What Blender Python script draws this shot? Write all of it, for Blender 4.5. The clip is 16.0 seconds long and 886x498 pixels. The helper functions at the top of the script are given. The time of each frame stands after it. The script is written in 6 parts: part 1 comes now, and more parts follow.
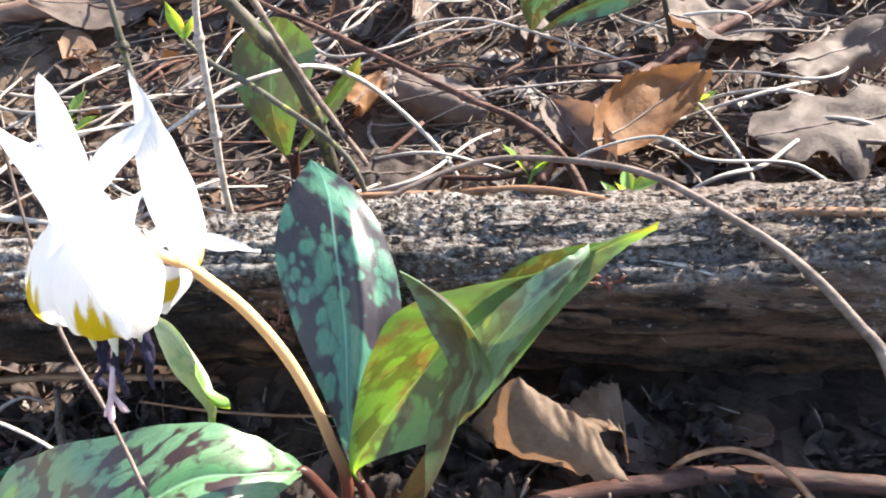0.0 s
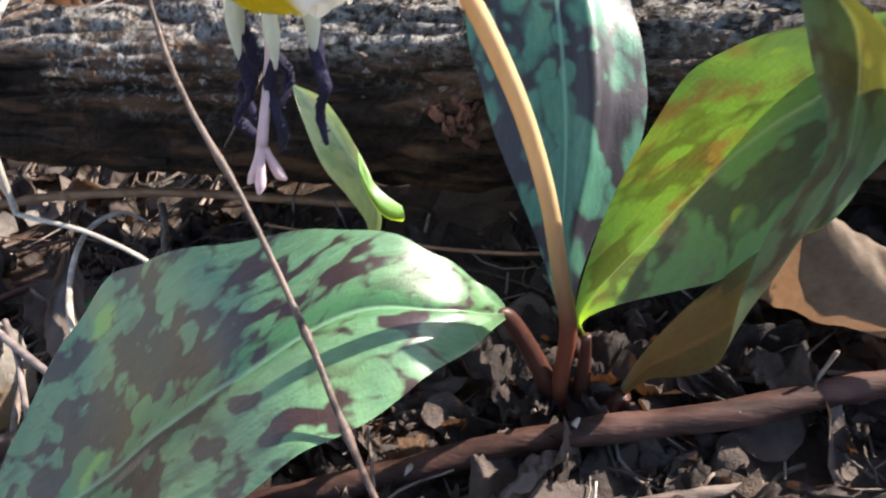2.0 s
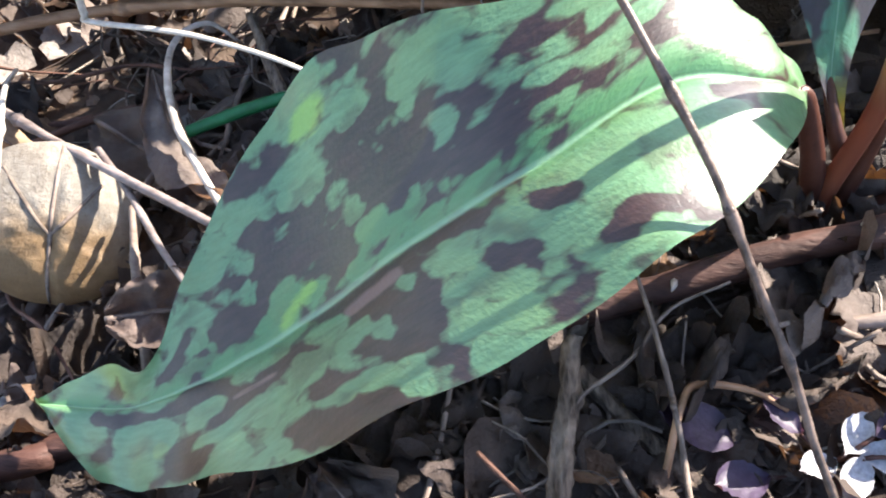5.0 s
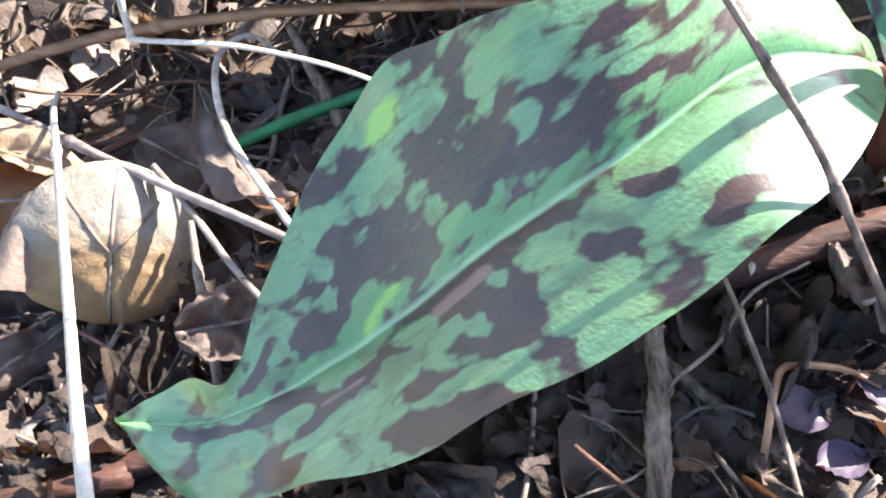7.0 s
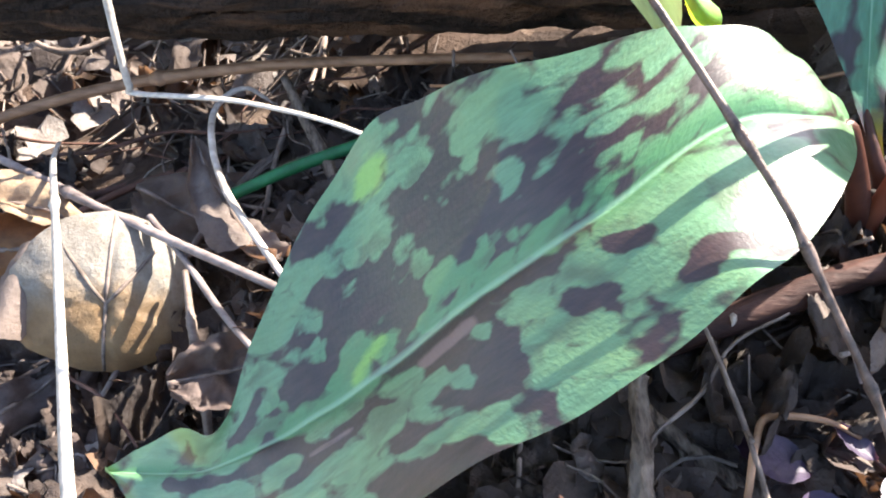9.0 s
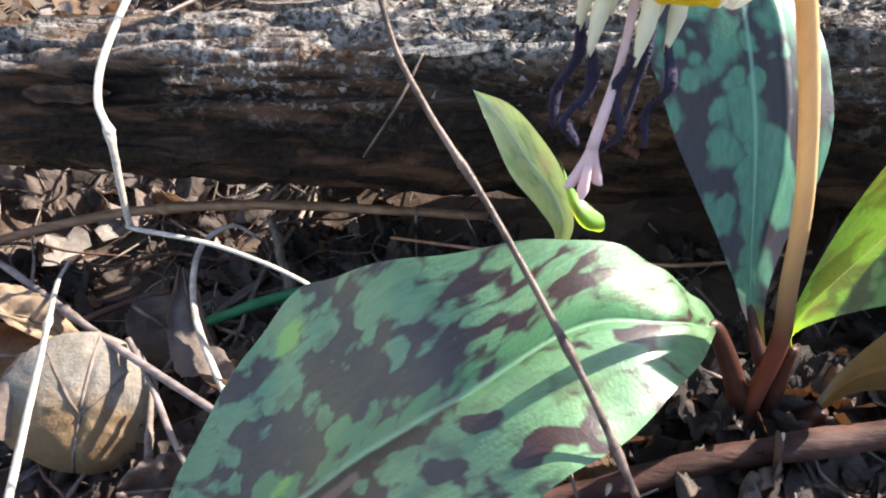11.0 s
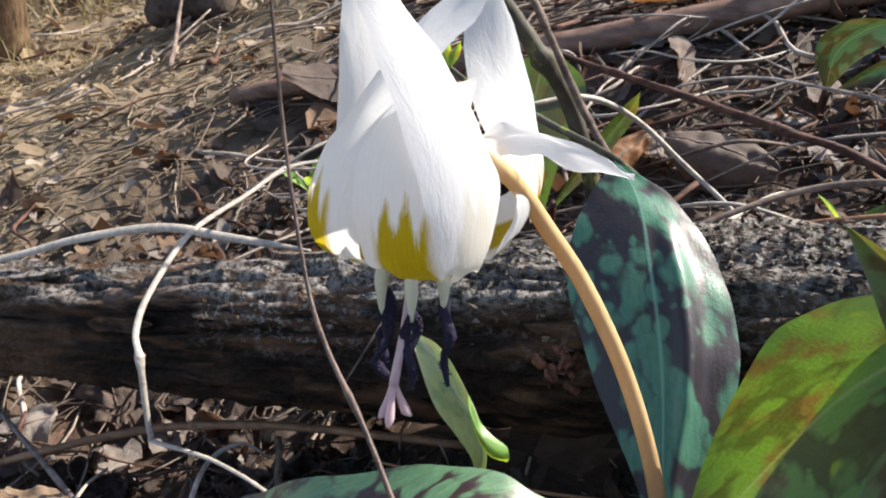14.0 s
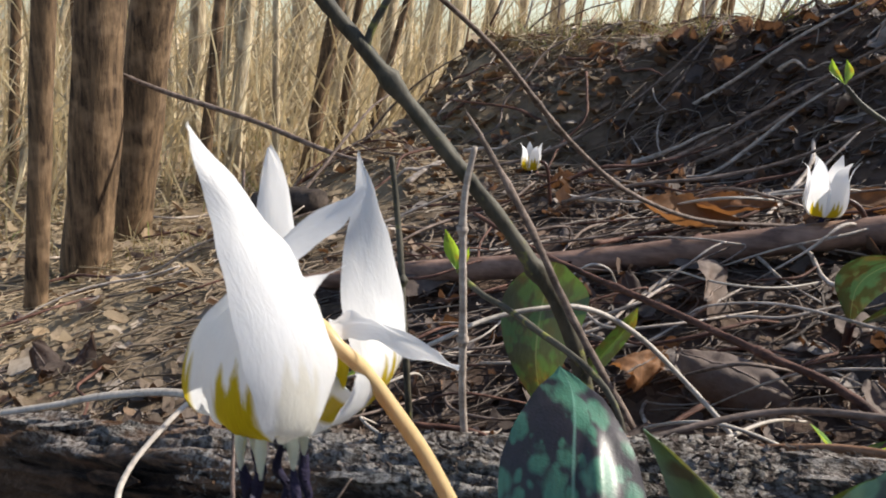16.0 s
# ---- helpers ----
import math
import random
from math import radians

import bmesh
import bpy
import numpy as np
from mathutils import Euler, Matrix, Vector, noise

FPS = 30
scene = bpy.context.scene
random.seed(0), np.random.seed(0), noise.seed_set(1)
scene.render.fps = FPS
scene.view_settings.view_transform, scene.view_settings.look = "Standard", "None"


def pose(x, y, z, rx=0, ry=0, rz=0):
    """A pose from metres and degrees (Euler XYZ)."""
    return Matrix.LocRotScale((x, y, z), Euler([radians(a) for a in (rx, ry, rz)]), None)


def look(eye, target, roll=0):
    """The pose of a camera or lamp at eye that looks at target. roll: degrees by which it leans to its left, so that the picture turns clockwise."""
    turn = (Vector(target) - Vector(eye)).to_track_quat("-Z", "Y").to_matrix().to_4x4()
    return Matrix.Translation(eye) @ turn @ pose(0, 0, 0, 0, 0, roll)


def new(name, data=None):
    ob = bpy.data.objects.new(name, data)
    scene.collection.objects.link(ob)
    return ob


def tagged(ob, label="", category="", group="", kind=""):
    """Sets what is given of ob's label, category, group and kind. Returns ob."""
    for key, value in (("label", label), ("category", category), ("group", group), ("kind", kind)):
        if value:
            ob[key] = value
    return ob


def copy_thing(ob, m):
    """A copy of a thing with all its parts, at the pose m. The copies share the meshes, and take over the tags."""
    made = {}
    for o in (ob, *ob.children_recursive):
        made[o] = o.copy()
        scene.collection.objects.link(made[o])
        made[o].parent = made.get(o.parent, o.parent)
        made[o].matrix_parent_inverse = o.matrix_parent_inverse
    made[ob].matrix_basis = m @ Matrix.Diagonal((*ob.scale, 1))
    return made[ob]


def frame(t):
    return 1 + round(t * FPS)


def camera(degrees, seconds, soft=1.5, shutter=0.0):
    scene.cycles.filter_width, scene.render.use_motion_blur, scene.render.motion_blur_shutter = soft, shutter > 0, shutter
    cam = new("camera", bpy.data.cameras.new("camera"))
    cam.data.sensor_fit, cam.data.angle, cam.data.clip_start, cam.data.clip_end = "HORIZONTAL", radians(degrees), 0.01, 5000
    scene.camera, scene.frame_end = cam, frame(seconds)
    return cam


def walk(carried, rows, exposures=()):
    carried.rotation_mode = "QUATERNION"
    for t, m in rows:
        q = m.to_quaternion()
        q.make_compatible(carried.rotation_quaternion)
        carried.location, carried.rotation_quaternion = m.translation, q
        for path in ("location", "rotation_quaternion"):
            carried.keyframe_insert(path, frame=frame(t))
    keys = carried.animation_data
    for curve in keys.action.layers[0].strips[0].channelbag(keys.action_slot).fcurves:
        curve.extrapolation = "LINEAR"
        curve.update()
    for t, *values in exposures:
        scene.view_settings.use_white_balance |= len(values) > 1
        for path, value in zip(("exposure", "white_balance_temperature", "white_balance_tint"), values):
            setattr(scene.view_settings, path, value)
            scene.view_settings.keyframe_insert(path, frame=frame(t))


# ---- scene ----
cam = camera(59.59, 16.0, soft=1.9, shutter=0.3)
PATH = [
    (0, (-0.00217, -0.09922, 0.16603), (0.05846, 0.67845, -0.45971), 6.95),
    (0.5, (-0.00618, -0.09774, 0.15084), (0.02532, 0.70428, -0.44562), 3.99),
    (1, (-0.01022, -0.09505, 0.13389), (0.00243, 0.68683, -0.48941), 2.36),
    (1.5, (-0.01836, -0.08301, 0.12134), (-0.02833, 0.66279, -0.54475), 2.81),
    (2, (-0.02567, -0.07229, 0.11243), (-0.05692, 0.60843, -0.61945), 5.40),
    (2.5, (-0.03309, -0.06757, 0.10711), (-0.05323, 0.55327, -0.67657), 8.07),
    (3, (-0.04009, -0.06327, 0.10312), (-0.06881, 0.53890, -0.69474), 7.68),
    (3.5, (-0.04434, -0.06866, 0.09673), (-0.04599, 0.52160, -0.71048), 8.15),
    (4, (-0.05094, -0.07069, 0.09265), (-0.01095, 0.51507, -0.71685), 9.54),
    (4.5, (-0.05835, -0.07019, 0.08796), (0.01597, 0.49942, -0.73059), 11.49),
    (5, (-0.07018, -0.07164, 0.08376), (0.01693, 0.50128, -0.73121), 12.22),
    (7.3, (-0.08028, -0.07237, 0.08188), (0.00775, 0.51030, -0.72605), 8.80),
    (7.5, (-0.08020, -0.07233, 0.08190), (0.00879, 0.51345, -0.72367), 8.76),
    (8, (-0.07976, -0.07224, 0.08264), (0.00669, 0.51806, -0.71991), 8.38),
    (8.2, (-0.07992, -0.07251, 0.08329), (0.00937, 0.52081, -0.71671), 8.73),
    (10.5, (-0.06785, -0.07202, 0.09673), (-0.01599, 0.61339, -0.62958), 8.15),
    (11, (-0.06021, -0.07336, 0.10608), (-0.05181, 0.62699, -0.60767), 7.53),
    (11.5, (-0.05079, -0.07410, 0.11195), (-0.10421, 0.64143, -0.58458), 4.37),
    (12, (-0.04635, -0.07113, 0.11903), (-0.13113, 0.67294, -0.54367), 3.60),
    (12.5, (-0.04462, -0.07079, 0.12282), (-0.13692, 0.68456, -0.52597), 3.87),
    (13, (-0.04171, -0.07091, 0.12321), (-0.16175, 0.70563, -0.49532), 3.10),
    (13.5, (-0.03274, -0.07752, 0.12336), (-0.19258, 0.73775, -0.43322), 1.95),
    (14, (-0.02638, -0.08193, 0.11995), (-0.21802, 0.76727, -0.37213), 0.89),
    (14.5, (-0.01734, -0.08657, 0.11790), (-0.24809, 0.78927, -0.30596), 0.17),
    (15, (-0.00988, -0.08880, 0.12307), (-0.28340, 0.81691, -0.20079), 0.57),
    (15.5, (-0.00615, -0.08860, 0.12929), (-0.31759, 0.82020, -0.14833), 1.90),
    (16, (0.00493, -0.08594, 0.12427), (-0.33977, 0.81692, -0.13268), 2.95),
]
walk(cam, [(t, look(eye, target, roll)) for t, eye, target, roll in PATH], exposures=[(0, 2.1), (0.5, 1.75), (1.0, 1.55), (1.5, 1.6), (3.0, 1.5), (4.0, 1.7), (5.0, 2.4), (7.3, 2.8), (8.2, 2.8), (10.3, 2.05), (11.5, 1.9), (12.5, 1.65), (14, 1.05), (15, 0.80), (16, 0.60)])

# ---- light ----
SUN_AZ, SUN_EL = 34.8, 41.0
sun_dir = Vector((math.cos(radians(SUN_EL)) * math.cos(radians(SUN_AZ)), math.cos(radians(SUN_EL)) * math.sin(radians(SUN_AZ)), math.sin(radians(SUN_EL))))
world = bpy.data.worlds.new("sky_world")
scene.world = world
world.use_nodes = True
wn = world.node_tree
sky = wn.nodes.new("ShaderNodeTexSky")
sky.sky_type, sky.sun_disc = "NISHITA", False
sky.sun_elevation, sky.sun_rotation = radians(SUN_EL), radians(90 - SUN_AZ)
wn.links.new(sky.outputs[0], wn.nodes["Background"].inputs[0])
wn.nodes["Background"].inputs[1].default_value = 0.11
sun = new("sun", bpy.data.lights.new("sun", "SUN"))
sun.data.energy, sun.data.angle, sun.data.color = 5.0, radians(0.6), (1.0, 0.93, 0.82)
sun.matrix_world = look(sun_dir * 10, (0, 0, 0))


# ---- materials ----
class Nodes:
    """Short hand for node materials."""

    def __init__(self, name):
        self.mat = bpy.data.materials.new(name)
        self.mat.use_nodes = True
        self.tree = self.mat.node_tree
        self.tree.nodes.clear()
        self.out = self.tree.nodes.new("ShaderNodeOutputMaterial")

    def add(self, kind, ins=None, **props):
        n = self.tree.nodes.new("ShaderNode" + kind)
        for k, v in props.items():
            setattr(n, k, v)
        for k, v in (ins or {}).items():
            if isinstance(v, bpy.types.NodeSocket):
                self.tree.links.new(v, n.inputs[k])
            elif v is not None:
                n.inputs[k].default_value = v
        return n

    def coords(self, scale=(1, 1, 1), which="Object", vary=False):
        c = self.add("TexCoord").outputs[which]
        if vary:
            r = self.add("ObjectInfo").outputs["Random"]
            c = self.add("VectorMath", {0: c, 1: self.add("VectorMath", {0: (7.1, 3.3, 5.7), "Scale": r}, operation="SCALE").outputs[0]}, operation="ADD").outputs[0]
        return self.add("Mapping", {"Vector": c, "Scale": scale}).outputs[0]

    def noise(self, vec, scale, detail=4.0, rough=0.55, warp=0.0):
        return self.add("TexNoise", {"Vector": vec, "Scale": scale, "Detail": detail, "Roughness": rough, "Distortion": warp}).outputs["Fac"]

    def cells(self, vec, scale, feature="F1", out="Distance", rand=1.0):
        return self.add("TexVoronoi", {"Vector": vec, "Scale": scale, "Randomness": rand}, feature=feature).outputs[out]

    def ramp(self, fac, stops, mode="LINEAR"):
        n = self.add("ValToRGB", {0: fac})
        n.color_ramp.interpolation = mode
        while len(n.color_ramp.elements) < len(stops):
            n.color_ramp.elements.new(0.5)
        for e, (p, c) in zip(n.color_ramp.elements, stops):
            e.position, e.color = p, (*c, 1) if len(c) == 3 else c
        return n.outputs[0]

    def step(self, fac, lo, hi, a=0.0, b=1.0):
        return self.add("MapRange", {0: fac, 1: lo, 2: hi, 3: a, 4: b}).outputs[0]

    def maths(self, op, a, b=None):
        return self.add("Math", {0: a, 1: b}, operation=op).outputs[0]

    def mix(self, fac, a, b, blend="MIX"):
        n = self.add("Mix", data_type="RGBA", blend_type=blend)
        for k, v in ((0, fac), (6, a), (7, b)):
            if isinstance(v, bpy.types.NodeSocket):
                self.tree.links.new(v, n.inputs[k])
            else:
                n.inputs[k].default_value = v if k == 0 else (*v, 1)
        return n.outputs[2]

    def bump(self, height, depth, strength=1.0):
        return self.add("Bump", {"Height": height, "Distance": depth, "Strength": strength}).outputs[0]

    def shade(self, colour, rough=0.6, normal=None, spec=0.5, through_colour=None, amount=0.0, **more):
        ins = {"Base Color": colour if isinstance(colour, bpy.types.NodeSocket) else (*colour, 1), "Roughness": rough, "Specular IOR Level": spec}
        ins |= more
        if normal is not None:
            ins["Normal"] = normal
        s = self.add("BsdfPrincipled", ins).outputs[0]
        if amount:
            tr = self.add("BsdfTranslucent", {"Color": through_colour if isinstance(through_colour, bpy.types.NodeSocket) else (*through_colour, 1)})
            if normal is not None:
                self.tree.links.new(normal, tr.inputs["Normal"])
            s = self.add("MixShader", {0: amount, 1: s, 2: tr.outputs[0]}).outputs[0]
        self.tree.links.new(s, self.out.inputs[0])
        return self.mat


def mottled_leaf(name, green, dark, lit, amount, seed, rough=0.36, dense=0.0, placed=False, edge=0.22, middle=0.16, coat=1.0, base_red=0.0, coat_rough=0.46, dim_upper=0.0):
    """Blue-green leaf with purple-brown mottling. UVMap: centimetres across and along; Span: -1 to 1 across, 0 to 1 along."""
    n = Nodes(name)
    uv0 = n.add("UVMap", uv_map="UVMap").outputs[0]
    span = n.add("SeparateXYZ", {0: n.add("UVMap", uv_map="Span").outputs[0]})
    uv = n.add("Mapping", {"Vector": uv0, "Location": (seed, seed * 1.7, 0), "Scale": (1.0, 0.72, 1)}).outputs[0]
    low = n.noise(uv, 0.85, 2)
    swirl = n.add("VectorMath", {0: n.add("TexNoise", {"Vector": uv, "Scale": 2.6, "Detail": 2}).outputs["Color"], "Scale": 0.30}, operation="SCALE").outputs[0]
    warp = n.add("VectorMath", {0: uv, 1: swirl}, operation="ADD").outputs[0]
    d = n.cells(warp, 1.7, "F1")
    d = n.maths("MINIMUM", d, n.maths("ADD", n.cells(warp, 3.1, "F1"), 0.10))
    side = n.maths("ABSOLUTE", span.outputs[0])
    margin = n.maths("ADD", n.step(side, 0.45, 0.95, 0.0, edge), n.step(span.outputs[1], 0.72, 1.0, 0.0, 0.10))
    margin = n.maths("ADD", margin, n.step(side, 0.03, 0.30, middle, 0.0))
    thr = n.maths("ADD", n.step(low, 0.36, 0.62, 0.60 - dense, 0.20 - dense), margin)
    mask = n.step(n.maths("SUBTRACT", d, thr), -0.08, 0.10)
    if placed:
        small = n.maths("MULTIPLY", n.step(n.maths("SUBTRACT", d, n.maths("ADD", thr, 0.16)), -0.06, 0.16), 0.45)
        field = n.add("Attribute", attribute_name="blotch").outputs["Fac"]
        bites = n.maths("MULTIPLY", n.maths("SUBTRACT", n.cells(warp, 2.2, "F1"), 0.40), 3.0)
        ragged = n.maths("MULTIPLY", n.maths("SUBTRACT", n.noise(n.add("Mapping", {"Vector": uv0, "Scale": (2.2, 0.8, 1)}).outputs[0], 3.0, 4), 0.5), 1.1)
        bites = n.maths("ADD", bites, n.maths("MULTIPLY", n.maths("SUBTRACT", n.cells(warp, 4.6, "F1"), 0.40), 1.5))
        mask = n.maths("MAXIMUM", n.step(n.maths("ADD", field, n.maths("ADD", bites, ragged)), -0.30, 0.34), small)
    fine = n.noise(n.add("Mapping", {"Vector": uv0, "Scale": (3.0, 0.8, 1)}).outputs[0], 4.0, 5)
    g = n.mix(n.step(fine, 0.3, 0.7), tuple(c * 0.75 for c in green), tuple(min(1, c * 1.22) for c in green))
    g = n.mix(n.step(low, 0.40, 0.65, 0.0, 0.45), g, (green[0] * 1.5, green[1] * 1.22, green[2] * 0.95))
    k = n.mix(n.step(fine, 0.3, 0.7), tuple(c * 0.7 for c in dark), tuple(c * 1.5 for c in dark))
    spots = n.step(n.noise(uv, 1.5, 1), 0.71, 0.75)
    g = n.mix(n.maths("MULTIPLY", spots, 0.25 if placed else 1.0), g, (0.36, 0.44, 0.06))
    if placed:
        # Deeper green beside the rib: shade of the crease put into the colour.
        g = n.mix(n.step(n.maths("ABSOLUTE", n.maths("ADD", span.outputs[0], n.maths("ADD", 0.06, n.maths("MULTIPLY", fine, 0.12)))), 0.04, 0.30, 0.7, 0.0), g, (0.050, 0.165, 0.052))
        g = n.mix(n.step(n.maths("ADD", n.add("Attribute", attribute_name="lime").outputs["Fac"], n.maths("MULTIPLY", n.maths("SUBTRACT", fine, 0.5), 1.5)), 0.0, 0.7, 0.0, 0.7), g, (0.22, 0.40, 0.06))
        k = n.mix(n.step(n.maths("ADD", n.add("Attribute", attribute_name="scar").outputs["Fac"], n.maths("MULTIPLY", fine, 0.5)), 0.2, 0.6, 0.0, 0.8), k, (0.20, 0.125, 0.115))
    colour = n.mix(mask, g, k)
    brown = n.step(n.noise(uv, 1.6, 3), 0.52, 0.66)
    t = n.mix(n.maths("MULTIPLY", mask, 0.7), n.mix(brown, lit, (0.50, 0.24, 0.015)), (0.16, 0.17, 0.03))
    if dim_upper:
        # Transmitted colour darkened short of the tip, where no backlight glows through.
        unglowing = n.maths("MULTIPLY", n.step(n.maths("ADD", span.outputs[1], n.maths("MULTIPLY", low, 0.2)), 0.42, 0.60), n.step(span.outputs[1], 0.82, 0.92, dim_upper, 0.0))
        t = n.mix(unglowing, t, (0.055, 0.085, 0.040))
    rib = n.step(side, 0.005, 0.035, 1.0, 0.0)
    colour = n.mix(n.maths("MULTIPLY", rib, 0.65), colour, tuple(min(1, c * 1.7 + 0.10) for c in green))
    t = n.mix(n.maths("MULTIPLY", rib, 0.5), t, (0.75, 0.62, 0.06))
    if base_red:
        young = n.step(span.outputs[1], base_red - 0.16, base_red, 0.92, 0.0)
        colour, t = n.mix(young, colour, n.mix(n.step(fine, 0.35, 0.65), (0.034, 0.022, 0.010), (0.062, 0.040, 0.018))), n.mix(young, t, (0.10, 0.055, 0.012))
        colour = n.mix(n.maths("MULTIPLY", n.step(side, 0.02, 0.14, 0.8, 0.0), young), colour, (0.15, 0.062, 0.026))
    lines = n.noise(n.add("Mapping", {"Vector": uv0, "Scale": (6.0, 0.10, 1)}).outputs[0], 1.0, 2)
    pores = n.noise(uv0, 16.0, 3)
    height = n.maths("ADD", n.maths("MULTIPLY", lines, 0.35), n.maths("MULTIPLY", pores, 0.42))
    rough_map = n.step(n.noise(uv0, 7, 4), 0.35, 0.65, rough - 0.07, rough + 0.10)
    return n.shade(colour, rough_map, n.bump(height, 0.00035, 0.7), 0.2, t, amount, **{"Coat Weight": coat, "Coat Roughness": coat_rough, "Coat IOR": 1.5})


def bark(name, dark, light, scale, stretch=(1, 1, 0.25), rough=0.85, depth=0.0008, moss=None):
    n = Nodes(name)
    c = n.coords(stretch, vary=True)
    a, b = n.noise(c, scale, 6, 0.65), n.noise(n.coords((1, 1, 1), vary=True), scale * 0.22, 3)
    colour = n.mix(n.step(a, 0.35, 0.68), dark, light)
    colour = n.mix(n.step(b, 0.5, 0.75, 0, 0.55), colour, tuple(min(1, v * 1.7 + 0.03) for v in light))
    if moss:
        colour = n.mix(n.step(n.noise(n.coords((1, 1, 1)), scale * 0.45, 4), 0.60, 0.68), colour, moss)
    return n.shade(colour, rough, n.bump(a, depth), 0.25)


def litter_mat(name, stops, amount=0.2, island=True, scale=300.0, rough=0.7, sun_tint=None, depth=0.0009, glow=(0.5, 0.2, 0.05)):
    n = Nodes(name)
    r = n.add("NewGeometry").outputs["Random Per Island"] if island else n.add("ObjectInfo").outputs["Random"]
    base = n.ramp(r, stops)
    c = n.coords((1, 1, 1), vary=not island)
    a, b = n.noise(c, scale, 5, 0.65), n.noise(c, scale * 0.18, 3)
    wrinkle = n.noise(c, scale * 4.5, 4, 0.7)
    colour = n.mix(n.step(n.maths("ADD", n.maths("MULTIPLY", a, 0.65), n.maths("MULTIPLY", wrinkle, 0.35)), 0.35, 0.65), n.mix(0.6, base, (0.02, 0.013, 0.010)), base)
    colour = n.mix(n.step(b, 0.52, 0.7, 0, 0.45), colour, n.mix(0.5, base, (0.28, 0.19, 0.14)))
    if sun_tint:
        # Sunlit clearing put into the colour: pieces turn paler to the left.
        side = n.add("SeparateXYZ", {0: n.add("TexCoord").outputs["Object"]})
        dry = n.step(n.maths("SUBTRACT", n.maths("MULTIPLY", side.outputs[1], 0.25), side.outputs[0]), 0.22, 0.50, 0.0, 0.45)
        colour = n.mix(dry, colour, sun_tint)
    return n.shade(colour, rough, n.bump(n.maths("ADD", n.maths("ADD", a, n.maths("MULTIPLY", wrinkle, 0.35)), n.maths("MULTIPLY", b, 1.2)), depth, 0.9), 0.35, n.mix(0.4, base, glow), amount)


M_LEAF = mottled_leaf("mottled_leaf", (0.102, 0.205, 0.106), (0.030, 0.015, 0.014), (0.30, 0.46, 0.08), 0.08, 3.0, dense=-0.03, placed=True, coat=0.85, coat_rough=0.35)
M_LEAF_UP = mottled_leaf("mottled_upright_leaf", (0.062, 0.182, 0.122), (0.022, 0.016, 0.022), (0.16, 0.30, 0.05), 0.12, 11.4, dense=0.0, edge=-0.04, middle=0.30, coat=0.8)
M_LEAF_LIT = mottled_leaf("mottled_thin_leaf", (0.100, 0.225, 0.10), (0.075, 0.070, 0.030), (0.42, 0.70, 0.03), 0.46, 6.1, dense=-0.03, dim_upper=0.85)
M_LEAF_DULL = mottled_leaf("dull_mottled_leaf", (0.07, 0.14, 0.05), (0.06, 0.05, 0.03), (0.22, 0.36, 0.04), 0.22, 2.2)
# Olive and brown darkened further for the shade of the neighbouring leaf.
M_LEAF_BROWN = mottled_leaf("shaded_olive_brown_leaf", (0.080, 0.150, 0.075), (0.055, 0.045, 0.028), (0.38, 0.36, 0.03), 0.12, 4.4, base_red=0.50)
M_LEAF_FOLD = mottled_leaf("grey_green_leaf_face", (0.125, 0.215, 0.120), (0.062, 0.070, 0.045), (0.25, 0.36, 0.06), 0.10, 7.3, dense=-0.08)
# Base colour whitened to stand in for sun glare on the shoot.
M_SHOOT_LEAF = mottled_leaf("glare_pale_shoot_leaf", (0.40, 0.46, 0.33), (0.31, 0.38, 0.23), (0.60, 0.75, 0.10), 0.08, 8.2, rough=0.40, dense=-0.2)
M_SHOOT = mottled_leaf("young_green_leaf", (0.16, 0.34, 0.08), (0.10, 0.20, 0.05), (0.55, 0.75, 0.05), 0.4, 8.2, dense=-0.2)


def plain(name, colour, vary=0.25, scale=500.0, rough=0.5, depth=0.0002, amount=0.0, lit=(1, 1, 1), spec=0.4):
    n = Nodes(name)
    a = n.noise(n.coords((1, 1, 1)), scale, 4)
    b = n.noise(n.coords((1, 1, 1)), scale * 0.15, 3)
    f = n.maths("ADD", n.maths("MULTIPLY", a, 0.6), n.maths("MULTIPLY", b, 0.4))
    col = n.mix(n.step(f, 0.3, 0.7), tuple(c * (1 - vary) for c in colour), tuple(min(1, c * (1 + vary)) for c in colour))
    return n.shade(col, rough, n.bump(a, depth, 0.6), spec, lit, amount)


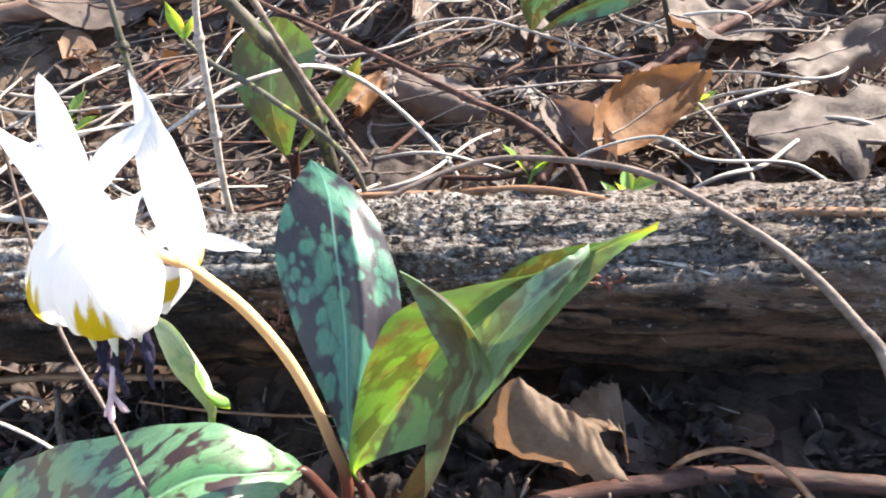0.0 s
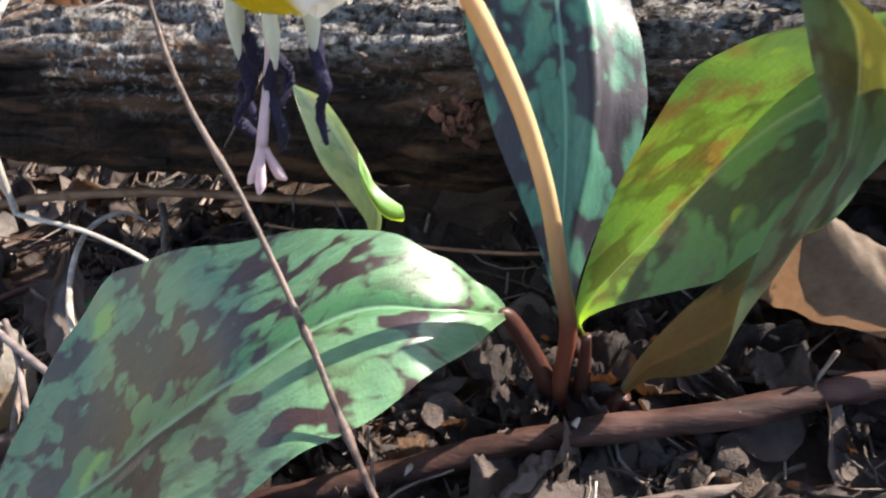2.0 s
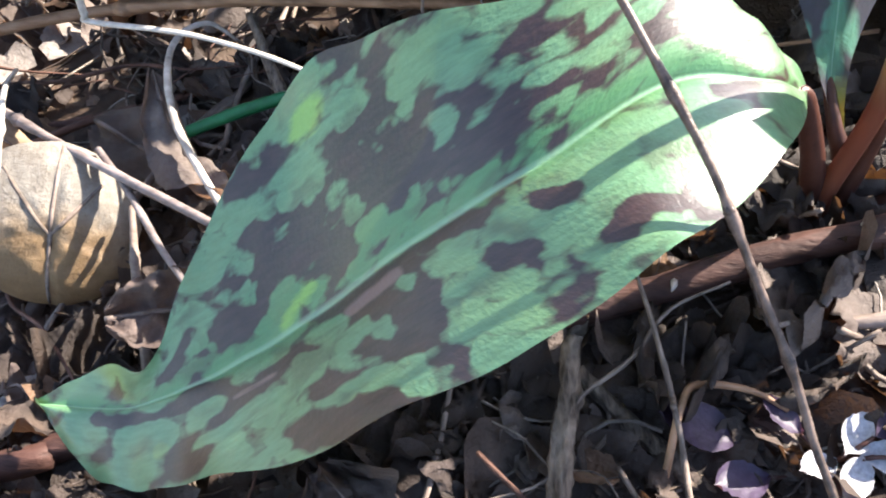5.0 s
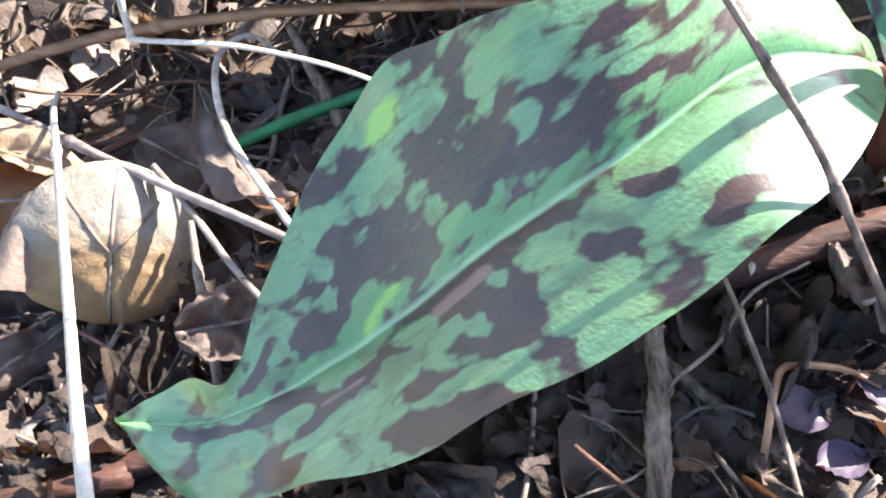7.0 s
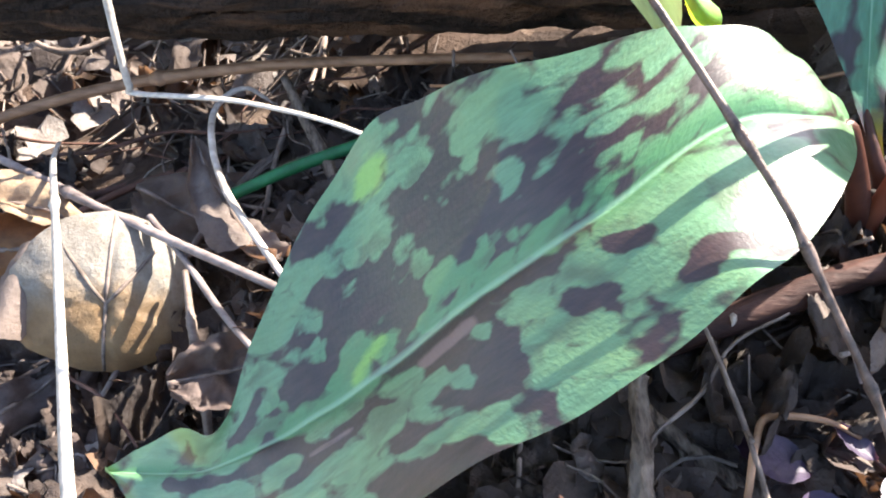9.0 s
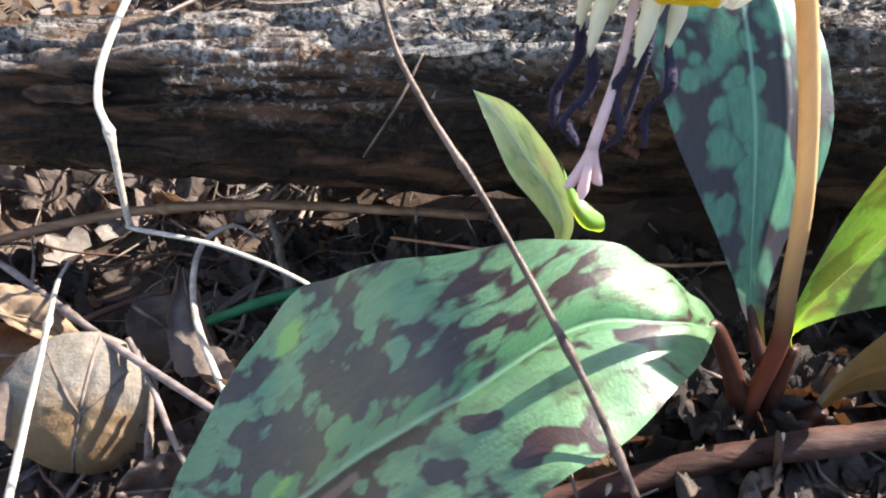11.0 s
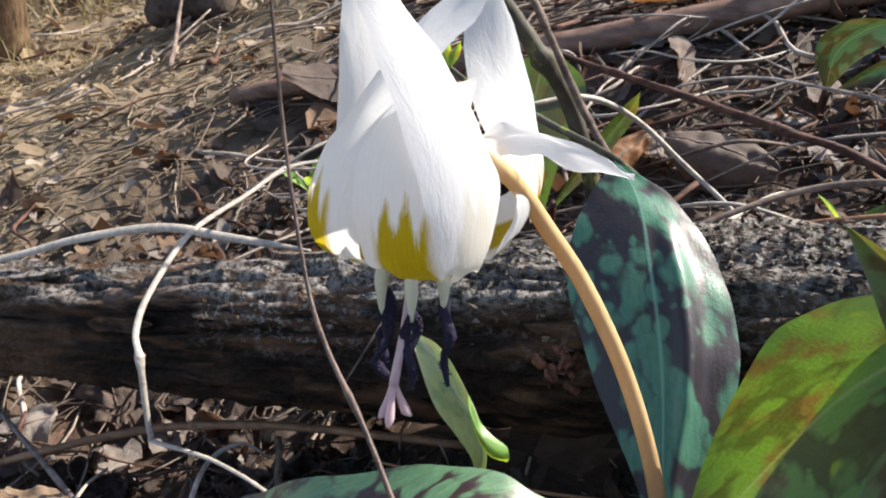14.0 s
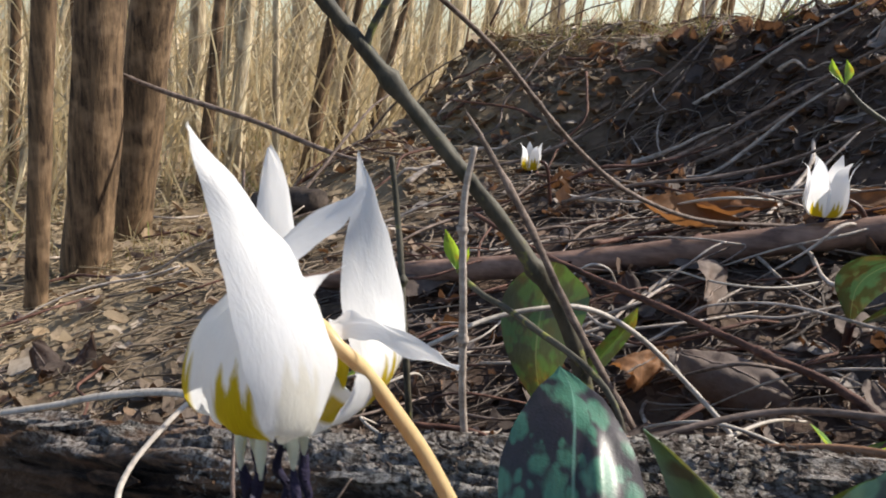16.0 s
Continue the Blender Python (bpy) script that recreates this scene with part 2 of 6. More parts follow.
def petal_mat(name="white_petal", blotch=1.0):
    """White tepal with a yellow, toothed blotch near the fold; UV: u across, v along, both in centimetres."""
    n = Nodes(name)
    sep = n.add("SeparateXYZ", {0: n.coords((1, 1, 1), "UV")})
    u, v = sep.outputs[0], sep.outputs[1]
    teeth = n.add("TexWave", {"Vector": n.add("CombineXYZ", {0: u, 1: 0.0, 2: 0.0}).outputs[0], "Scale": 1.45, "Distortion": 0.0, "Phase Offset": 1.6}).outputs["Fac"]
    jag = n.noise(n.coords((14, 2, 1), "UV"), 2.0, 3)
    top = n.maths("ADD", n.maths("ADD", n.maths("MULTIPLY", teeth, 0.30), n.maths("MULTIPLY", jag, 0.55)), 0.76)
    top = n.maths("SUBTRACT", top, n.maths("MULTIPLY", n.maths("ABSOLUTE", u), 0.55))
    zone = n.step(n.maths("SUBTRACT", top, v), -0.10, 0.10)
    side = n.step(n.maths("ADD", n.maths("ABSOLUTE", u), n.maths("MULTIPLY", jag, 0.08)), 0.28, 0.38, 1.0, 0.0)
    zone = n.maths("MULTIPLY", zone, n.maths("MULTIPLY", side, n.step(v, -0.22, -0.12, 0.0, blotch)))
    streak = n.noise(n.coords((9, 0.7, 1), "UV"), 4.0, 4)
    yellow = n.mix(n.step(streak, 0.3, 0.7), (0.36, 0.26, 0.004), (0.56, 0.42, 0.012))
    white = n.mix(n.step(streak, 0.35, 0.7), (0.80, 0.79, 0.80), (0.86, 0.86, 0.86))
    col = n.mix(zone, white, yellow)
    lit = n.mix(zone, (0.86, 0.85, 0.86), (0.48, 0.36, 0.01))
    crinkle = n.noise(n.coords((2.2, 0.9, 1), "UV"), 3.0, 3, 0.6, 0.4)
    height = n.maths("ADD", n.maths("MULTIPLY", streak, 0.10), crinkle)
    return n.shade(col, 0.5, n.bump(height, 0.00028, 0.5), 0.35, lit, 0.5)


M_PETAL = petal_mat()
M_PETAL_PLAIN = petal_mat("plain_white_petal", 0.22)


def scape_mat():
    n = Nodes("flower_stem")
    z = n.add("SeparateXYZ", {0: n.coords((1, 1, 1))}).outputs[2]
    red = n.step(z, 0.022, 0.054, 1.0, 0.0)
    a = n.noise(n.coords((1, 1, 0.2)), 900, 4)
    col = n.mix(red, (0.70, 0.53, 0.28), (0.15, 0.048, 0.028))
    col = n.mix(n.step(a, 0.35, 0.65, 0, 0.25), col, n.mix(red, (0.40, 0.25, 0.08), (0.22, 0.09, 0.05)))
    return n.shade(col, 0.4, n.bump(a, 0.0001), 0.45, n.mix(red, (0.85, 0.5, 0.15), (0.35, 0.10, 0.03)), 0.25)


M_SCAPE = scape_mat()
M_PETIOLE = plain("red_petiole", (0.060, 0.022, 0.015), 0.35, 600, 0.42, 0.0002, 0.08, (0.35, 0.10, 0.03))
M_FILAMENT = plain("white_filament", (0.75, 0.75, 0.62), 0.1, 900, 0.5, 0.0001, 0.3, (0.8, 0.8, 0.6))
M_ANTHER = plain("violet_black_anther", (0.013, 0.009, 0.032), 0.7, 2600, 0.75, 0.0004)
M_STIGMA = plain("pale_pink_style", (0.72, 0.55, 0.58), 0.12, 900, 0.5, 0.0001, 0.3, (0.85, 0.6, 0.62))
M_OVARY = plain("green_ovary", (0.28, 0.36, 0.08), 0.2, 800, 0.45, 0.0001, 0.2, (0.5, 0.6, 0.1))
M_STRAW = plain("bleached_straw", (0.42, 0.37, 0.32), 0.4, 700, 0.6, 0.0002)
M_STALK = bark("dark_dry_stalk", (0.035, 0.025, 0.022), (0.145, 0.100, 0.082), 700, depth=0.0002, rough=0.38)
M_TWIG_RED = bark("reddish_twig", (0.038, 0.017, 0.013), (0.155, 0.077, 0.056), 380, (0.18, 1, 1), depth=0.0009, rough=0.7)
M_TWIG = bark("grey_brown_twig", (0.07, 0.05, 0.04), (0.24, 0.18, 0.15), 380, (0.4, 1, 1), depth=0.0004, rough=0.7)
M_TWIG_MAUVE = bark("mauve_grey_twig", (0.085, 0.064, 0.060), (0.25, 0.20, 0.185), 420, (0.4, 1, 1), depth=0.0003, rough=0.6)
M_POLE = bark("smooth_pole_bark", (0.115, 0.066, 0.050), (0.28, 0.175, 0.132), 240, (0.25, 1, 1), depth=0.0005, rough=0.55)
M_CHAR = bark("blackened_wood", (0.012, 0.009, 0.008), (0.075, 0.055, 0.044), 170, (0.3, 1, 1), depth=0.0016)
# Reddish twig bark darkened to stand in for shade on the cane.
M_BRAMBLE = bark("shade_dark_red_cane", (0.024, 0.011, 0.009), (0.088, 0.040, 0.030), 420, (0.2, 1, 1), depth=0.0006, rough=0.65)
M_STICK = bark("split_bark", (0.035, 0.022, 0.016), (0.27, 0.20, 0.15), 900, (1, 0.22, 1), depth=0.0012, rough=0.8)
M_GREENSTALK = plain("green_stalk_skin", (0.018, 0.125, 0.045), 0.35, 500, 0.4, 0.0002)
M_TWIG_PALE = bark("pale_dry_twig", (0.20, 0.16, 0.13), (0.48, 0.41, 0.36), 420, (0.4, 1, 1), depth=0.0003, rough=0.65)
M_TWIG_ORANGE = bark("orange_dry_stem", (0.15, 0.075, 0.04), (0.36, 0.20, 0.115), 420, (0.2, 1, 1), depth=0.0003, rough=0.5)
M_ROT = bark("rotten_wood", (0.055, 0.024, 0.017), (0.24, 0.105, 0.075), 600, (1, 1, 1), depth=0.0004, rough=0.8)
M_DARKSTEM = bark("dark_green_stem", (0.030, 0.028, 0.020), (0.085, 0.075, 0.055), 300, (1, 1, 0.5), depth=0.0004, rough=0.6, moss=(0.20, 0.20, 0.06))
M_TRUNK = bark("tree_bark", (0.030, 0.018, 0.011), (0.22, 0.142, 0.080), 170, (1, 1, 0.14), depth=0.0016)
# Pale bark, lightened further to look sunlit.
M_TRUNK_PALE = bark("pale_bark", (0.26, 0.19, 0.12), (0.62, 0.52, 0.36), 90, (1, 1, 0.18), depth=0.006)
LEAF_STOPS = [(0.0, (0.048, 0.034, 0.029)), (0.3, (0.085, 0.063, 0.054)), (0.5, (0.125, 0.097, 0.085)), (0.70, (0.21, 0.167, 0.148)), (0.77, (0.21, 0.115, 0.062)), (0.84, (0.078, 0.057, 0.053)), (0.92, (0.30, 0.255, 0.23)), (1.0, (0.50, 0.44, 0.40))]
# Stops lowered to stand in for shade on the front litter.
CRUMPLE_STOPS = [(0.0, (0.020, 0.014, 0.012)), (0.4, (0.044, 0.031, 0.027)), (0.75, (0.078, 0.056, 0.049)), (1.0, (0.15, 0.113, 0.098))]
M_DRY = litter_mat("dry_leaf", LEAF_STOPS, 0.28, island=False, scale=220)
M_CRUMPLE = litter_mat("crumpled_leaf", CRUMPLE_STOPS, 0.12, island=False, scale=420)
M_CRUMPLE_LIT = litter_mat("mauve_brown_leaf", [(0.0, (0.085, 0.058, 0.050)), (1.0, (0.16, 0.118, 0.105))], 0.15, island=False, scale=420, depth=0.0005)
M_DRY_BITS = litter_mat("dry_leaf_bits", LEAF_STOPS, 0.15, island=True, scale=300, sun_tint=(0.46, 0.35, 0.21))
# Darker copy of the litter colours: shade round the plant's foot put in.
M_SHADE_BITS = litter_mat("shade_dark_leaf_bits", [(0.0, (0.026, 0.018, 0.014)), (0.5, (0.056, 0.038, 0.031)), (0.85, (0.095, 0.066, 0.055)), (1.0, (0.19, 0.145, 0.125))], 0.1, True, 300)
M_STALK_BITS = litter_mat("dry_stalk_bits", [(0.0, (0.05, 0.034, 0.028)), (0.35, (0.11, 0.078, 0.062)), (0.6, (0.20, 0.15, 0.12)), (0.85, (0.27, 0.21, 0.17)), (1.0, (0.45, 0.38, 0.32))], 0.0, True, 500, sun_tint=(0.50, 0.39, 0.24))
M_CRUMB = litter_mat("bark_crumb", [(0.0, (0.018, 0.013, 0.011)), (0.5, (0.06, 0.043, 0.035)), (0.8, (0.16, 0.12, 0.10)), (1.0, (0.46, 0.40, 0.35))], 0.0, True, 700)
M_DRY_PALE = litter_mat("pale_dry_leaf", [(0.0, (0.34, 0.235, 0.145)), (1.0, (0.40, 0.29, 0.19))], 0.2, False, 260, depth=0.0004)
M_DRY_FOLD = litter_mat("buff_dry_leaf", [(0.0, (0.23, 0.155, 0.100)), (1.0, (0.28, 0.195, 0.135))], 0.35, False, 240, depth=0.0003)
M_DRY_TAN = litter_mat("tan_dry_leaf", [(0.0, (0.135, 0.100, 0.082)), (1.0, (0.21, 0.162, 0.138))], 0.25, False, 200, depth=0.0005)
M_DRY_ORANGE = litter_mat("orange_dry_leaf", [(0.0, (0.21, 0.085, 0.032)), (1.0, (0.31, 0.155, 0.068))], 0.3, False, 200, depth=0.0005)
M_PURPLE = plain("purple_bronze_leaf", (0.040, 0.026, 0.052), 0.5, 900, 0.5, 0.0003, 0.1, (0.3, 0.1, 0.1))
# Stem colours raised to stand in for strong sun on the thicket.
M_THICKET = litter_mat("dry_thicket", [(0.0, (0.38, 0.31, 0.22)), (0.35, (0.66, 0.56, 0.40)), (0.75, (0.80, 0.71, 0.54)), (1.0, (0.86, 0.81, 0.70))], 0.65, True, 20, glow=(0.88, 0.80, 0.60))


M_GRASS = litter_mat("dead_grass", [(0.0, (0.40, 0.31, 0.17)), (0.6, (0.62, 0.52, 0.31)), (0.85, (0.72, 0.64, 0.45)), (0.9, (0.22, 0.32, 0.08)), (1.0, (0.30, 0.40, 0.10))], 0.4, True, 60, glow=(0.7, 0.58, 0.30))


def dome_mat():
    """Dry leaf grey-white over its upper half and tan below, with dark specks."""
    n = Nodes("grey_tan_dry_leaf")
    c = n.coords((1, 1, 1))
    y = n.add("SeparateXYZ", {0: c}).outputs[1]
    a, b, fine = n.noise(c, 420, 5, 0.65), n.noise(c, 130, 4), n.noise(c, 1500, 4, 0.7)
    # Both tones lowered to stand in for shade on the leaf.
    pale = n.mix(n.step(a, 0.35, 0.65), (0.17, 0.145, 0.120), (0.28, 0.245, 0.205))
    tan = n.mix(n.step(a, 0.35, 0.65), (0.18, 0.110, 0.056), (0.26, 0.165, 0.085))
    line = n.maths("ADD", y, n.maths("MULTIPLY", n.maths("SUBTRACT", b, 0.5), 0.012))
    col = n.mix(n.step(line, -0.0005, 0.0045), tan, pale)
    col = n.mix(n.step(fine, 0.60, 0.68, 0, 0.55), col, (0.09, 0.065, 0.05))
    return n.shade(col, 0.7, n.bump(n.maths("ADD", a, fine), 0.0003, 0.8), 0.35, (0.5, 0.32, 0.14), 0.2)


M_DOME = dome_mat()


def ground_mat():
    n = Nodes("leaf_mould")
    c = n.coords((1, 1, 1))
    a, b, d = n.noise(c, 160, 7, 0.7), n.noise(c, 22, 5), n.noise(c, 2.3, 4)
    chips = n.cells(c, 130, "F1", "Color")
    col = n.mix(n.step(a, 0.3, 0.7), (0.018, 0.012, 0.010), (0.095, 0.062, 0.048))
    col = n.mix(0.35, col, n.ramp(n.add("SeparateColor", {0: chips}).outputs[0], [(0, (0.03, 0.02, 0.015)), (0.6, (0.13, 0.085, 0.06)), (1, (0.26, 0.19, 0.14))]))
    col = n.mix(n.step(b, 0.5, 0.7, 0, 0.5), col, (0.15, 0.10, 0.075))
    # Sunlit clearing and far floor put into the colour as a pale tint.
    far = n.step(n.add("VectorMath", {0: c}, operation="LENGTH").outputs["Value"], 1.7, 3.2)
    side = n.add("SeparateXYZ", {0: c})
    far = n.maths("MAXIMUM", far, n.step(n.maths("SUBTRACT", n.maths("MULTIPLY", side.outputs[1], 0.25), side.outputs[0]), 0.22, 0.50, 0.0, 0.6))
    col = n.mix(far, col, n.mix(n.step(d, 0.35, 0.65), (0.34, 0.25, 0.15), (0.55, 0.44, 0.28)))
    return n.shade(col, 0.9, n.bump(n.maths("ADD", a, n.cells(c, 90)), 0.003, 0.8), 0.2)


def log_mat():
    """Weathered log: fibrous wood, charred black bark patches, pale lichen crusts; greyer towards the top, blacker
    lower down.
    """
    n = Nodes("weathered_log")
    c, cs = n.coords((1, 1, 1)), n.coords((0.10, 1, 1))
    fibre, crack = n.noise(cs, 420, 6, 0.7), n.noise(n.coords((0.16, 1, 1)), 130, 5, 0.65, 0.5)
    patch, crust = n.noise(n.coords((0.30, 1, 1)), 60, 6, 0.65), n.noise(c, 520, 5, 0.7)
    wood = n.mix(n.step(fibre, 0.3, 0.7), (0.055, 0.037, 0.028), (0.25, 0.165, 0.115))
    wood = n.mix(n.step(crack, 0.53, 0.66, 0, 0.7), wood, (0.20, 0.10, 0.055))
    wood = n.mix(n.step(n.add("SeparateXYZ", {0: c}).outputs[0], -0.12, -0.06, 0.45, 0.0), wood, (0.21, 0.115, 0.065))
    wood = n.mix(n.step(crack, 0.40, 0.45, 0.8, 0.0), wood, (0.018, 0.012, 0.010))
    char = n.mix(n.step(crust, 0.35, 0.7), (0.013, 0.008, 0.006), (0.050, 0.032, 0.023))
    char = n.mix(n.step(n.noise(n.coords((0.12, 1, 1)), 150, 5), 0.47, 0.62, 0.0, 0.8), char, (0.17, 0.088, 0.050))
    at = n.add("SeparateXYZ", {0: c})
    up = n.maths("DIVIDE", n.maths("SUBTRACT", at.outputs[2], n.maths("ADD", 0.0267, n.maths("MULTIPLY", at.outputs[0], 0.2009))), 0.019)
    # Char increases down the log's side and towards the left.
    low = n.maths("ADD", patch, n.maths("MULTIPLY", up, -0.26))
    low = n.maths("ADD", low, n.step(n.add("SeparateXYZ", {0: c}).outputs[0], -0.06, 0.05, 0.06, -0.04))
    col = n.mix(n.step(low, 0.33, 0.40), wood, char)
    bare = n.mix(n.step(crust, 0.3, 0.7), (0.085, 0.047, 0.028), (0.21, 0.125, 0.080))
    col = n.mix(n.step(n.maths("ADD", at.outputs[0], n.maths("MULTIPLY", n.maths("SUBTRACT", patch, 0.5), 0.05)), -0.178, -0.158, 0.85, 0.0), col, bare)
    lich = n.maths("MULTIPLY", n.step(crust, 0.53, 0.60), n.step(n.noise(c, 38, 3), 0.42, 0.6))
    lich = n.maths("MULTIPLY", n.maths("MULTIPLY", lich, n.step(up, 0.05, 0.6)), n.step(n.noise(c, 17, 2), 0.4, 0.62))
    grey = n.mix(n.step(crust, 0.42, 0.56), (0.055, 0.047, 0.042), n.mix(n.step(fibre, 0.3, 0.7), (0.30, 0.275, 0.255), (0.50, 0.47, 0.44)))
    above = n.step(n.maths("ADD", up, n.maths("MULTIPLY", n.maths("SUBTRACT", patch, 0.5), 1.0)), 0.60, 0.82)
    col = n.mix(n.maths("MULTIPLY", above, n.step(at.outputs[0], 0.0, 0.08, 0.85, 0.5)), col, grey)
    col = n.mix(n.maths("MULTIPLY", lich, 0.85), col, (0.50, 0.47, 0.43))
    h = n.maths("ADD", n.maths("MULTIPLY", fibre, 0.7), n.maths("ADD", crust, n.maths("MULTIPLY", crack, 1.4)))
    return n.shade(col, 0.85, n.bump(h, 0.0024, 1.0), 0.2)


M_GROUND, M_LOG = ground_mat(), log_mat()


# ---- mesh helpers ----
def part(name, bm, material, parent=None, label="", smooth=True):
    me = bpy.data.meshes.new(name)
    bm.to_mesh(me)
    bm.free()
    me.materials.append(material)
    if smooth:
        me.shade_smooth()
    ob = new(name, me)
    ob.parent = parent
    if label:
        ob["label"] = label
    return ob


def thing(name, at, label, category, group=""):
    ob = new(name)
    ob.location = at
    ob.empty_display_size = 0.005
    bpy.context.view_layer.update()
    return tagged(ob, label, category, group)


def sit(ob, parent):
    """Keep a part where it was built while it hangs under its thing."""
    ob.parent = parent
    ob.matrix_parent_inverse = Matrix.Translation(-parent.location) if parent.parent is None and parent.type == "EMPTY" else Matrix.Identity(4)
    return ob


def spline(points, n):
    """Catmull-Rom through points, n samples."""
    p = [Vector(q) for q in points]
    p = [2 * p[0] - p[1]] + p + [2 * p[-1] - p[-2]]
    out = []
    for i in range(n):
        f = i / (n - 1) * (len(p) - 3)
        k = min(int(f), len(p) - 4)
        t = f - k
        a, b, c, d = p[k : k + 4]
        out.append(0.5 * (2 * b + (c - a) * t + (2 * a - 5 * b + 4 * c - d) * t * t + (3 * b - a - 3 * c + d) * t**3))
    return out


def tube(points, radii, n=24, seg=8, rough=0.0, nodes=(), flat=1.0, seed=0):
    """A tapering, slightly uneven tube along a spline, closed at both ends. nodes: places (0 to 1) with a swollen joint."""
    bm = bmesh.new()
    line = spline(points, n)
    rings, side = [], None
    for i, p in enumerate(line):
        t = (line[min(i + 1, n - 1)] - line[max(i - 1, 0)]).normalized()
        side = (t.orthogonal() if side is None else side - t * side.dot(t)).normalized()
        up = t.cross(side)
        f = i / (n - 1)
        x = f * (len(radii) - 1)
        k = min(int(x), len(radii) - 2)
        r = radii[k] * (1 - (x - k)) + radii[k + 1] * (x - k)
        r *= 1 + sum(0.55 * math.exp(-(((f - q) / 0.012) ** 2)) for q in nodes)
        ring = []
        for j in range(seg):
            a = 2 * math.pi * j / seg
            d = side * math.cos(a) + up * math.sin(a) * flat
            w = 1 + rough * noise.noise(Vector((p.x * 120 + seed, p.y * 120, p.z * 120)) + d * 1.4)
            w += 0.45 * rough * noise.noise(Vector((p.x * 520, p.y * 520 + seed, p.z * 520)) + d * 3.1)
            ring.append(bm.verts.new(p + d * r * w))
        rings.append(ring)
    for a, b in zip(rings, rings[1:]):
        for j in range(seg):
            bm.faces.new((a[j], a[(j + 1) % seg], b[(j + 1) % seg], b[j]))
    bm.faces.new(rings[0][::-1])
    bm.faces.new(rings[-1])
    return bm


def blade(left, mid, right, nu=30, nv=14, ripple=0.0, seed=0.0, fold=0.0, origin=0, ridge=0.0, crease=0.0, marks=None):
    """A leaf lofted over three curves, with a UV map in centimetres."""
    a, m, b = (spline(q, nu) for q in (left, mid, right))
    bm = bmesh.new()
    uv, span = bm.loops.layers.uv.new("UVMap"), bm.loops.layers.uv.new("Span")
    layers = {k: bm.verts.layers.float.new(k) for k in marks or ()}
    rows, where, share = [], {}, {}
    o = round(origin / (len(mid) - 1) * (nu - 1))
    run = -sum((m[i + 1] - m[i]).length for i in range(o))
    for i in range(nu):
        if i:
            run += (m[i] - m[i - 1]).length
        row = []
        for j in range(nv + 1):
            s = 2 * j / nv - 1
            e = a[i] if s < 0 else b[i]
            q = abs(s)
            p = m[i].lerp(e, q)
            bow = (m[i] - a[i].lerp(b[i], 0.5)) * (1 - s * s) + a[i].lerp(b[i], (s + 1) / 2)
            p = bow.lerp(p, fold)
            if ripple:
                p = p + Vector((0, 0.4, 1)) * ripple * (noise.noise(Vector((i / (nu - 1) * 15.6 + seed, s * 1.7, seed))) * (0.3 + q * q))
            if crease:
                h = math.sin(math.pi * q**0.6) * (1.0 if s > 0 else 1.6 * max(0.0, 1 - ((i / (nu - 1) - 0.20) / 0.20) ** 2) - 0.25)
                p = p + Vector((-0.1, -0.25, 0.96)) * crease * h * math.sin(math.pi * (0.04 + 0.90 * i / (nu - 1))) ** 0.6
            if ridge:
                h = math.exp(-(((s - 0.34) / 0.17) ** 2))
                g = i / (nu - 1)
                p = p + Vector((0, -0.67, 0.74)) * ridge * h * max(0.0, min(1.0, (g - 0.22) / 0.15, (0.76 - g) / 0.12))
            v = bm.verts.new(p)
            for k, layer in layers.items():
                v[layer] = marks[k](s, i / (nu - 1))
            where[v], share[v] = (s * max((m[i] - e).length, 1e-5) * 100, run * 100), (s, i / (nu - 1))
            row.append(v)
        rows.append(row)
    for r, q in zip(rows, rows[1:]):
        for j in range(nv):
            f = bm.faces.new((r[j], r[j + 1], q[j + 1], q[j]))
            for l in f.loops:
                l[uv].uv, l[span].uv = where[l.vert], share[l.vert]
    return bm


def hill(x, y):
    """Height of the ground: a slope that falls to the left, a steep bank with a gentle crest beyond."""
    z = -0.27 * math.tanh(-0.24 * x / 0.27) if x < 0 else 0.25 * math.tanh(0.2 * x / 0.25)
    def soft(t):
        t = min(max(t, 0.0), 1.0)
        return t * t * (3 - 2 * t)
    z *= 1 - soft((y - 0.35) / 0.45) * soft((x + 0.60) / 0.25) if x < 0 else 1.0
    rise = 0.221 * (min(max(y, 0.18), 0.33) - 0.18)
    up = 0.591 * x + 0.806 * y - 0.398
    steep = 0.66 * min(max(up, 0.0), 0.15) + 0.06 * min(max(up - 0.15, 0.0), 0.5)
    fall = soft((y - 1.25) / 1.4)
    z += (rise * soft((x + 0.60) / 0.40) + steep * soft((x + 0.52) / 0.22)) * (1 - fall)
    z -= 0.018 * math.exp(-(((x + 0.135) / 0.06) ** 2) - ((y - 0.0) / 0.055) ** 2)
    z -= 0.020 * math.exp(-(((x + 0.150) / 0.070) ** 2) - ((y - 0.085) / 0.045) ** 2)
    far = soft((math.hypot(x, y) - 2.0) / 3.0)
    return z * (1 - far) + far * (-0.28)


def relief(x, y):
    d = math.hypot(x, y)
    if d > 6:
        return hill(x, y) + 0.05 * noise.noise(Vector((x * 0.3, y * 0.3, 0)))
    lump = 0.030 * noise.noise(Vector((x * 9, y * 9, 2.2))) * min(1, max(0, y - 0.42) * 4) * min(1, max(0, x + 0.62) * 3)
    return hill(x, y) + lump + 0.0035 * noise.noise(Vector((x * 45, y * 45, 1.7))) * min(1, d * 20 + 0.3) + 0.014 * noise.noise(Vector((x * 7, y * 7, 4.1))) * min(1, max(0, d - 0.12) * 4)


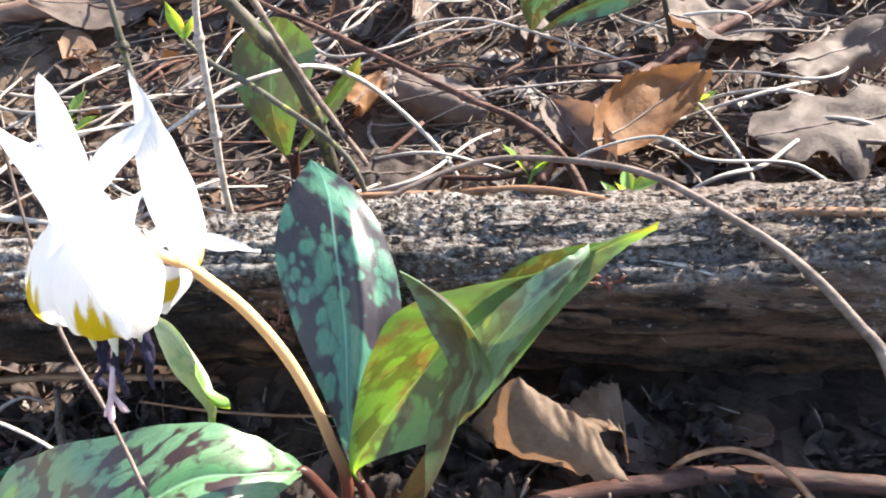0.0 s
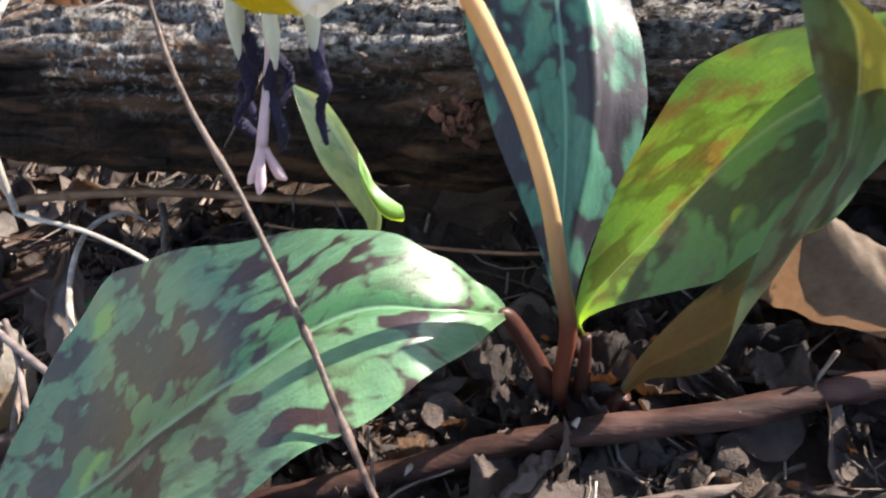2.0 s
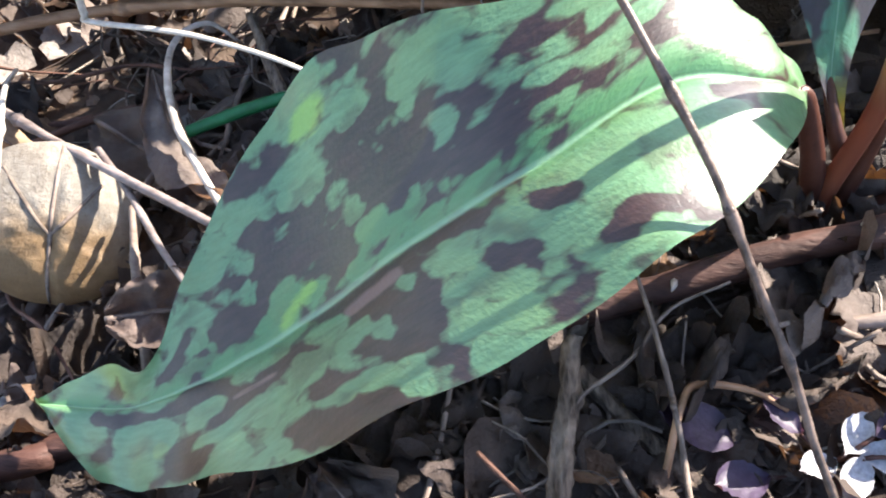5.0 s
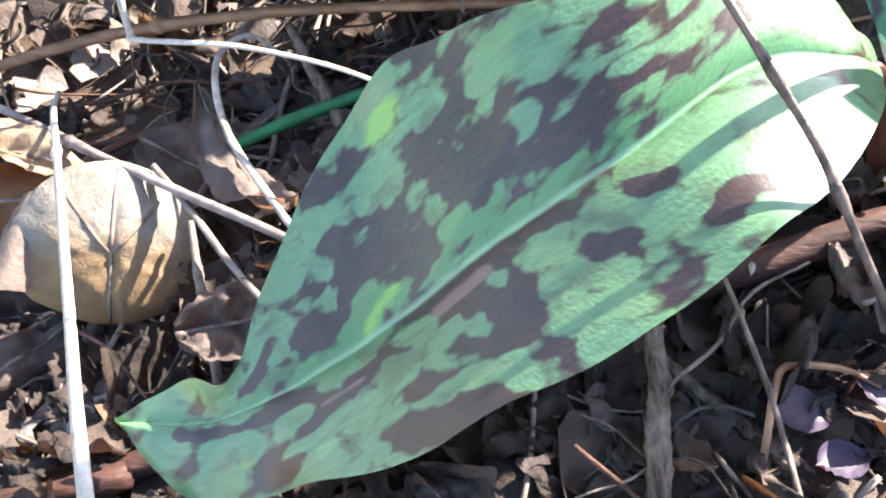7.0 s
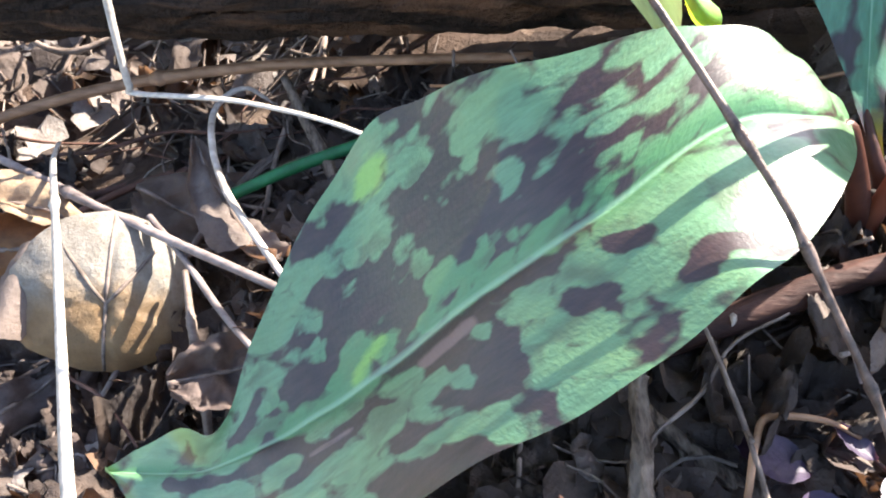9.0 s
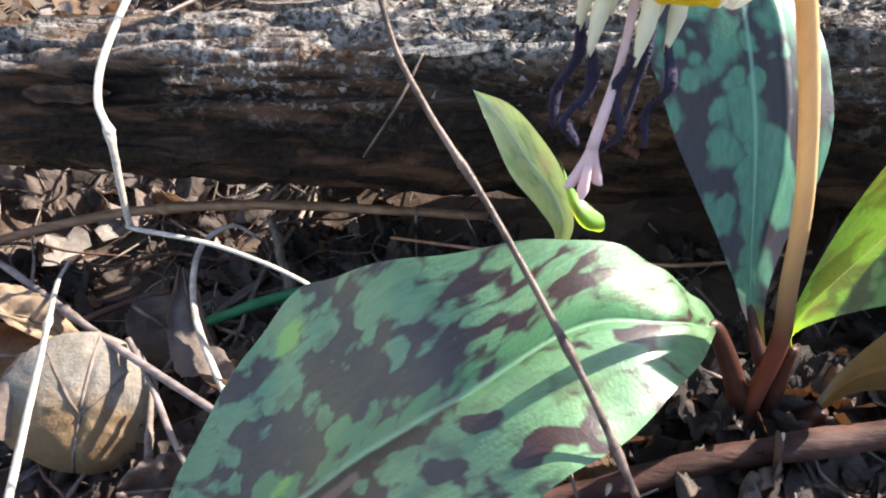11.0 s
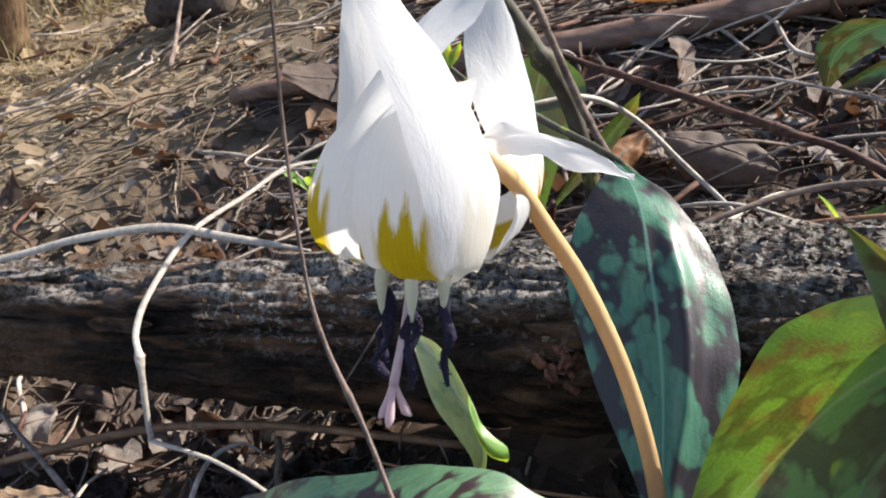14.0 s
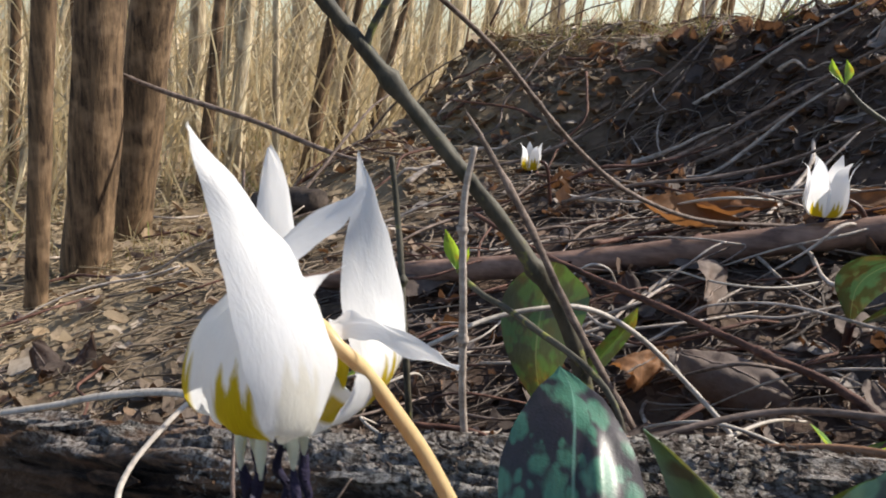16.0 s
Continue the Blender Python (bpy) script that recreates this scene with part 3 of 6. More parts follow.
# ---- ground ----
def make_ground():
    half, n = 150, 150
    def axis(i, c):
        s = i / half
        return c + 0.42 * s + 75 * abs(s) ** 6.5 * (1 if s > 0 else -1)
    bm = bmesh.new()
    vs = {}
    xs, ys = [axis(i, -0.08) for i in range(-half, half + 1)], [axis(j, 0.2) for j in range(-half, half + 1)]
    grid = [[bm.verts.new((x, y, relief(x, y))) for y in ys] for x in xs]
    for a, b in zip(grid, grid[1:]):
        for j in range(len(ys) - 1):
            bm.faces.new((a[j], b[j], b[j + 1], a[j + 1]))
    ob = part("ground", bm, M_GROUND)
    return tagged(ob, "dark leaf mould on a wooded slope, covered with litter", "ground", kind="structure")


make_ground()


# ---- fallen log ----
LOG_A, LOG_B = Vector((-0.40, 0.0932, -0.0577)), Vector((0.34, 0.0293, 0.0906))


def log_axis(x):
    f = (x - LOG_A.x) / (LOG_B.x - LOG_A.x)
    k = max(0.0, min(1.0, (0.08 - x) / 0.09))
    return LOG_A.lerp(LOG_B, f) + Vector((0, 0, 0.003 * math.sin(x * 11) + 0.0044 * k * k * (3 - 2 * k)))


def log_radius(x):
    return max(0.0155, 0.0173 + 0.026 * (x + 0.15))


def make_log():
    base = thing("fallen_log", (0, 0.075, relief(0, 0.075)), "weathered grey log with charred bark lying on leaf litter", "log")
    bm = bmesh.new()
    nx, na = 760, 110
    rings = []
    for i in range(nx + 1):
        c = log_axis(LOG_A.x + (LOG_B.x - LOG_A.x) * i / nx)
        ring = []
        for j in range(na):
            a = 2 * math.pi * j / na
            d = Vector((0, math.cos(a), math.sin(a)))
            q = Vector((c.x * 9, d.y * 2.6, d.z * 2.6))
            r = log_radius(c.x) * (1 + 0.10 * noise.noise(q) + 0.05 * noise.noise(Vector((c.x * 40, d.y * 9, d.z * 9))))
            ridge = noise.noise(Vector((c.x * 22, d.y * 17, d.z * 17)))
            r -= 0.0030 * max(0.0, 0.30 - abs(ridge)) / 0.30
            r += 0.0008 * noise.noise(Vector((c.x * 60, d.y * 40, d.z * 40)))
            r += 0.0018 * noise.fractal(Vector((c.x * 55, d.y * 15, d.z * 15)), 0.8, 2.2, 4) - 0.0012 * max(0.0, noise.noise(Vector((c.x * 75, d.y * 12, d.z * 12 + 3))))
            step = noise.noise(Vector((c.x * 13 + 5, d.y * 3.1, d.z * 3.1)))
            r += 0.0009 * (1 if step > 0.08 else 0)
            ring.append(bm.verts.new(c + d * r))
        rings.append(ring)
    for p, q in zip(rings, rings[1:]):
        for j in range(na):
            bm.faces.new((p[j], q[j], q[(j + 1) % na], p[(j + 1) % na]))
    bm.faces.new(rings[0])
    bm.faces.new(rings[-1][::-1])
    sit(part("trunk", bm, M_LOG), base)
    rc, verts, faces = random.Random(15), [], []
    for k in range(4200):
        x = rc.triangular(-0.12, 0.24, 0.06)
        a = radians(rc.gauss(94, 26))
        c, d = log_axis(x), Vector((0, math.cos(a), math.sin(a)))
        p = c + d * (log_radius(x) * (1 + 0.10 * noise.noise(Vector((x * 9, d.y * 2.6, d.z * 2.6)))) + rc.uniform(-0.0006, 0.0012))
        s, q = rc.uniform(0.00025, 0.0009), len(verts)
        o = [Vector((rc.uniform(-1, 1) * 1.8, rc.uniform(-1, 1), rc.uniform(-1, 1))) * s for _ in range(4)]
        verts += [p + v for v in o]
        faces += [(q, q + 1, q + 2), (q, q + 2, q + 3), (q, q + 3, q + 1), (q + 1, q + 3, q + 2)]
    me = bpy.data.meshes.new("crust")
    me.from_pydata(verts, [], faces)
    me.materials.append(M_CRUMB)
    crumbs = new("crust", me)
    sit(tagged(crumbs, "", "", "", "stuff"), base)
    for pts, rad, mat, label in (
        ([(0.0578, 0.0414, 0.0542), (0.0665, 0.0386, 0.0550), (0.0753, 0.0352, 0.0545)], [0.0002, 0.0006, 0.0002], M_STRAW, "pale wood splinter"),
        ([(0.0256, 0.0547, 0.0502), (0.0391, 0.0525, 0.0536), (0.0588, 0.0503, 0.0580), (0.0700, 0.0485, 0.0600)], [0.0003, 0.0010, 0.0009, 0.0002], M_TWIG_ORANGE, "strip of tan bare wood"),
        ([(-0.0765, 0.0430, 0.0100), (-0.0708, 0.0464, 0.0207), (-0.0670, 0.0527, 0.0285)], [0.0003, 0.0004, 0.0003], M_TWIG, "thin twig stuck to the bark"),
    ):
        sit(part("splinter", tube(pts, rad, 20, 6, 0.5, flat=0.6), mat, None, label), base)
    for where, spread, mat, label, seed in (((0.0495, 0.0385, 0.0480), (0.0052, 0.0014, 0.0026), M_ROT, "reddish crumbling rot", 2), ((-0.0290, 0.0415, 0.0245), (0.0042, 0.0018, 0.0046), M_ROT, "dark reddish peeling bark", 7)):
        rr, bm = random.Random(seed), bmesh.new()
        for k in range(46):
            c = Vector(where) + Vector([rr.gauss(0, 0.5) * s for s in spread])
            m = Matrix.Translation(c) @ Euler((rr.uniform(0, 6), rr.uniform(0, 6), rr.uniform(0, 6))).to_matrix().to_4x4() @ Matrix.Diagonal((1.6, 1.0, 0.35, 1))
            bmesh.ops.create_icosphere(bm, subdivisions=1, radius=rr.uniform(0.0006, 0.0016), matrix=m)
        for v in bm.verts:
            v.co += Vector((noise.noise(v.co * 900), noise.noise(v.co * 900 + Vector((5, 0, 0))), noise.noise(v.co * 900 + Vector((0, 5, 0))))) * 0.0006
        sit(tagged(part("bark_flake", bm, mat, None, label, smooth=False), label, "", "", "stuff"), base)
    rnd = random.Random(5)
    for k in range(30):
        x = rnd.choice((rnd.uniform(-0.24, -0.055), rnd.uniform(0.025, 0.24)))
        c = log_axis(x)
        a = radians(rnd.uniform(40, 215))
        d = Vector((0, math.cos(a), math.sin(a)))
        t = Vector((0, -d.z, d.y))
        l, w = rnd.uniform(0.006, 0.030), rnd.uniform(0.0010, 0.0038)
        bm = bmesh.new()
        cols = []
        for i in range(7):
            s = i / 6 - 0.5
            ww = w * (1 - (2 * s) ** 4) + 0.0003
            lift = 0.0008 + 0.0022 * abs(s) * rnd.random()
            row = []
            for (o, h) in ((-0.5, 0), (0.5, 0), (0.5, 1), (-0.5, 1)):
                cc = log_axis(x + s * l)
                row.append(bm.verts.new(cc + d * (log_radius(cc.x) * 1.03 + lift - 0.0018 + h * 0.0016) + t * (o * ww + 0.001 * noise.noise(Vector((x * 50, s * 6, o))))))
            cols.append(row)
        for p, q in zip(cols, cols[1:]):
            for j in range(4):
                bm.faces.new((p[j], p[(j + 1) % 4], q[(j + 1) % 4], q[j]))
        bm.faces.new(cols[0][::-1])
        bm.faces.new(cols[-1])
        bmesh.ops.recalc_face_normals(bm, faces=bm.faces)
        sit(part("bark_strip", bm, M_LOG, smooth=False), base)


make_log()

# ---- the flowering plant ----
ROOT = Vector((-0.0045, -0.002, relief(-0.0045, -0.002)))
plant = thing("dogtooth_violet", ROOT, "nodding white flower with yellow blotches above brown-mottled green leaves", "flowering plant")

LOW = [
    # far edge, rib, near edge of the spreading leaf from base to tip
    ((-0.0190, 0.0012, 0.0222), (-0.0187, 0.0006, 0.0217), (-0.0186, -0.0002, 0.0216)),
    ((-0.0262, 0.0025, 0.0285), (-0.0272, -0.0050, 0.0275), (-0.0238, -0.0095, 0.0262)),
    ((-0.0360, 0.0020, 0.0340), (-0.0399, -0.0083, 0.0288), (-0.0328, -0.0212, 0.0285)),
    ((-0.0505, 0.0002, 0.0340), (-0.0540, -0.0161, 0.0217), (-0.0430, -0.0302, 0.0265)),
    ((-0.0675, 0.0000, 0.0268), (-0.0659, -0.0194, 0.0099), (-0.0560, -0.0372, 0.0165)),
    ((-0.0802, -0.0003, 0.0185), (-0.0765, -0.0229, -0.0020), (-0.0678, -0.0401, 0.0069)),
    ((-0.0890, -0.0090, 0.0060), (-0.0852, -0.0262, -0.0095), (-0.0785, -0.0417, -0.0045)),
    ((-0.0950, -0.0185, -0.0055), (-0.0932, -0.0287, -0.0146), (-0.0905, -0.0405, -0.0165)),
    ((-0.0990, -0.0268, -0.0145), (-0.1010, -0.0299, -0.0194), (-0.1000, -0.0398, -0.0235)),
    ((-0.1067, -0.0249, -0.0184), (-0.1080, -0.0293, -0.0225), (-0.1080, -0.0358, -0.0262)),
    ((-0.1158, -0.0279, -0.0250), (-0.1158, -0.0280, -0.0250), (-0.1158, -0.0281, -0.0250)),
]
# blotches of the spreading leaf: both ends, across (-1 far edge, 0 rib, 1 near edge) and along (0 base, 1 tip), and half width in millimetres
DARK_FAR = [(-0.46, 0.442, -0.22, 0.387, 2.0), (-0.24, 0.387, -0.28, 0.347, 1.7), (-0.32, 0.347, -0.34, 0.307, 1.5), (-0.66, 0.432, -0.5, 0.402, 2.0), (-0.62, 0.477, -0.52, 0.457, 0.9), (-0.42, 0.568, -0.22, 0.472, 1.9), (-0.6, 0.588, -0.52, 0.558, 1.2), (-0.34, 0.563, -0.2, 0.588, 1.4), (-0.22, 0.603, -0.3, 0.668, 1.4), (-0.46, 0.698, -0.36, 0.724, 1.7), (-0.48, 0.518, -0.5, 0.548, 0.7), (-0.4, 0.492, -0.28, 0.467, 1.2), (-0.94, 0.603, -0.82, 0.573, 0.7), (-0.88, 0.548, -0.8, 0.548, 0.6), (-0.52, 0.367, -0.36, 0.266, 1.1), (-0.5, 0.241, -0.5, 0.226, 1.4), (-1.0, 0.487, -1.0, 0.457, 0.8), (-0.72, 0.317, -0.74, 0.302, 1.2), (-0.44, 0.603, -0.54, 0.613, 0.8)]
DARK_NEAR = [(0.1, 0.397, 0.08, 0.362, 1.3), (0.04, 0.482, 0.14, 0.417, 1.9), (0.22, 0.432, 0.54, 0.437, 2.4), (0.6, 0.427, 0.52, 0.412, 1.0), (0.52, 0.387, 0.42, 0.362, 1.0), (0.44, 0.357, 0.48, 0.342, 0.9), (0.28, 0.312, 0.3, 0.307, 1.0), (0.72, 0.302, 0.74, 0.276, 1.5), (0.82, 0.563, 0.88, 0.518, 2.6), (0.54, 0.513, 0.62, 0.533, 1.5), (0.84, 0.492, 1.0, 0.487, 1.2), (0.84, 0.437, 0.84, 0.432, 0.9), (0.14, 0.729, 0.16, 0.628, 1.4), (0.18, 0.869, 0.18, 0.739, 1.1), (0.28, 0.613, 0.48, 0.653, 1.6), (0.74, 0.719, 0.66, 0.714, 0.9), (0.46, 0.482, 0.54, 0.457, 1.0), (0.22, 0.166, 0.18, 0.146, 1.7), (0.86, 0.683, 0.76, 0.678, 0.9)]
GREEN = [(-0.34, 0.583, -0.28, 0.583, 1.3), (-0.4, 0.673, -0.32, 0.678, 1.7), (-0.74, 0.518, -0.72, 0.508, 1.3), (-0.26, 0.397, -0.2, 0.392, 0.7), (0.42, 0.437, 0.44, 0.437, 1.2), (0.4, 0.457, 0.44, 0.457, 1.9), (0.22, 0.417, 0.28, 0.422, 0.9), (0.32, 0.387, 0.44, 0.392, 2.8), (0.18, 0.623, 0.22, 0.603, 1.5), (-0.66, 0.407, -0.48, 0.372, 1.6)]
LIME = [(-0.06, 0.543, -0.14, 0.508, 1.2), (-0.82, 0.513, -0.8, 0.497, 1.8)]
SCAR = [(0.16, 0.472, 0.14, 0.427, 1.1), (0.28, 0.573, 0.3, 0.628, 0.5)]


def inside(spots, s, f):
    """Positive within the spots, 0 on their rims, -1 well outside."""
    best = -1.0
    for s0, f0, s1, f1, r in spots:
        ax, ay, bx, by = (s - s0) * 20, (f - f0) * 123, (s1 - s0) * 20, (f1 - f0) * 123
        k = max(0.0, min(1.0, (ax * bx + ay * by) / max(bx * bx + by * by, 1e-6)))
        best = max(best, (r - math.hypot(ax - k * bx, ay - k * by)) / 1.3)
    return min(best, 1.0)


MARKS = {"blotch": lambda s, f: min(inside(DARK_FAR + DARK_NEAR + SCAR, s, f), -1.4 * inside(GREEN + LIME, s, f)), "lime": lambda s, f: inside(LIME, s, f), "scar": lambda s, f: inside(SCAR, s, f)}
leaf = sit(part("leaf", blade(*zip(*LOW), nu=150, nv=72, marks=MARKS, ripple=0.0012, seed=2.0, fold=0.9, crease=0.0012), M_LEAF, None, "broad spreading leaf mottled green and purple-brown"), plant)
UP = [
    ((-0.0040, 0.0030, 0.0060), (-0.0038, 0.0030, 0.0060), (-0.0036, 0.0030, 0.0060)),
    ((-0.0098, 0.0095, 0.0146), (-0.0084, 0.0100, 0.0140), (-0.0070, 0.0090, 0.0146)),
    ((-0.0146, 0.0170, 0.0212), (-0.0106, 0.0166, 0.0230), (-0.0058, 0.0165, 0.0214)),
    ((-0.0220, 0.0275, 0.0302), (-0.0120, 0.0262, 0.0334), (-0.0009, 0.0260, 0.0310)),
    ((-0.0276, 0.0370, 0.0378), (-0.0138, 0.0342, 0.0414), (0.0003, 0.0340, 0.0385)),
    ((-0.0313, 0.0463, 0.0452), (-0.0163, 0.0432, 0.0490), (-0.0024, 0.0430, 0.0462)),
    ((-0.0301, 0.0552, 0.0526), (-0.0188, 0.0530, 0.0554), (-0.0076, 0.0520, 0.0527)),
    ((-0.0275, 0.0603, 0.0569), (-0.0213, 0.0598, 0.0578), (-0.0147, 0.0590, 0.0571)),
    ((-0.0248, 0.0640, 0.0602), (-0.0248, 0.0640, 0.0602), (-0.0248, 0.0640, 0.0602)),
]
sit(part("leaf", blade(*zip(*UP), nu=60, nv=44, ripple=0.0006, seed=5.0, fold=0.5, ridge=0.0022), M_LEAF_UP, None, "upright bluish leaf with dark purple mottling"), plant)
RIGHT = [
    ((-0.0060, 0.0005, 0.0180), (-0.0058, 0.0005, 0.0180), (-0.0056, 0.0005, 0.0180)),
    ((-0.0088, 0.0010, 0.0245), (-0.0075, 0.0015, 0.0245), (-0.0066, 0.0005, 0.0240)),
    ((-0.0080, 0.0040, 0.0410), (0.0015, 0.0072, 0.0397), (0.0072, 0.0000, 0.0344)),
    ((-0.0045, 0.0060, 0.0580), (0.0092, 0.0110, 0.0510), (0.0133, 0.0020, 0.0385)),
    ((0.0006, 0.0090, 0.0645), (0.0159, 0.0135, 0.0570), (0.0186, 0.0040, 0.0449)),
    ((0.0122, 0.0110, 0.0690), (0.0225, 0.0140, 0.0639), (0.0232, 0.0060, 0.0535)),
    ((0.0239, 0.0100, 0.0739), (0.0287, 0.0120, 0.0720), (0.0285, 0.0070, 0.0660)),
    ((0.0339, 0.0080, 0.0836), (0.0350, 0.0095, 0.0812), (0.0355, 0.0080, 0.0779)),
    ((0.0420, 0.0080, 0.0886), (0.0405, 0.0090, 0.0855), (0.0395, 0.0085, 0.0835)),
    ((0.0433, 0.0086, 0.0882), (0.0433, 0.0086, 0.0877), (0.0433, 0.0086, 0.0872)),
]
sit(part("leaf", blade(*zip(*RIGHT), nu=56, nv=22, ripple=0.0005, seed=9.0, fold=0.45), M_LEAF_LIT, None, "folded leaf glowing yellow-green in the backlight"), plant)
REAR = [
    ((0.0160, 0.0150, 0.0560), (0.0165, 0.0155, 0.0535), (0.0168, 0.0080, 0.0415)),
    ((0.0180, 0.0175, 0.0640), (0.0205, 0.0185, 0.0550), (0.0208, 0.0100, 0.0438)),
    ((0.0240, 0.0165, 0.0720), (0.0258, 0.0175, 0.0640), (0.0262, 0.0120, 0.0525)),
    ((0.0300, 0.0130, 0.0785), (0.0315, 0.0140, 0.0735), (0.0312, 0.0110, 0.0650)),
    ((0.0350, 0.0100, 0.0825), (0.0356, 0.0108, 0.0805), (0.0358, 0.0095, 0.0775)),
]
sit(part("leaf_fold", blade(*zip(*REAR), nu=36, nv=14, fold=0.3), M_LEAF_UP, None, "bluish rear half of a folded leaf"), plant)
FRONT = [
    ((0.0132, 0.0040, 0.0632), (0.0148, 0.0001, 0.0586), (0.0172, -0.0010, 0.0533)),
    ((0.0167, 0.0020, 0.0720), (0.0179, -0.0014, 0.0687), (0.0200, -0.0020, 0.0648)),
    ((0.0216, 0.0020, 0.0792), (0.0229, -0.0004, 0.0766), (0.0250, 0.0000, 0.0733)),
    ((0.0271, 0.0040, 0.0828), (0.0277, 0.0021, 0.0815), (0.0291, 0.0030, 0.0797)),
    ((0.0316, 0.0070, 0.0841), (0.0315, 0.0053, 0.0836), (0.0322, 0.0065, 0.0825)),
]
sit(part("leaf_fold", blade(*zip(*FRONT), nu=36, nv=14, ripple=0.0004, seed=3.0, fold=0.2), M_LEAF_FOLD, None, "grey-green outer face of a folded leaf"), plant)
FLAP = [
    ((0.0004, -0.0022, 0.0070), (0.0007, -0.0026, 0.0068), (0.0008, -0.0030, 0.0070)),
    ((0.0031, 0.0008, 0.0156), (0.0039, -0.0009, 0.0148), (0.0039, -0.0032, 0.0150)),
    ((0.0062, 0.0014, 0.0262), (0.0068, -0.0032, 0.0232), (0.0060, -0.0090, 0.0252)),
    ((0.0095, 0.0005, 0.0365), (0.0098, -0.0062, 0.0345), (0.0068, -0.0138, 0.0362)),
    ((0.0122, -0.0015, 0.0455), (0.0108, -0.0080, 0.0455), (0.0060, -0.0120, 0.0470)),
    ((0.0146, -0.0050, 0.0520), (0.0120, -0.0062, 0.0560), (0.0062, -0.0104, 0.0560)),
    ((0.0176, -0.0018, 0.0575), (0.0136, -0.0030, 0.0620), (0.0087, -0.0075, 0.0650)),
    ((0.0115, -0.0070, 0.0748), (0.0090, -0.0020, 0.0745), (0.0042, -0.0055, 0.0735)),
    ((0.0040, -0.0038, 0.0803), (0.0025, -0.0018, 0.0800), (0.0008, -0.0035, 0.0795)),
    ((-0.0012, -0.0026, 0.0829), (-0.0013, -0.0024, 0.0830), (-0.0014, -0.0026, 0.0830)),
]
sit(part("leaf", blade(*zip(*FLAP), nu=60, nv=18, fold=0.5, seed=4.0), M_LEAF_BROWN, None, "olive-brown leaf with a curled edge"), plant)
for pts, rad in (
    ([(-0.0205, -0.0004, 0.0222), (-0.0183, 0.0008, 0.0208), (-0.0130, 0.0, 0.0125), (-0.0075, -0.0012, 0.0020), ROOT], [0.0004, 0.0013, 0.0016, 0.0019, 0.0022]),
    ([(-0.0118, 0.0225, 0.0232), (-0.0098, 0.0145, 0.0172), (-0.0072, 0.0070, 0.0112), (-0.0040, 0.0040, 0.0060), (-0.0030, 0.001, -0.0025), ROOT], [0.0003, 0.0007, 0.0011, 0.0016, 0.0020, 0.0021]),
    ([(-0.0060, 0.0006, 0.0190), (-0.0048, 0.0002, 0.0100), (-0.0040, -0.001, -0.001), ROOT], [0.0007, 0.0012, 0.0016, 0.0019]),
    ([(0.0018, -0.0022, 0.0092), (0.0012, -0.0026, 0.0075), (-0.0022, -0.003, 0.0), ROOT], [0.0012, 0.0016, 0.0021, 0.0022]),
):
    sit(part("petiole", tube(pts, rad, 30, 12), M_PETIOLE), plant)
sit(part("stem", tube([ROOT, (-0.0078, -0.0015, 0.0045), (-0.0092, -0.0005, 0.0209), (-0.0124, 0.0, 0.0324), (-0.0163, 0.0, 0.046), (-0.0213, -0.0003, 0.0590), (-0.0272, -0.0020, 0.0712), (-0.0322, -0.0045, 0.0798), (-0.0350, -0.0068, 0.0850), (-0.0374, -0.0092, 0.0885), (-0.0405, -0.0085, 0.0905), (-0.0435, -0.0090, 0.0895)], [0.0016, 0.00115, 0.0010, 0.00092], 60, 12), M_SCAPE, None, "curved ochre flower stalk"), plant)

# ---- flower head ----
AX = Vector((-0.0460, -0.0100, 0.0))
flower = sit(new("flower"), plant)
flower["label"] = "white reflexed flower head"
bpy.context.view_layer.update()


def on_axis(deg, r, z):
    return Vector((AX.x + r * math.cos(radians(deg)), AX.y + r * math.sin(radians(deg)), z))


def tepal(left, right, bow, material=M_PETAL):
    """One recurved tepal: down from the receptacle inside, round the fold and up between two edges to its tip; bow lifts its middle."""
    l, r = [Vector(q) for q in left], [Vector(q) for q in right]
    low = l[0].lerp(r[0], 0.5)
    out = Vector((low.x - AX.x, low.y - AX.y, 0)).normalized()
    half = (r[0] - l[0]) * 0.5
    top, wall, fold = Vector((AX.x + 0.002, AX.y, 0.0890)), low - out * 0.0042 + Vector((0, 0, 0.0020)), low - out * 0.0018 - Vector((0, 0, 0.0008))
    l = [top - half * 0.3, wall - half * 0.8, fold - half * 0.92] + l
    r = [top + half * 0.3, wall + half * 0.8, fold + half * 0.92] + r
    m = []
    for k, (a, b) in enumerate(zip(l, r)):
        c = a.lerp(b, 0.5)
        m.append(c + Vector(bow) * ((b - a).length / 0.012 if k > 2 else 0.2))
    ob = part("tepal", blade(l, m, r, 56, 20, ripple=0.0008, seed=bow[0] * 900, origin=2), material, flower)
    ob.matrix_parent_inverse = Matrix.Identity(4)
    return ob


tepal([(-0.0398, -0.0180, 0.0796), (-0.0400, -0.0205, 0.0822), (-0.0414, -0.0216, 0.0880), (-0.0434, -0.0212, 0.0945), (-0.0460, -0.0200, 0.1005), (-0.0483, -0.0186, 0.1059), (-0.0499, -0.0186, 0.1105), (-0.0524, -0.0166, 0.1141)],
      [(-0.0376, -0.0140, 0.0796), (-0.0368, -0.0132, 0.0820), (-0.0366, -0.0106, 0.0860), (-0.0378, -0.0101, 0.0900), (-0.0406, -0.0103, 0.0955), (-0.0440, -0.0107, 0.1006), (-0.0485, -0.0130, 0.1075), (-0.0524, -0.0166, 0.1141)], (0.0015, -0.0010, 0.0004), M_PETAL_PLAIN)
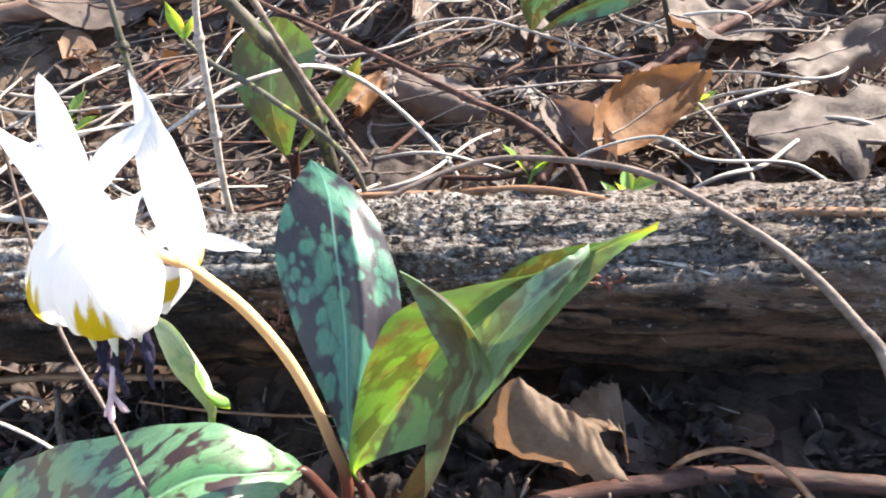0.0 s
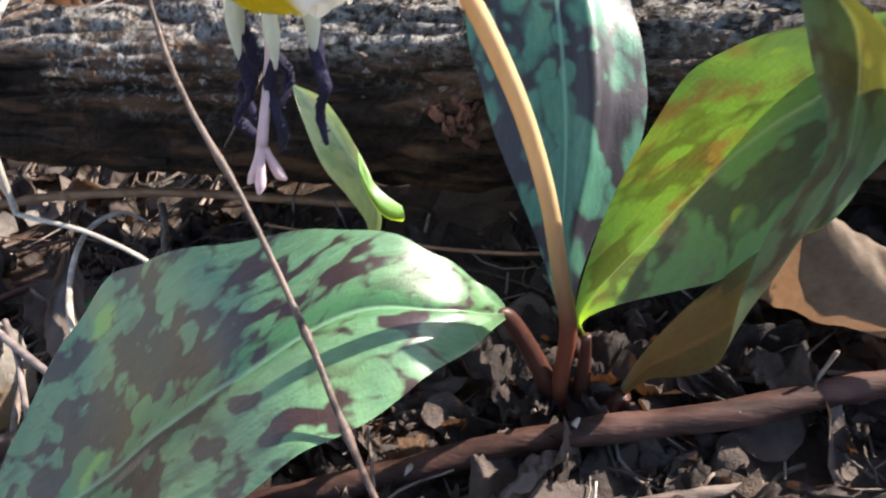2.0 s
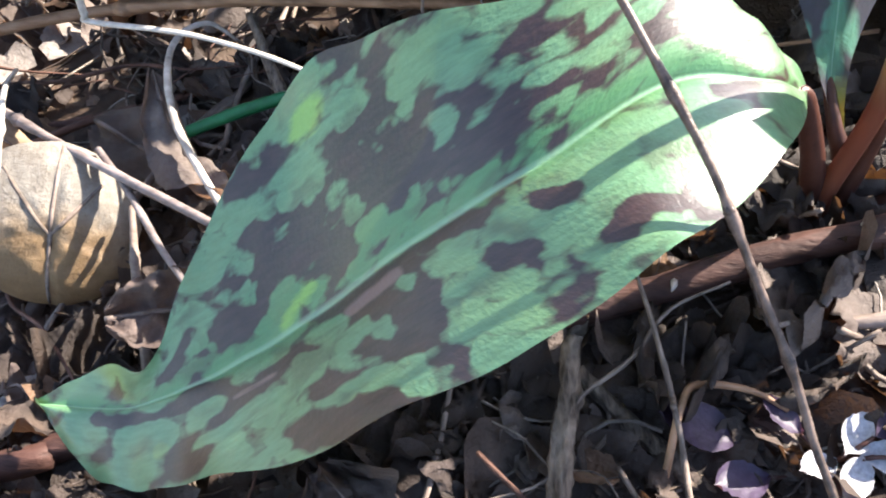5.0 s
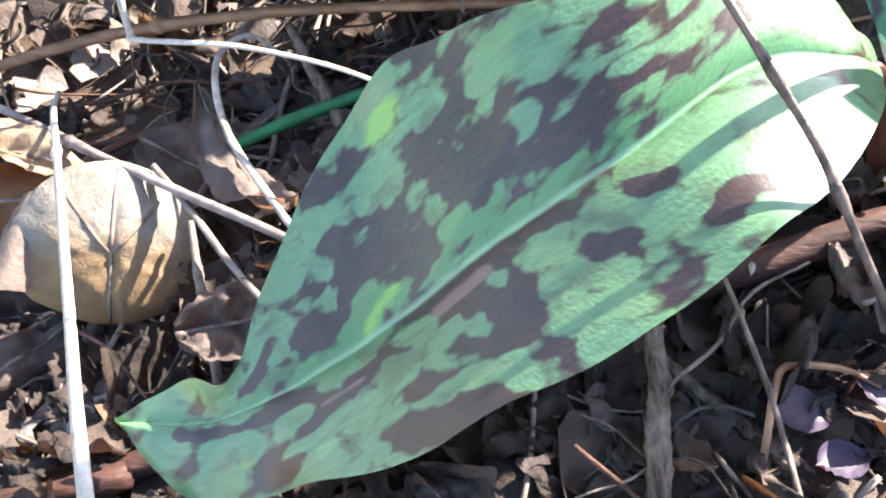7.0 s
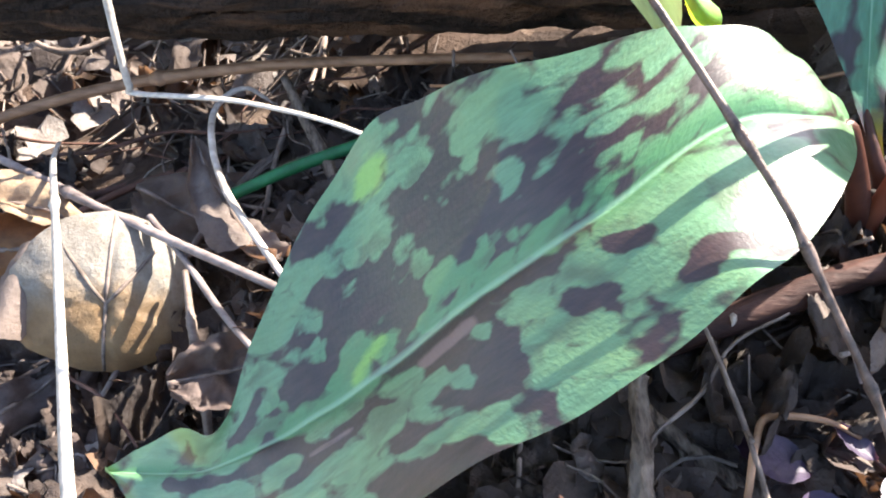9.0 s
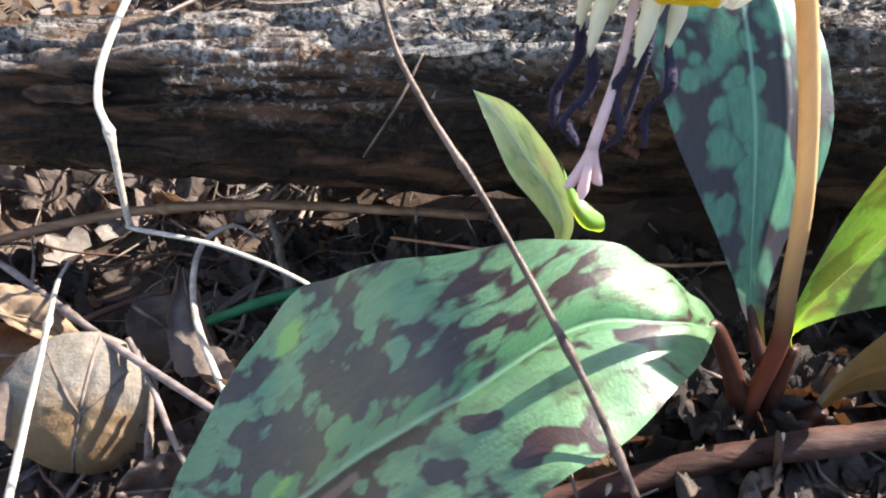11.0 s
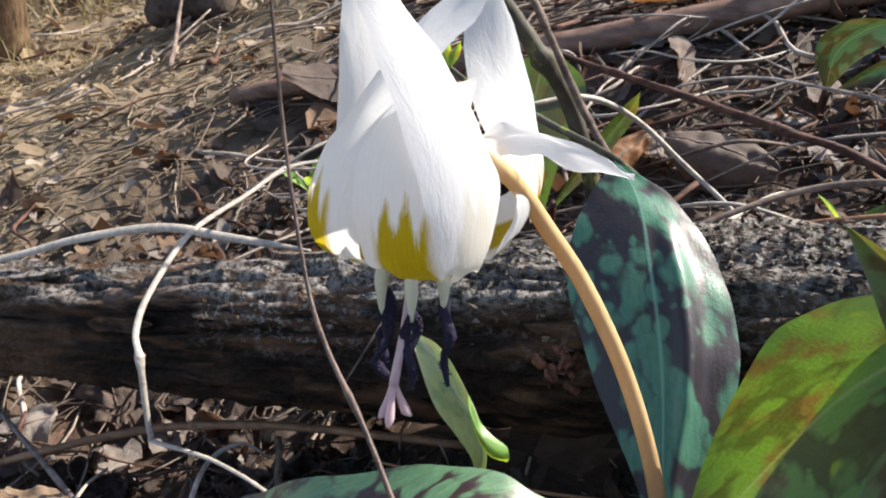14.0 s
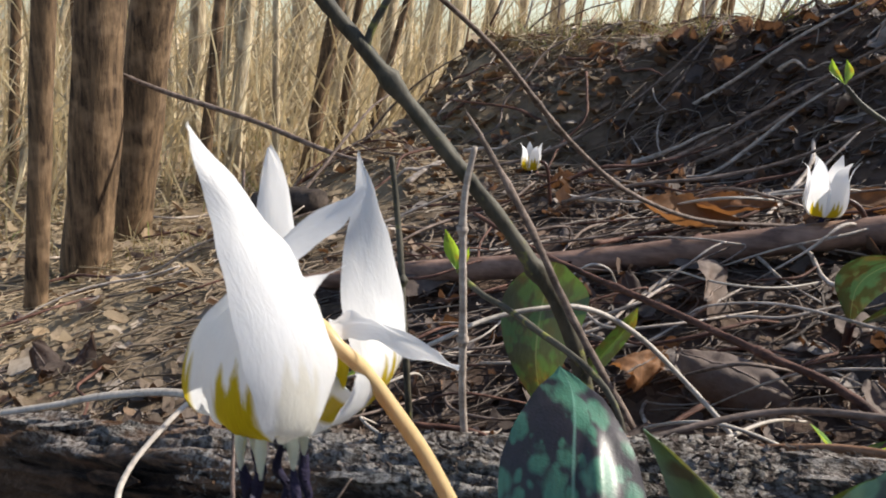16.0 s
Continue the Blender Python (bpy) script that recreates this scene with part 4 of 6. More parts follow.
tepal([(-0.0462, -0.0172, 0.0792), (-0.0484, -0.0186, 0.0812), (-0.0496, -0.0188, 0.0850), (-0.0496, -0.0182, 0.0890), (-0.0490, -0.0162, 0.0925), (-0.0470, -0.0105, 0.0955), (-0.0455, -0.0040, 0.0945)],
      [(-0.0412, -0.0170, 0.0792), (-0.0397, -0.0178, 0.0812), (-0.0390, -0.0178, 0.0850), (-0.0390, -0.0172, 0.0890), (-0.0394, -0.0150, 0.0925), (-0.0400, -0.0090, 0.0960), (-0.0400, -0.0020, 0.0962)], (0.0, -0.0028, 0.0))
tepal([(-0.0556, -0.0105, 0.0788), (-0.0572, -0.0098, 0.0808), (-0.0570, -0.0090, 0.0850), (-0.0553, -0.0078, 0.0890), (-0.0530, -0.0060, 0.0925), (-0.0490, -0.0035, 0.0990), (-0.0440, 0.0005, 0.1030), (-0.0398, 0.0020, 0.1062)],
      [(-0.0494, -0.0160, 0.0790), (-0.0496, -0.0174, 0.0812), (-0.0492, -0.0174, 0.0855), (-0.0490, -0.0162, 0.0900), (-0.0482, -0.0132, 0.0930), (-0.0462, -0.0065, 0.0965), (-0.0420, -0.0010, 0.1005), (-0.0396, 0.0020, 0.1054)], (-0.0022, -0.0020, 0.0))
tepal([(-0.0560, -0.0050, 0.0780), (-0.0588, -0.0000, 0.0805), (-0.0592, 0.0030, 0.0863), (-0.0590, 0.0040, 0.0910), (-0.0588, 0.0048, 0.0974), (-0.0576, 0.0050, 0.1052), (-0.0566, 0.0050, 0.1092)],
      [(-0.0490, 0.0010, 0.0780), (-0.0510, 0.0040, 0.0800), (-0.0520, 0.0055, 0.0863), (-0.0518, 0.0058, 0.0920), (-0.0524, 0.0052, 0.0985), (-0.0539, 0.0050, 0.1058), (-0.0562, 0.0050, 0.1092)], (-0.0006, 0.0014, 0.0))
tepal([(-0.0380, -0.0120, 0.0784), (-0.0362, -0.0112, 0.0804), (-0.0352, -0.0082, 0.0850), (-0.0405, -0.0025, 0.0905), (-0.0436, 0.0035, 0.0966), (-0.0438, 0.0068, 0.1036), (-0.0443, 0.0082, 0.1092)],
      [(-0.0392, 0.0030, 0.0784), (-0.0364, 0.0048, 0.0804), (-0.0346, 0.0050, 0.0850), (-0.0356, 0.0058, 0.0905), (-0.0384, 0.0066, 0.0981), (-0.0414, 0.0076, 0.1048), (-0.0441, 0.0082, 0.1092)], (0.0016, -0.0004, 0.0))
tepal([(-0.0440, 0.0000, 0.0800), (-0.0425, -0.0010, 0.0850), (-0.0409, -0.0050, 0.0895), (-0.0380, -0.0060, 0.0912), (-0.0338, -0.0058, 0.0917), (-0.0284, -0.0052, 0.0896), (-0.0234, -0.0046, 0.0868)],
      [(-0.0410, 0.0000, 0.0790), (-0.0396, -0.0020, 0.0835), (-0.0388, -0.0066, 0.0870), (-0.0368, -0.0078, 0.0891), (-0.0334, -0.0070, 0.0893), (-0.0289, -0.0055, 0.0875), (-0.0233, -0.0046, 0.0863)], (0.0004, -0.0008, 0.0006))
ovary = part("ovary", tube([on_axis(0, 0, 0.0885), on_axis(0, 0, 0.0835), on_axis(0, 0, 0.0752)], [0.0014, 0.0024, 0.0010], 14, 10), M_OVARY, flower)
ovary.matrix_parent_inverse = Matrix.Identity(4)
for k in range(6):
    a = 42 + 60 * k
    rnd = random.Random(k + 3)
    top, end = on_axis(a, 0.0018, 0.0850), on_axis(a, 0.0040, 0.0712 - 0.0012 * rnd.random())
    fil = part("filament", tube([top, on_axis(a, 0.0034, 0.0780), on_axis(a, 0.0040, 0.0745), end], [0.0004, 0.0007, 0.0008, 0.0002], 16, 8), M_FILAMENT, flower)
    fil.matrix_parent_inverse = Matrix.Identity(4)
    out = Vector((math.cos(radians(a)), math.sin(radians(a)), 0))
    bend = Vector((rnd.uniform(-1, 1), rnd.uniform(-1, 1), 0)) * 0.0012
    line = [end + Vector((0, 0, 0.0010)), end + bend - Vector((0, 0, 0.0030)), end - bend * 0.4 + out * 0.0006 - Vector((0, 0, 0.0065)), end + bend * 0.8 + out * rnd.uniform(-0.0012, 0.0006) - Vector((0, 0, 0.0098 + 0.0020 * rnd.random()))]
    bm = tube(line, [0.0004, 0.0007, 0.00055, 0.00065, 0.0003], 40, 9, rough=0.8, flat=0.55, seed=k * 3.0)
    strand_line = spline(line, 40)
    for g in range(70):
        c = strand_line[rnd.randrange(2, 39)] + Vector((rnd.uniform(-1, 1), rnd.uniform(-1, 1), rnd.uniform(-1, 1))) * 0.0005
        bmesh.ops.create_icosphere(bm, subdivisions=1, radius=rnd.uniform(0.00008, 0.00020), matrix=Matrix.Translation(c))
    an = part("anther", bm, M_ANTHER, flower)
    an.matrix_parent_inverse = Matrix.Identity(4)
style = part("style", tube([on_axis(0, 0, 0.0780), Vector((-0.0462, -0.0130, 0.0700)), Vector((-0.0470, -0.0152, 0.0625))], [0.0004, 0.0004, 0.0006], 16, 8), M_STIGMA, flower)
style.matrix_parent_inverse = Matrix.Identity(4)
for dx, dy in ((-0.0011, -0.0006), (-0.0001, -0.0016), (0.0013, 0.0003)):
    s0 = Vector((-0.0470, -0.0152, 0.0630))
    st = part("stigma", tube([s0, s0 + Vector((dx * 0.45, dy * 0.45, -0.0020)), s0 + Vector((dx, dy, -0.0042)), s0 + Vector((dx * 1.5, dy * 1.4, -0.0050))], [0.0004, 0.0004, 0.0006, 0.0002], 14, 8), M_STIGMA, flower)
    st.matrix_parent_inverse = Matrix.Identity(4)

# ---- young shoot behind ----
shoot = thing("young_shoot", (-0.0425, 0.020, relief(-0.0425, 0.020)), "small rolled green shoot in front of a log", "seedling")
SH_L = [(-0.0575, 0.0300, 0.0370), (-0.0542, 0.0240, 0.0342), (-0.0502, 0.0190, 0.0299), (-0.0457, 0.0160, 0.0269), (-0.0423, 0.0140, 0.0235), (-0.0420, 0.0140, 0.0180)]
SH_M = [(-0.0575, 0.0300, 0.0370), (-0.0524, 0.0275, 0.0339), (-0.0476, 0.0243, 0.0295), (-0.0430, 0.0205, 0.0265), (-0.0408, 0.0159, 0.0237), (-0.0414, 0.0142, 0.0180)]
SH_R = [(-0.0575, 0.0300, 0.0370), (-0.0517, 0.0265, 0.0376), (-0.0469, 0.0213, 0.0363), (-0.0429, 0.0160, 0.0337), (-0.0398, 0.0136, 0.0259), (-0.0408, 0.0140, 0.0180)]
sit(part("leaf", blade(SH_L, SH_M, SH_R, nu=30, nv=14, fold=0.1), M_SHOOT_LEAF), shoot)
sit(part("curled_tip", blade([(-0.0440, 0.0165, 0.0362), (-0.0416, 0.0140, 0.0333), (-0.0392, 0.0125, 0.0318), (-0.0364, 0.0122, 0.0300)], [(-0.0432, 0.0135, 0.0357), (-0.0408, 0.0112, 0.0322), (-0.0385, 0.0104, 0.0300), (-0.0358, 0.0112, 0.0285)], [(-0.0428, 0.0130, 0.0338), (-0.0408, 0.0118, 0.0300), (-0.0388, 0.0115, 0.0278), (-0.0364, 0.0118, 0.0270)], nu=18, nv=10, fold=0.0), M_SHOOT), shoot)
sit(part("stem", tube([(-0.0425, 0.018, relief(-0.0425, 0.018) - 0.002), (-0.0422, 0.0160, 0.0050), (-0.0414, 0.0143, 0.0200)], [0.0012, 0.0010, 0.0008], 12, 8), M_SHOOT), shoot)


# ---- stalks, straws and twigs ----
def stalk(name, pts, radii, material, label, category, nodes=(), n=50, seg=8, rough=0.12, flat=1.0, group=""):
    """A dry stem; where it has joints they are swollen rings, parts of their own."""
    if not nodes:
        return tagged(part(name, tube(pts, radii, n, seg, rough, (), flat, seed=len(label)), material), label, category, group)
    line = spline(pts, n)
    base = thing(name, line[-1], label, category, group)
    sit(part("stem", tube(pts, radii, n, seg, rough, nodes, flat, seed=len(label)), material), base)
    for q in nodes:
        k = min(max(int(q * (n - 1)), 1), n - 2)
        x = q * (len(radii) - 1)
        r = radii[int(x)] * 1.65
        a, c, b = line[k].lerp(line[k - 1], 0.0) - (line[k + 1] - line[k - 1]).normalized() * r * 1.2, line[k], line[k] + (line[k + 1] - line[k - 1]).normalized() * r * 1.2
        sit(part("joint", tube([a, c, b], [r * 0.55, r, r * 0.55], 9, 8, 0.25, flat=flat, seed=q), material), base)
    return base


stalk("grass_stalk", [(-0.0800, 0.0320, 0.1000), (-0.0767, 0.0253, 0.0744), (-0.0700, 0.0140, 0.0565), (-0.0638, 0.0053, 0.0505), (-0.0540, -0.0050, 0.0435), (-0.0433, -0.0183, 0.0352), (-0.0390, -0.0244, 0.0316), (-0.0336, -0.0311, 0.0253), (-0.0283, -0.0366, 0.0190), (-0.0244, -0.0417, 0.0135), (-0.0190, -0.0490, 0.0060), (-0.0150, -0.0540, relief(-0.015, -0.054) - 0.002)], [0.0003, 0.0004, 0.00045, 0.00045, 0.0005], M_STALK, "thin dark dry stalk with swollen joints leaning over a mottled leaf", "dry stalk", (0.33, 0.45, 0.58, 0.72), 90)
stalk("bent_straw", [(-0.0826, 0.1250, 0.0319), (-0.0980, 0.1150, 0.0322), (-0.1129, 0.1050, 0.0321), (-0.1200, 0.0900, 0.0291), (-0.1275, 0.0730, 0.0254), (-0.1299, 0.0560, 0.0180), (-0.1288, 0.0465, 0.0130), (-0.1252, 0.0412, 0.0094), (-0.1246, 0.0388, -0.0030), (-0.1242, 0.0378, -0.0105), (-0.1225, 0.0370, -0.0116), (-0.1017, 0.0285, -0.0047), (-0.0810, 0.0170, 0.0000), (-0.0700, 0.0080, -0.0020), (-0.060, 0.002, relief(-0.06, 0.002))], [0.0005, 0.0006, 0.0008, 0.0008, 0.0007, 0.0005, 0.0004], M_STRAW, "bleached straw bent at a joint over a log", "dry straw", (0.155, 0.50,), 100, flat=0.6)
stalk("flat_straw", [(-0.26, 0.062, -0.012), (-0.1911, 0.075, 0.0072), (-0.1692, 0.080, 0.0139), (-0.1443, 0.084, 0.0192), (-0.1229, 0.082, 0.0202), (-0.1075, 0.081, 0.0203), (-0.0980, 0.080, 0.0206)], [0.0010, 0.0012, 0.0013, 0.0011, 0.0003], M_STRAW, "pale flattened straw lying over a log", "dry straw", n=50, flat=0.5)
bramble = thing("bramble_stem", (-0.0358, -0.0160, relief(-0.0358, -0.0160)), "reddish brown woody stem with thorns lying across leaf litter", "stem")
sit(part("cane", tube([(-0.165, -0.040, -0.046), (-0.1202, -0.0338, -0.0345), (-0.1120, -0.0305, -0.0330), (-0.070, -0.0235, -0.0160), (-0.0358, -0.0160, -0.0035), (-0.0135, -0.0105, 0.0045), (0.0157, -0.0056, 0.0115), (0.0373, 0.0, 0.0165), (0.0583, 0.0023, 0.0215), (0.0760, 0.0023, 0.0265), (0.120, -0.004, 0.033)], [0.0023, 0.0022, 0.0022, 0.0021], 90, 12, 0.25, (), seed=4), M_BRAMBLE), bramble)
for x, y, z, dx, dy in ((-0.030, -0.0150, 0.0005, -0.0008, -0.0020), (0.018, -0.0060, 0.0135, 0.0005, 0.0018), (0.040, -0.0010, 0.0185, 0.001, -0.002), (-0.006, -0.0090, 0.0085, 0.0008, 0.0015)):
    sit(part("thorn", tube([(x, y, z), (x + dx * 0.6, y + dy * 0.6, z + 0.0006), (x + dx, y + dy, z + 0.0004)], [0.0006, 0.0004, 0.00008], 8, 6, 0.1), M_TWIG_PALE, None, "small pale thorn"), bramble)
stalk("arching_stem", [(-0.030, 0.066, 0.030), (-0.0034, 0.0750, 0.0440), (0.0196, 0.0840, 0.0510), (0.0421, 0.0805, 0.0557), (0.0621, 0.0691, 0.0602), (0.0758, 0.0449, 0.0650), (0.0850, 0.0380, 0.0629), (0.0923, 0.0300, 0.0604), (0.0983, 0.0200, 0.0576), (0.1019, 0.0120, 0.0550), (0.108, -0.003, 0.040), (0.112, -0.012, 0.020)], [0.0006, 0.0009, 0.0010, 0.0012, 0.0013], M_TWIG, "grey-brown dry stem arching over a log", "dry stem", n=60)
stalk("orange_stem", [(-0.030, 0.0840, 0.0330), (-0.009, 0.0820, 0.0380), (0.0124, 0.0795, 0.0425), (0.0344, 0.0704, 0.0520), (0.0645, 0.0540, 0.0600), (0.100, 0.0470, 0.0680), (0.150, 0.0380, 0.078), (0.20, 0.028, 0.088)], [0.0008, 0.0011, 0.0012, 0.0010], M_TWIG_ORANGE, "orange-brown dry stem resting along a log", "dry stem", n=50)
shrub = thing("dark_shrub_stem", (-0.022, 0.138, relief(-0.022, 0.138)), "dark greenish shrub stem with yellow lichen and a side branch", "shrub stem")
sit(part("stem", tube([(-0.022, 0.138, relief(-0.022, 0.138) - 0.003), (-0.0350, 0.130, 0.0415), (-0.0492, 0.122, 0.0672), (-0.0694, 0.112, 0.0940), (-0.0905, 0.100, 0.1215), (-0.1120, 0.089, 0.1480), (-0.15, 0.07, 0.195)], [0.0026, 0.0024, 0.0022, 0.0021, 0.0020, 0.0018], 70, 10, 0.25, (0.3, 0.62)), M_DARKSTEM), shrub)
sit(part("branch", tube([(-0.0905, 0.100, 0.1215), (-0.0890, 0.1005, 0.1270), (-0.0850, 0.1020, 0.1350), (-0.078, 0.104, 0.148)], [0.0012, 0.0011, 0.0010, 0.0007], 16, 8, 0.2), M_DARKSTEM), shrub)
stalk("fallen_pole", [(-0.23, 0.292, -0.018), (-0.1705, 0.2950, -0.0030), (-0.0734, 0.2940, 0.0180), (-0.006, 0.2990, 0.0345), (0.075, 0.3070, 0.0540), (0.18, 0.325, 0.079), (0.34, 0.34, 0.112)], [0.0050, 0.0064, 0.0068, 0.0070, 0.0072], M_POLE, "smooth grey-brown fallen branch on the forest floor", "branch", n=50, seg=14, rough=0.1)
stalk("broken_stick", [(-0.0434, -0.0228, -0.0025), (-0.0438, -0.0250, -0.0036), (-0.0442, -0.0304, -0.0042), (-0.0456, -0.0378, -0.0042), (-0.0468, -0.0450, -0.0050), (-0.0480, -0.0530, -0.0075)], [0.0010, 0.0014, 0.0015, 0.0014], M_STICK, "splintered grey-brown stick half buried in litter", "stick", (), 90, 18, 0.85)
stalk("grey_stick", [(-0.0420, -0.0255, -0.0075), (-0.0342, -0.0347, -0.0060), (-0.0250, -0.0445, -0.0045)], [0.0010, 0.0013, 0.0013], M_STICK, "grey stick on leaf litter", "stick", (), 60, 14, 0.5)
stalk("crossing_twig", [(-0.195, 0.062, -0.0380), (-0.1489, 0.0316, -0.0249), (-0.1225, 0.0145, -0.0195), (-0.0967, -0.0007, -0.0151), (-0.085, -0.006, -0.0165)], [0.0007, 0.0008, 0.0008, 0.0007], M_TWIG_MAUVE, "grey twig under a mottled leaf", "twig", (0.4,), 40)
stalk("upright_straw", [(-0.1430, 0.0415, -0.0300), (-0.1374, 0.0276, -0.0207), (-0.1316, 0.0133, -0.0153), (-0.1243, -0.0045, -0.0086), (-0.1170, -0.0224, -0.0019), (-0.1082, -0.0438, 0.0061), (-0.100, -0.064, 0.010)], [0.0007, 0.0008, 0.0009, 0.0010], M_STRAW, "white dry straw above a round dry leaf", "dry straw", (0.335,), n=40, flat=0.6)
stalk("side_twig", [(-0.1175, 0.0145, -0.0190), (-0.1106, 0.0062, -0.0185), (-0.1020, -0.0060, -0.0165), (-0.0960, -0.0135, -0.0150)], [0.0006, 0.0006, 0.0005], M_TWIG_MAUVE, "thin mauve-grey twig beside a round dry leaf", "twig", (), 24)
stalk("side_twig", [(-0.1106, 0.0060, -0.0226), (-0.1080, -0.0040, -0.0245), (-0.1050, -0.0140, -0.0275), (-0.1030, -0.0220, -0.0330)], [0.0005, 0.0009, 0.0008], M_TWIG, "dark forked twig leaning under a mottled leaf", "twig", (0.3,), 30)
stalk("curved_tendril", [(-0.1005, 0.050, -0.0240), (-0.1060, 0.0470, -0.0175), (-0.1101, 0.0374, -0.0160), (-0.1062, 0.0211, -0.0160), (-0.0956, 0.0036, -0.0150), (-0.088, -0.006, -0.017)], [0.0003, 0.0006, 0.0007, 0.0006], M_TWIG_PALE, "pale curved tendril beside a mottled leaf", "tendril", n=40)
stalk("green_stalk", [(-0.112, 0.021, -0.0250), (-0.0953, 0.0287, -0.0205), (-0.080, 0.0340, -0.0170)], [0.0011, 0.0012, 0.0012], M_GREENSTALK, "dark green stalk on litter", "stalk", n=20)
stalk("root_twig", [(-0.20, 0.046, -0.050), (-0.1585, 0.0518, -0.0335), (-0.1359, 0.0572, -0.0280), (-0.1123, 0.0575, -0.0220), (-0.090, 0.056, -0.0170), (-0.05, 0.05, -0.008)], [0.0010, 0.0012, 0.0012, 0.0010], M_TWIG_ORANGE, "reddish brown twig under a log", "twig", (0.5,), 40)
stalk("thin_runner", [(-0.0700, 0.0420, -0.0100), (-0.0450, 0.0330, -0.0010), (-0.0150, 0.0300, 0.0040), (0.010, 0.034, 0.008)], [0.0003, 0.0004, 0.0004], M_TWIG_ORANGE, "thin brown runner below a log", "runner", n=24)
stalk("hooked_tendril", [(0.060, 0.004, 0.016), (0.066, 0.006, 0.0260), (0.074, 0.004, 0.0330), (0.083, -0.001, 0.0340), (0.092, -0.010, 0.0280), (0.098, -0.02, 0.018)], [0.0005, 0.0007, 0.0007, 0.0005], M_TWIG_ORANGE, "hooked pale tendril over a woody stem", "tendril", n=36)


# ---- dry leaves ----
def dry_leaf_bm(seed, length=0.05, width=0.026, curl=0.35, lobes=0, rough=0.2):
    rnd = random.Random(seed)
    bm = bmesh.new()
    nu, nv = 27, 12
    rows = []
    tw, cl = rnd.uniform(-1, 1) * curl, rnd.uniform(0.3, 1) * curl * rnd.choice((-1, 1))
    for i in range(nu):
        f = i / (nu - 1)
        w = width * math.sin(math.pi * min(1, f * 0.92 + 0.04)) ** 0.75 * (1 - 0.35 * f)
        if lobes:
            w *= 1 + 0.28 * math.sin(f * lobes * 2 * math.pi)
        row = []
        for j in range(nv + 1):
            s = 2 * j / nv - 1
            x = (f - 0.5) * length
            y = s * w * (1 + 0.12 * noise.noise(Vector((f * 9, s * 3, seed))) - 0.22 * abs(s) ** 3 * max(0.0, noise.noise(Vector((f * 21, math.copysign(4, s), seed)))))
            a = cl * 2.2 * abs(s) ** 1.6 * w / width
            z = math.sin(a) * abs(y) * 0.9 + curl * 0.9 * length * (f - 0.45) ** 2 * (1 if seed % 2 else -0.6)
            y *= math.cos(a * 0.8)
            z += tw * y * (f - 0.5) * 1.6 + rough * 0.012 * noise.noise(Vector((f * 4.2, s * 2.1, seed * 1.3))) + rough * 0.003 * noise.noise(Vector((f * 15, s * 8, seed)))
            z -= 0.0006 * math.exp(-((s * 9) ** 2))
            z += 0.00045 * math.sin(f * 34 - abs(s) * 9) * abs(s) * (1.3 - abs(s)) + 0.0040 * curl * abs(s) ** 4 * noise.noise(Vector((f * 5, s * 2 + 7, seed)))
            row.append(bm.verts.new((x, y, z)))
        rows.append(row)
    for p, q in zip(rows, rows[1:]):
        for j in range(nv):
            bm.faces.new((p[j], p[j + 1], q[j + 1], q[j]))
    return bm


def dry_leaf(seed, m, material, label, length, width, curl, lobes=0, rough=0.3):
    base = new("dry_leaf")
    base.empty_display_size = 0.01
    tagged(base, label, "dry leaf")
    part("blade", dry_leaf_bm(seed, length, width, curl, lobes, rough), material, base)
    me = base.children[0].data
    line = [me.vertices[i * 13 + 6].co + Vector((0, 0, 0.0003)) for i in range(0, 27, 2)]
    part("midrib", tube(line, [0.0005, 0.0004, 0.0002], 20, 6), M_TWIG, base)
    base.matrix_world = m
    return base


folded = thing("dry_leaf", (0.038, 0.010, relief(0.038, 0.010)), "folded tan dry leaf lying between a woody stem and a log", "dry leaf")
FOLD_A = [(0.0196, 0.0220, 0.0141), (0.0269, 0.0220, 0.0310), (0.0363, 0.0160, 0.0304), (0.0443, 0.0090, 0.0309), (0.0515, 0.0000, 0.0262)]
FOLD_C = [(0.0198, 0.0210, 0.0121), (0.0271, 0.0100, 0.0197), (0.0389, 0.0040, 0.0228), (0.0452, 0.0000, 0.0258), (0.0514, -0.0010, 0.0262)]
FOLD_B = [(0.0196, 0.0212, 0.0132), (0.0275, 0.0150, 0.0275), (0.0380, 0.0075, 0.0285), (0.0450, 0.0025, 0.0292), (0.0516, -0.0008, 0.0264)]
sit(part("front_fold", blade(FOLD_A, FOLD_B, FOLD_C, 60, 28, 0.0011, 3.0), M_DRY_FOLD), folded)
sit(part("back_fold", blade([(0.0363, 0.0165, 0.0290), (0.0433, 0.0230, 0.0240), (0.0480, 0.0250, 0.0275), (0.0525, 0.0235, 0.0300)], [(0.0400, 0.0120, 0.0290), (0.0450, 0.0180, 0.0260), (0.0500, 0.0200, 0.0285), (0.0530, 0.0180, 0.0290)], [(0.0443, 0.0085, 0.0300), (0.0490, 0.0110, 0.0290), (0.0525, 0.0110, 0.0265), (0.0530, 0.0050, 0.0250)], 40, 20, 0.0012, 6.0), M_DRY_FOLD), folded)
round_leaf = thing("dry_leaf", (-0.1235, 0.0030, relief(-0.1235, 0.0030)), "rounded domed pale dry leaf with a dark vein, tan below", "dry leaf")
DOME_X = Vector((0.97, 0.10, -0.20)).normalized()
DOME_Z = DOME_X.cross(Vector((-0.13, 0.66, 0.74))).normalized()
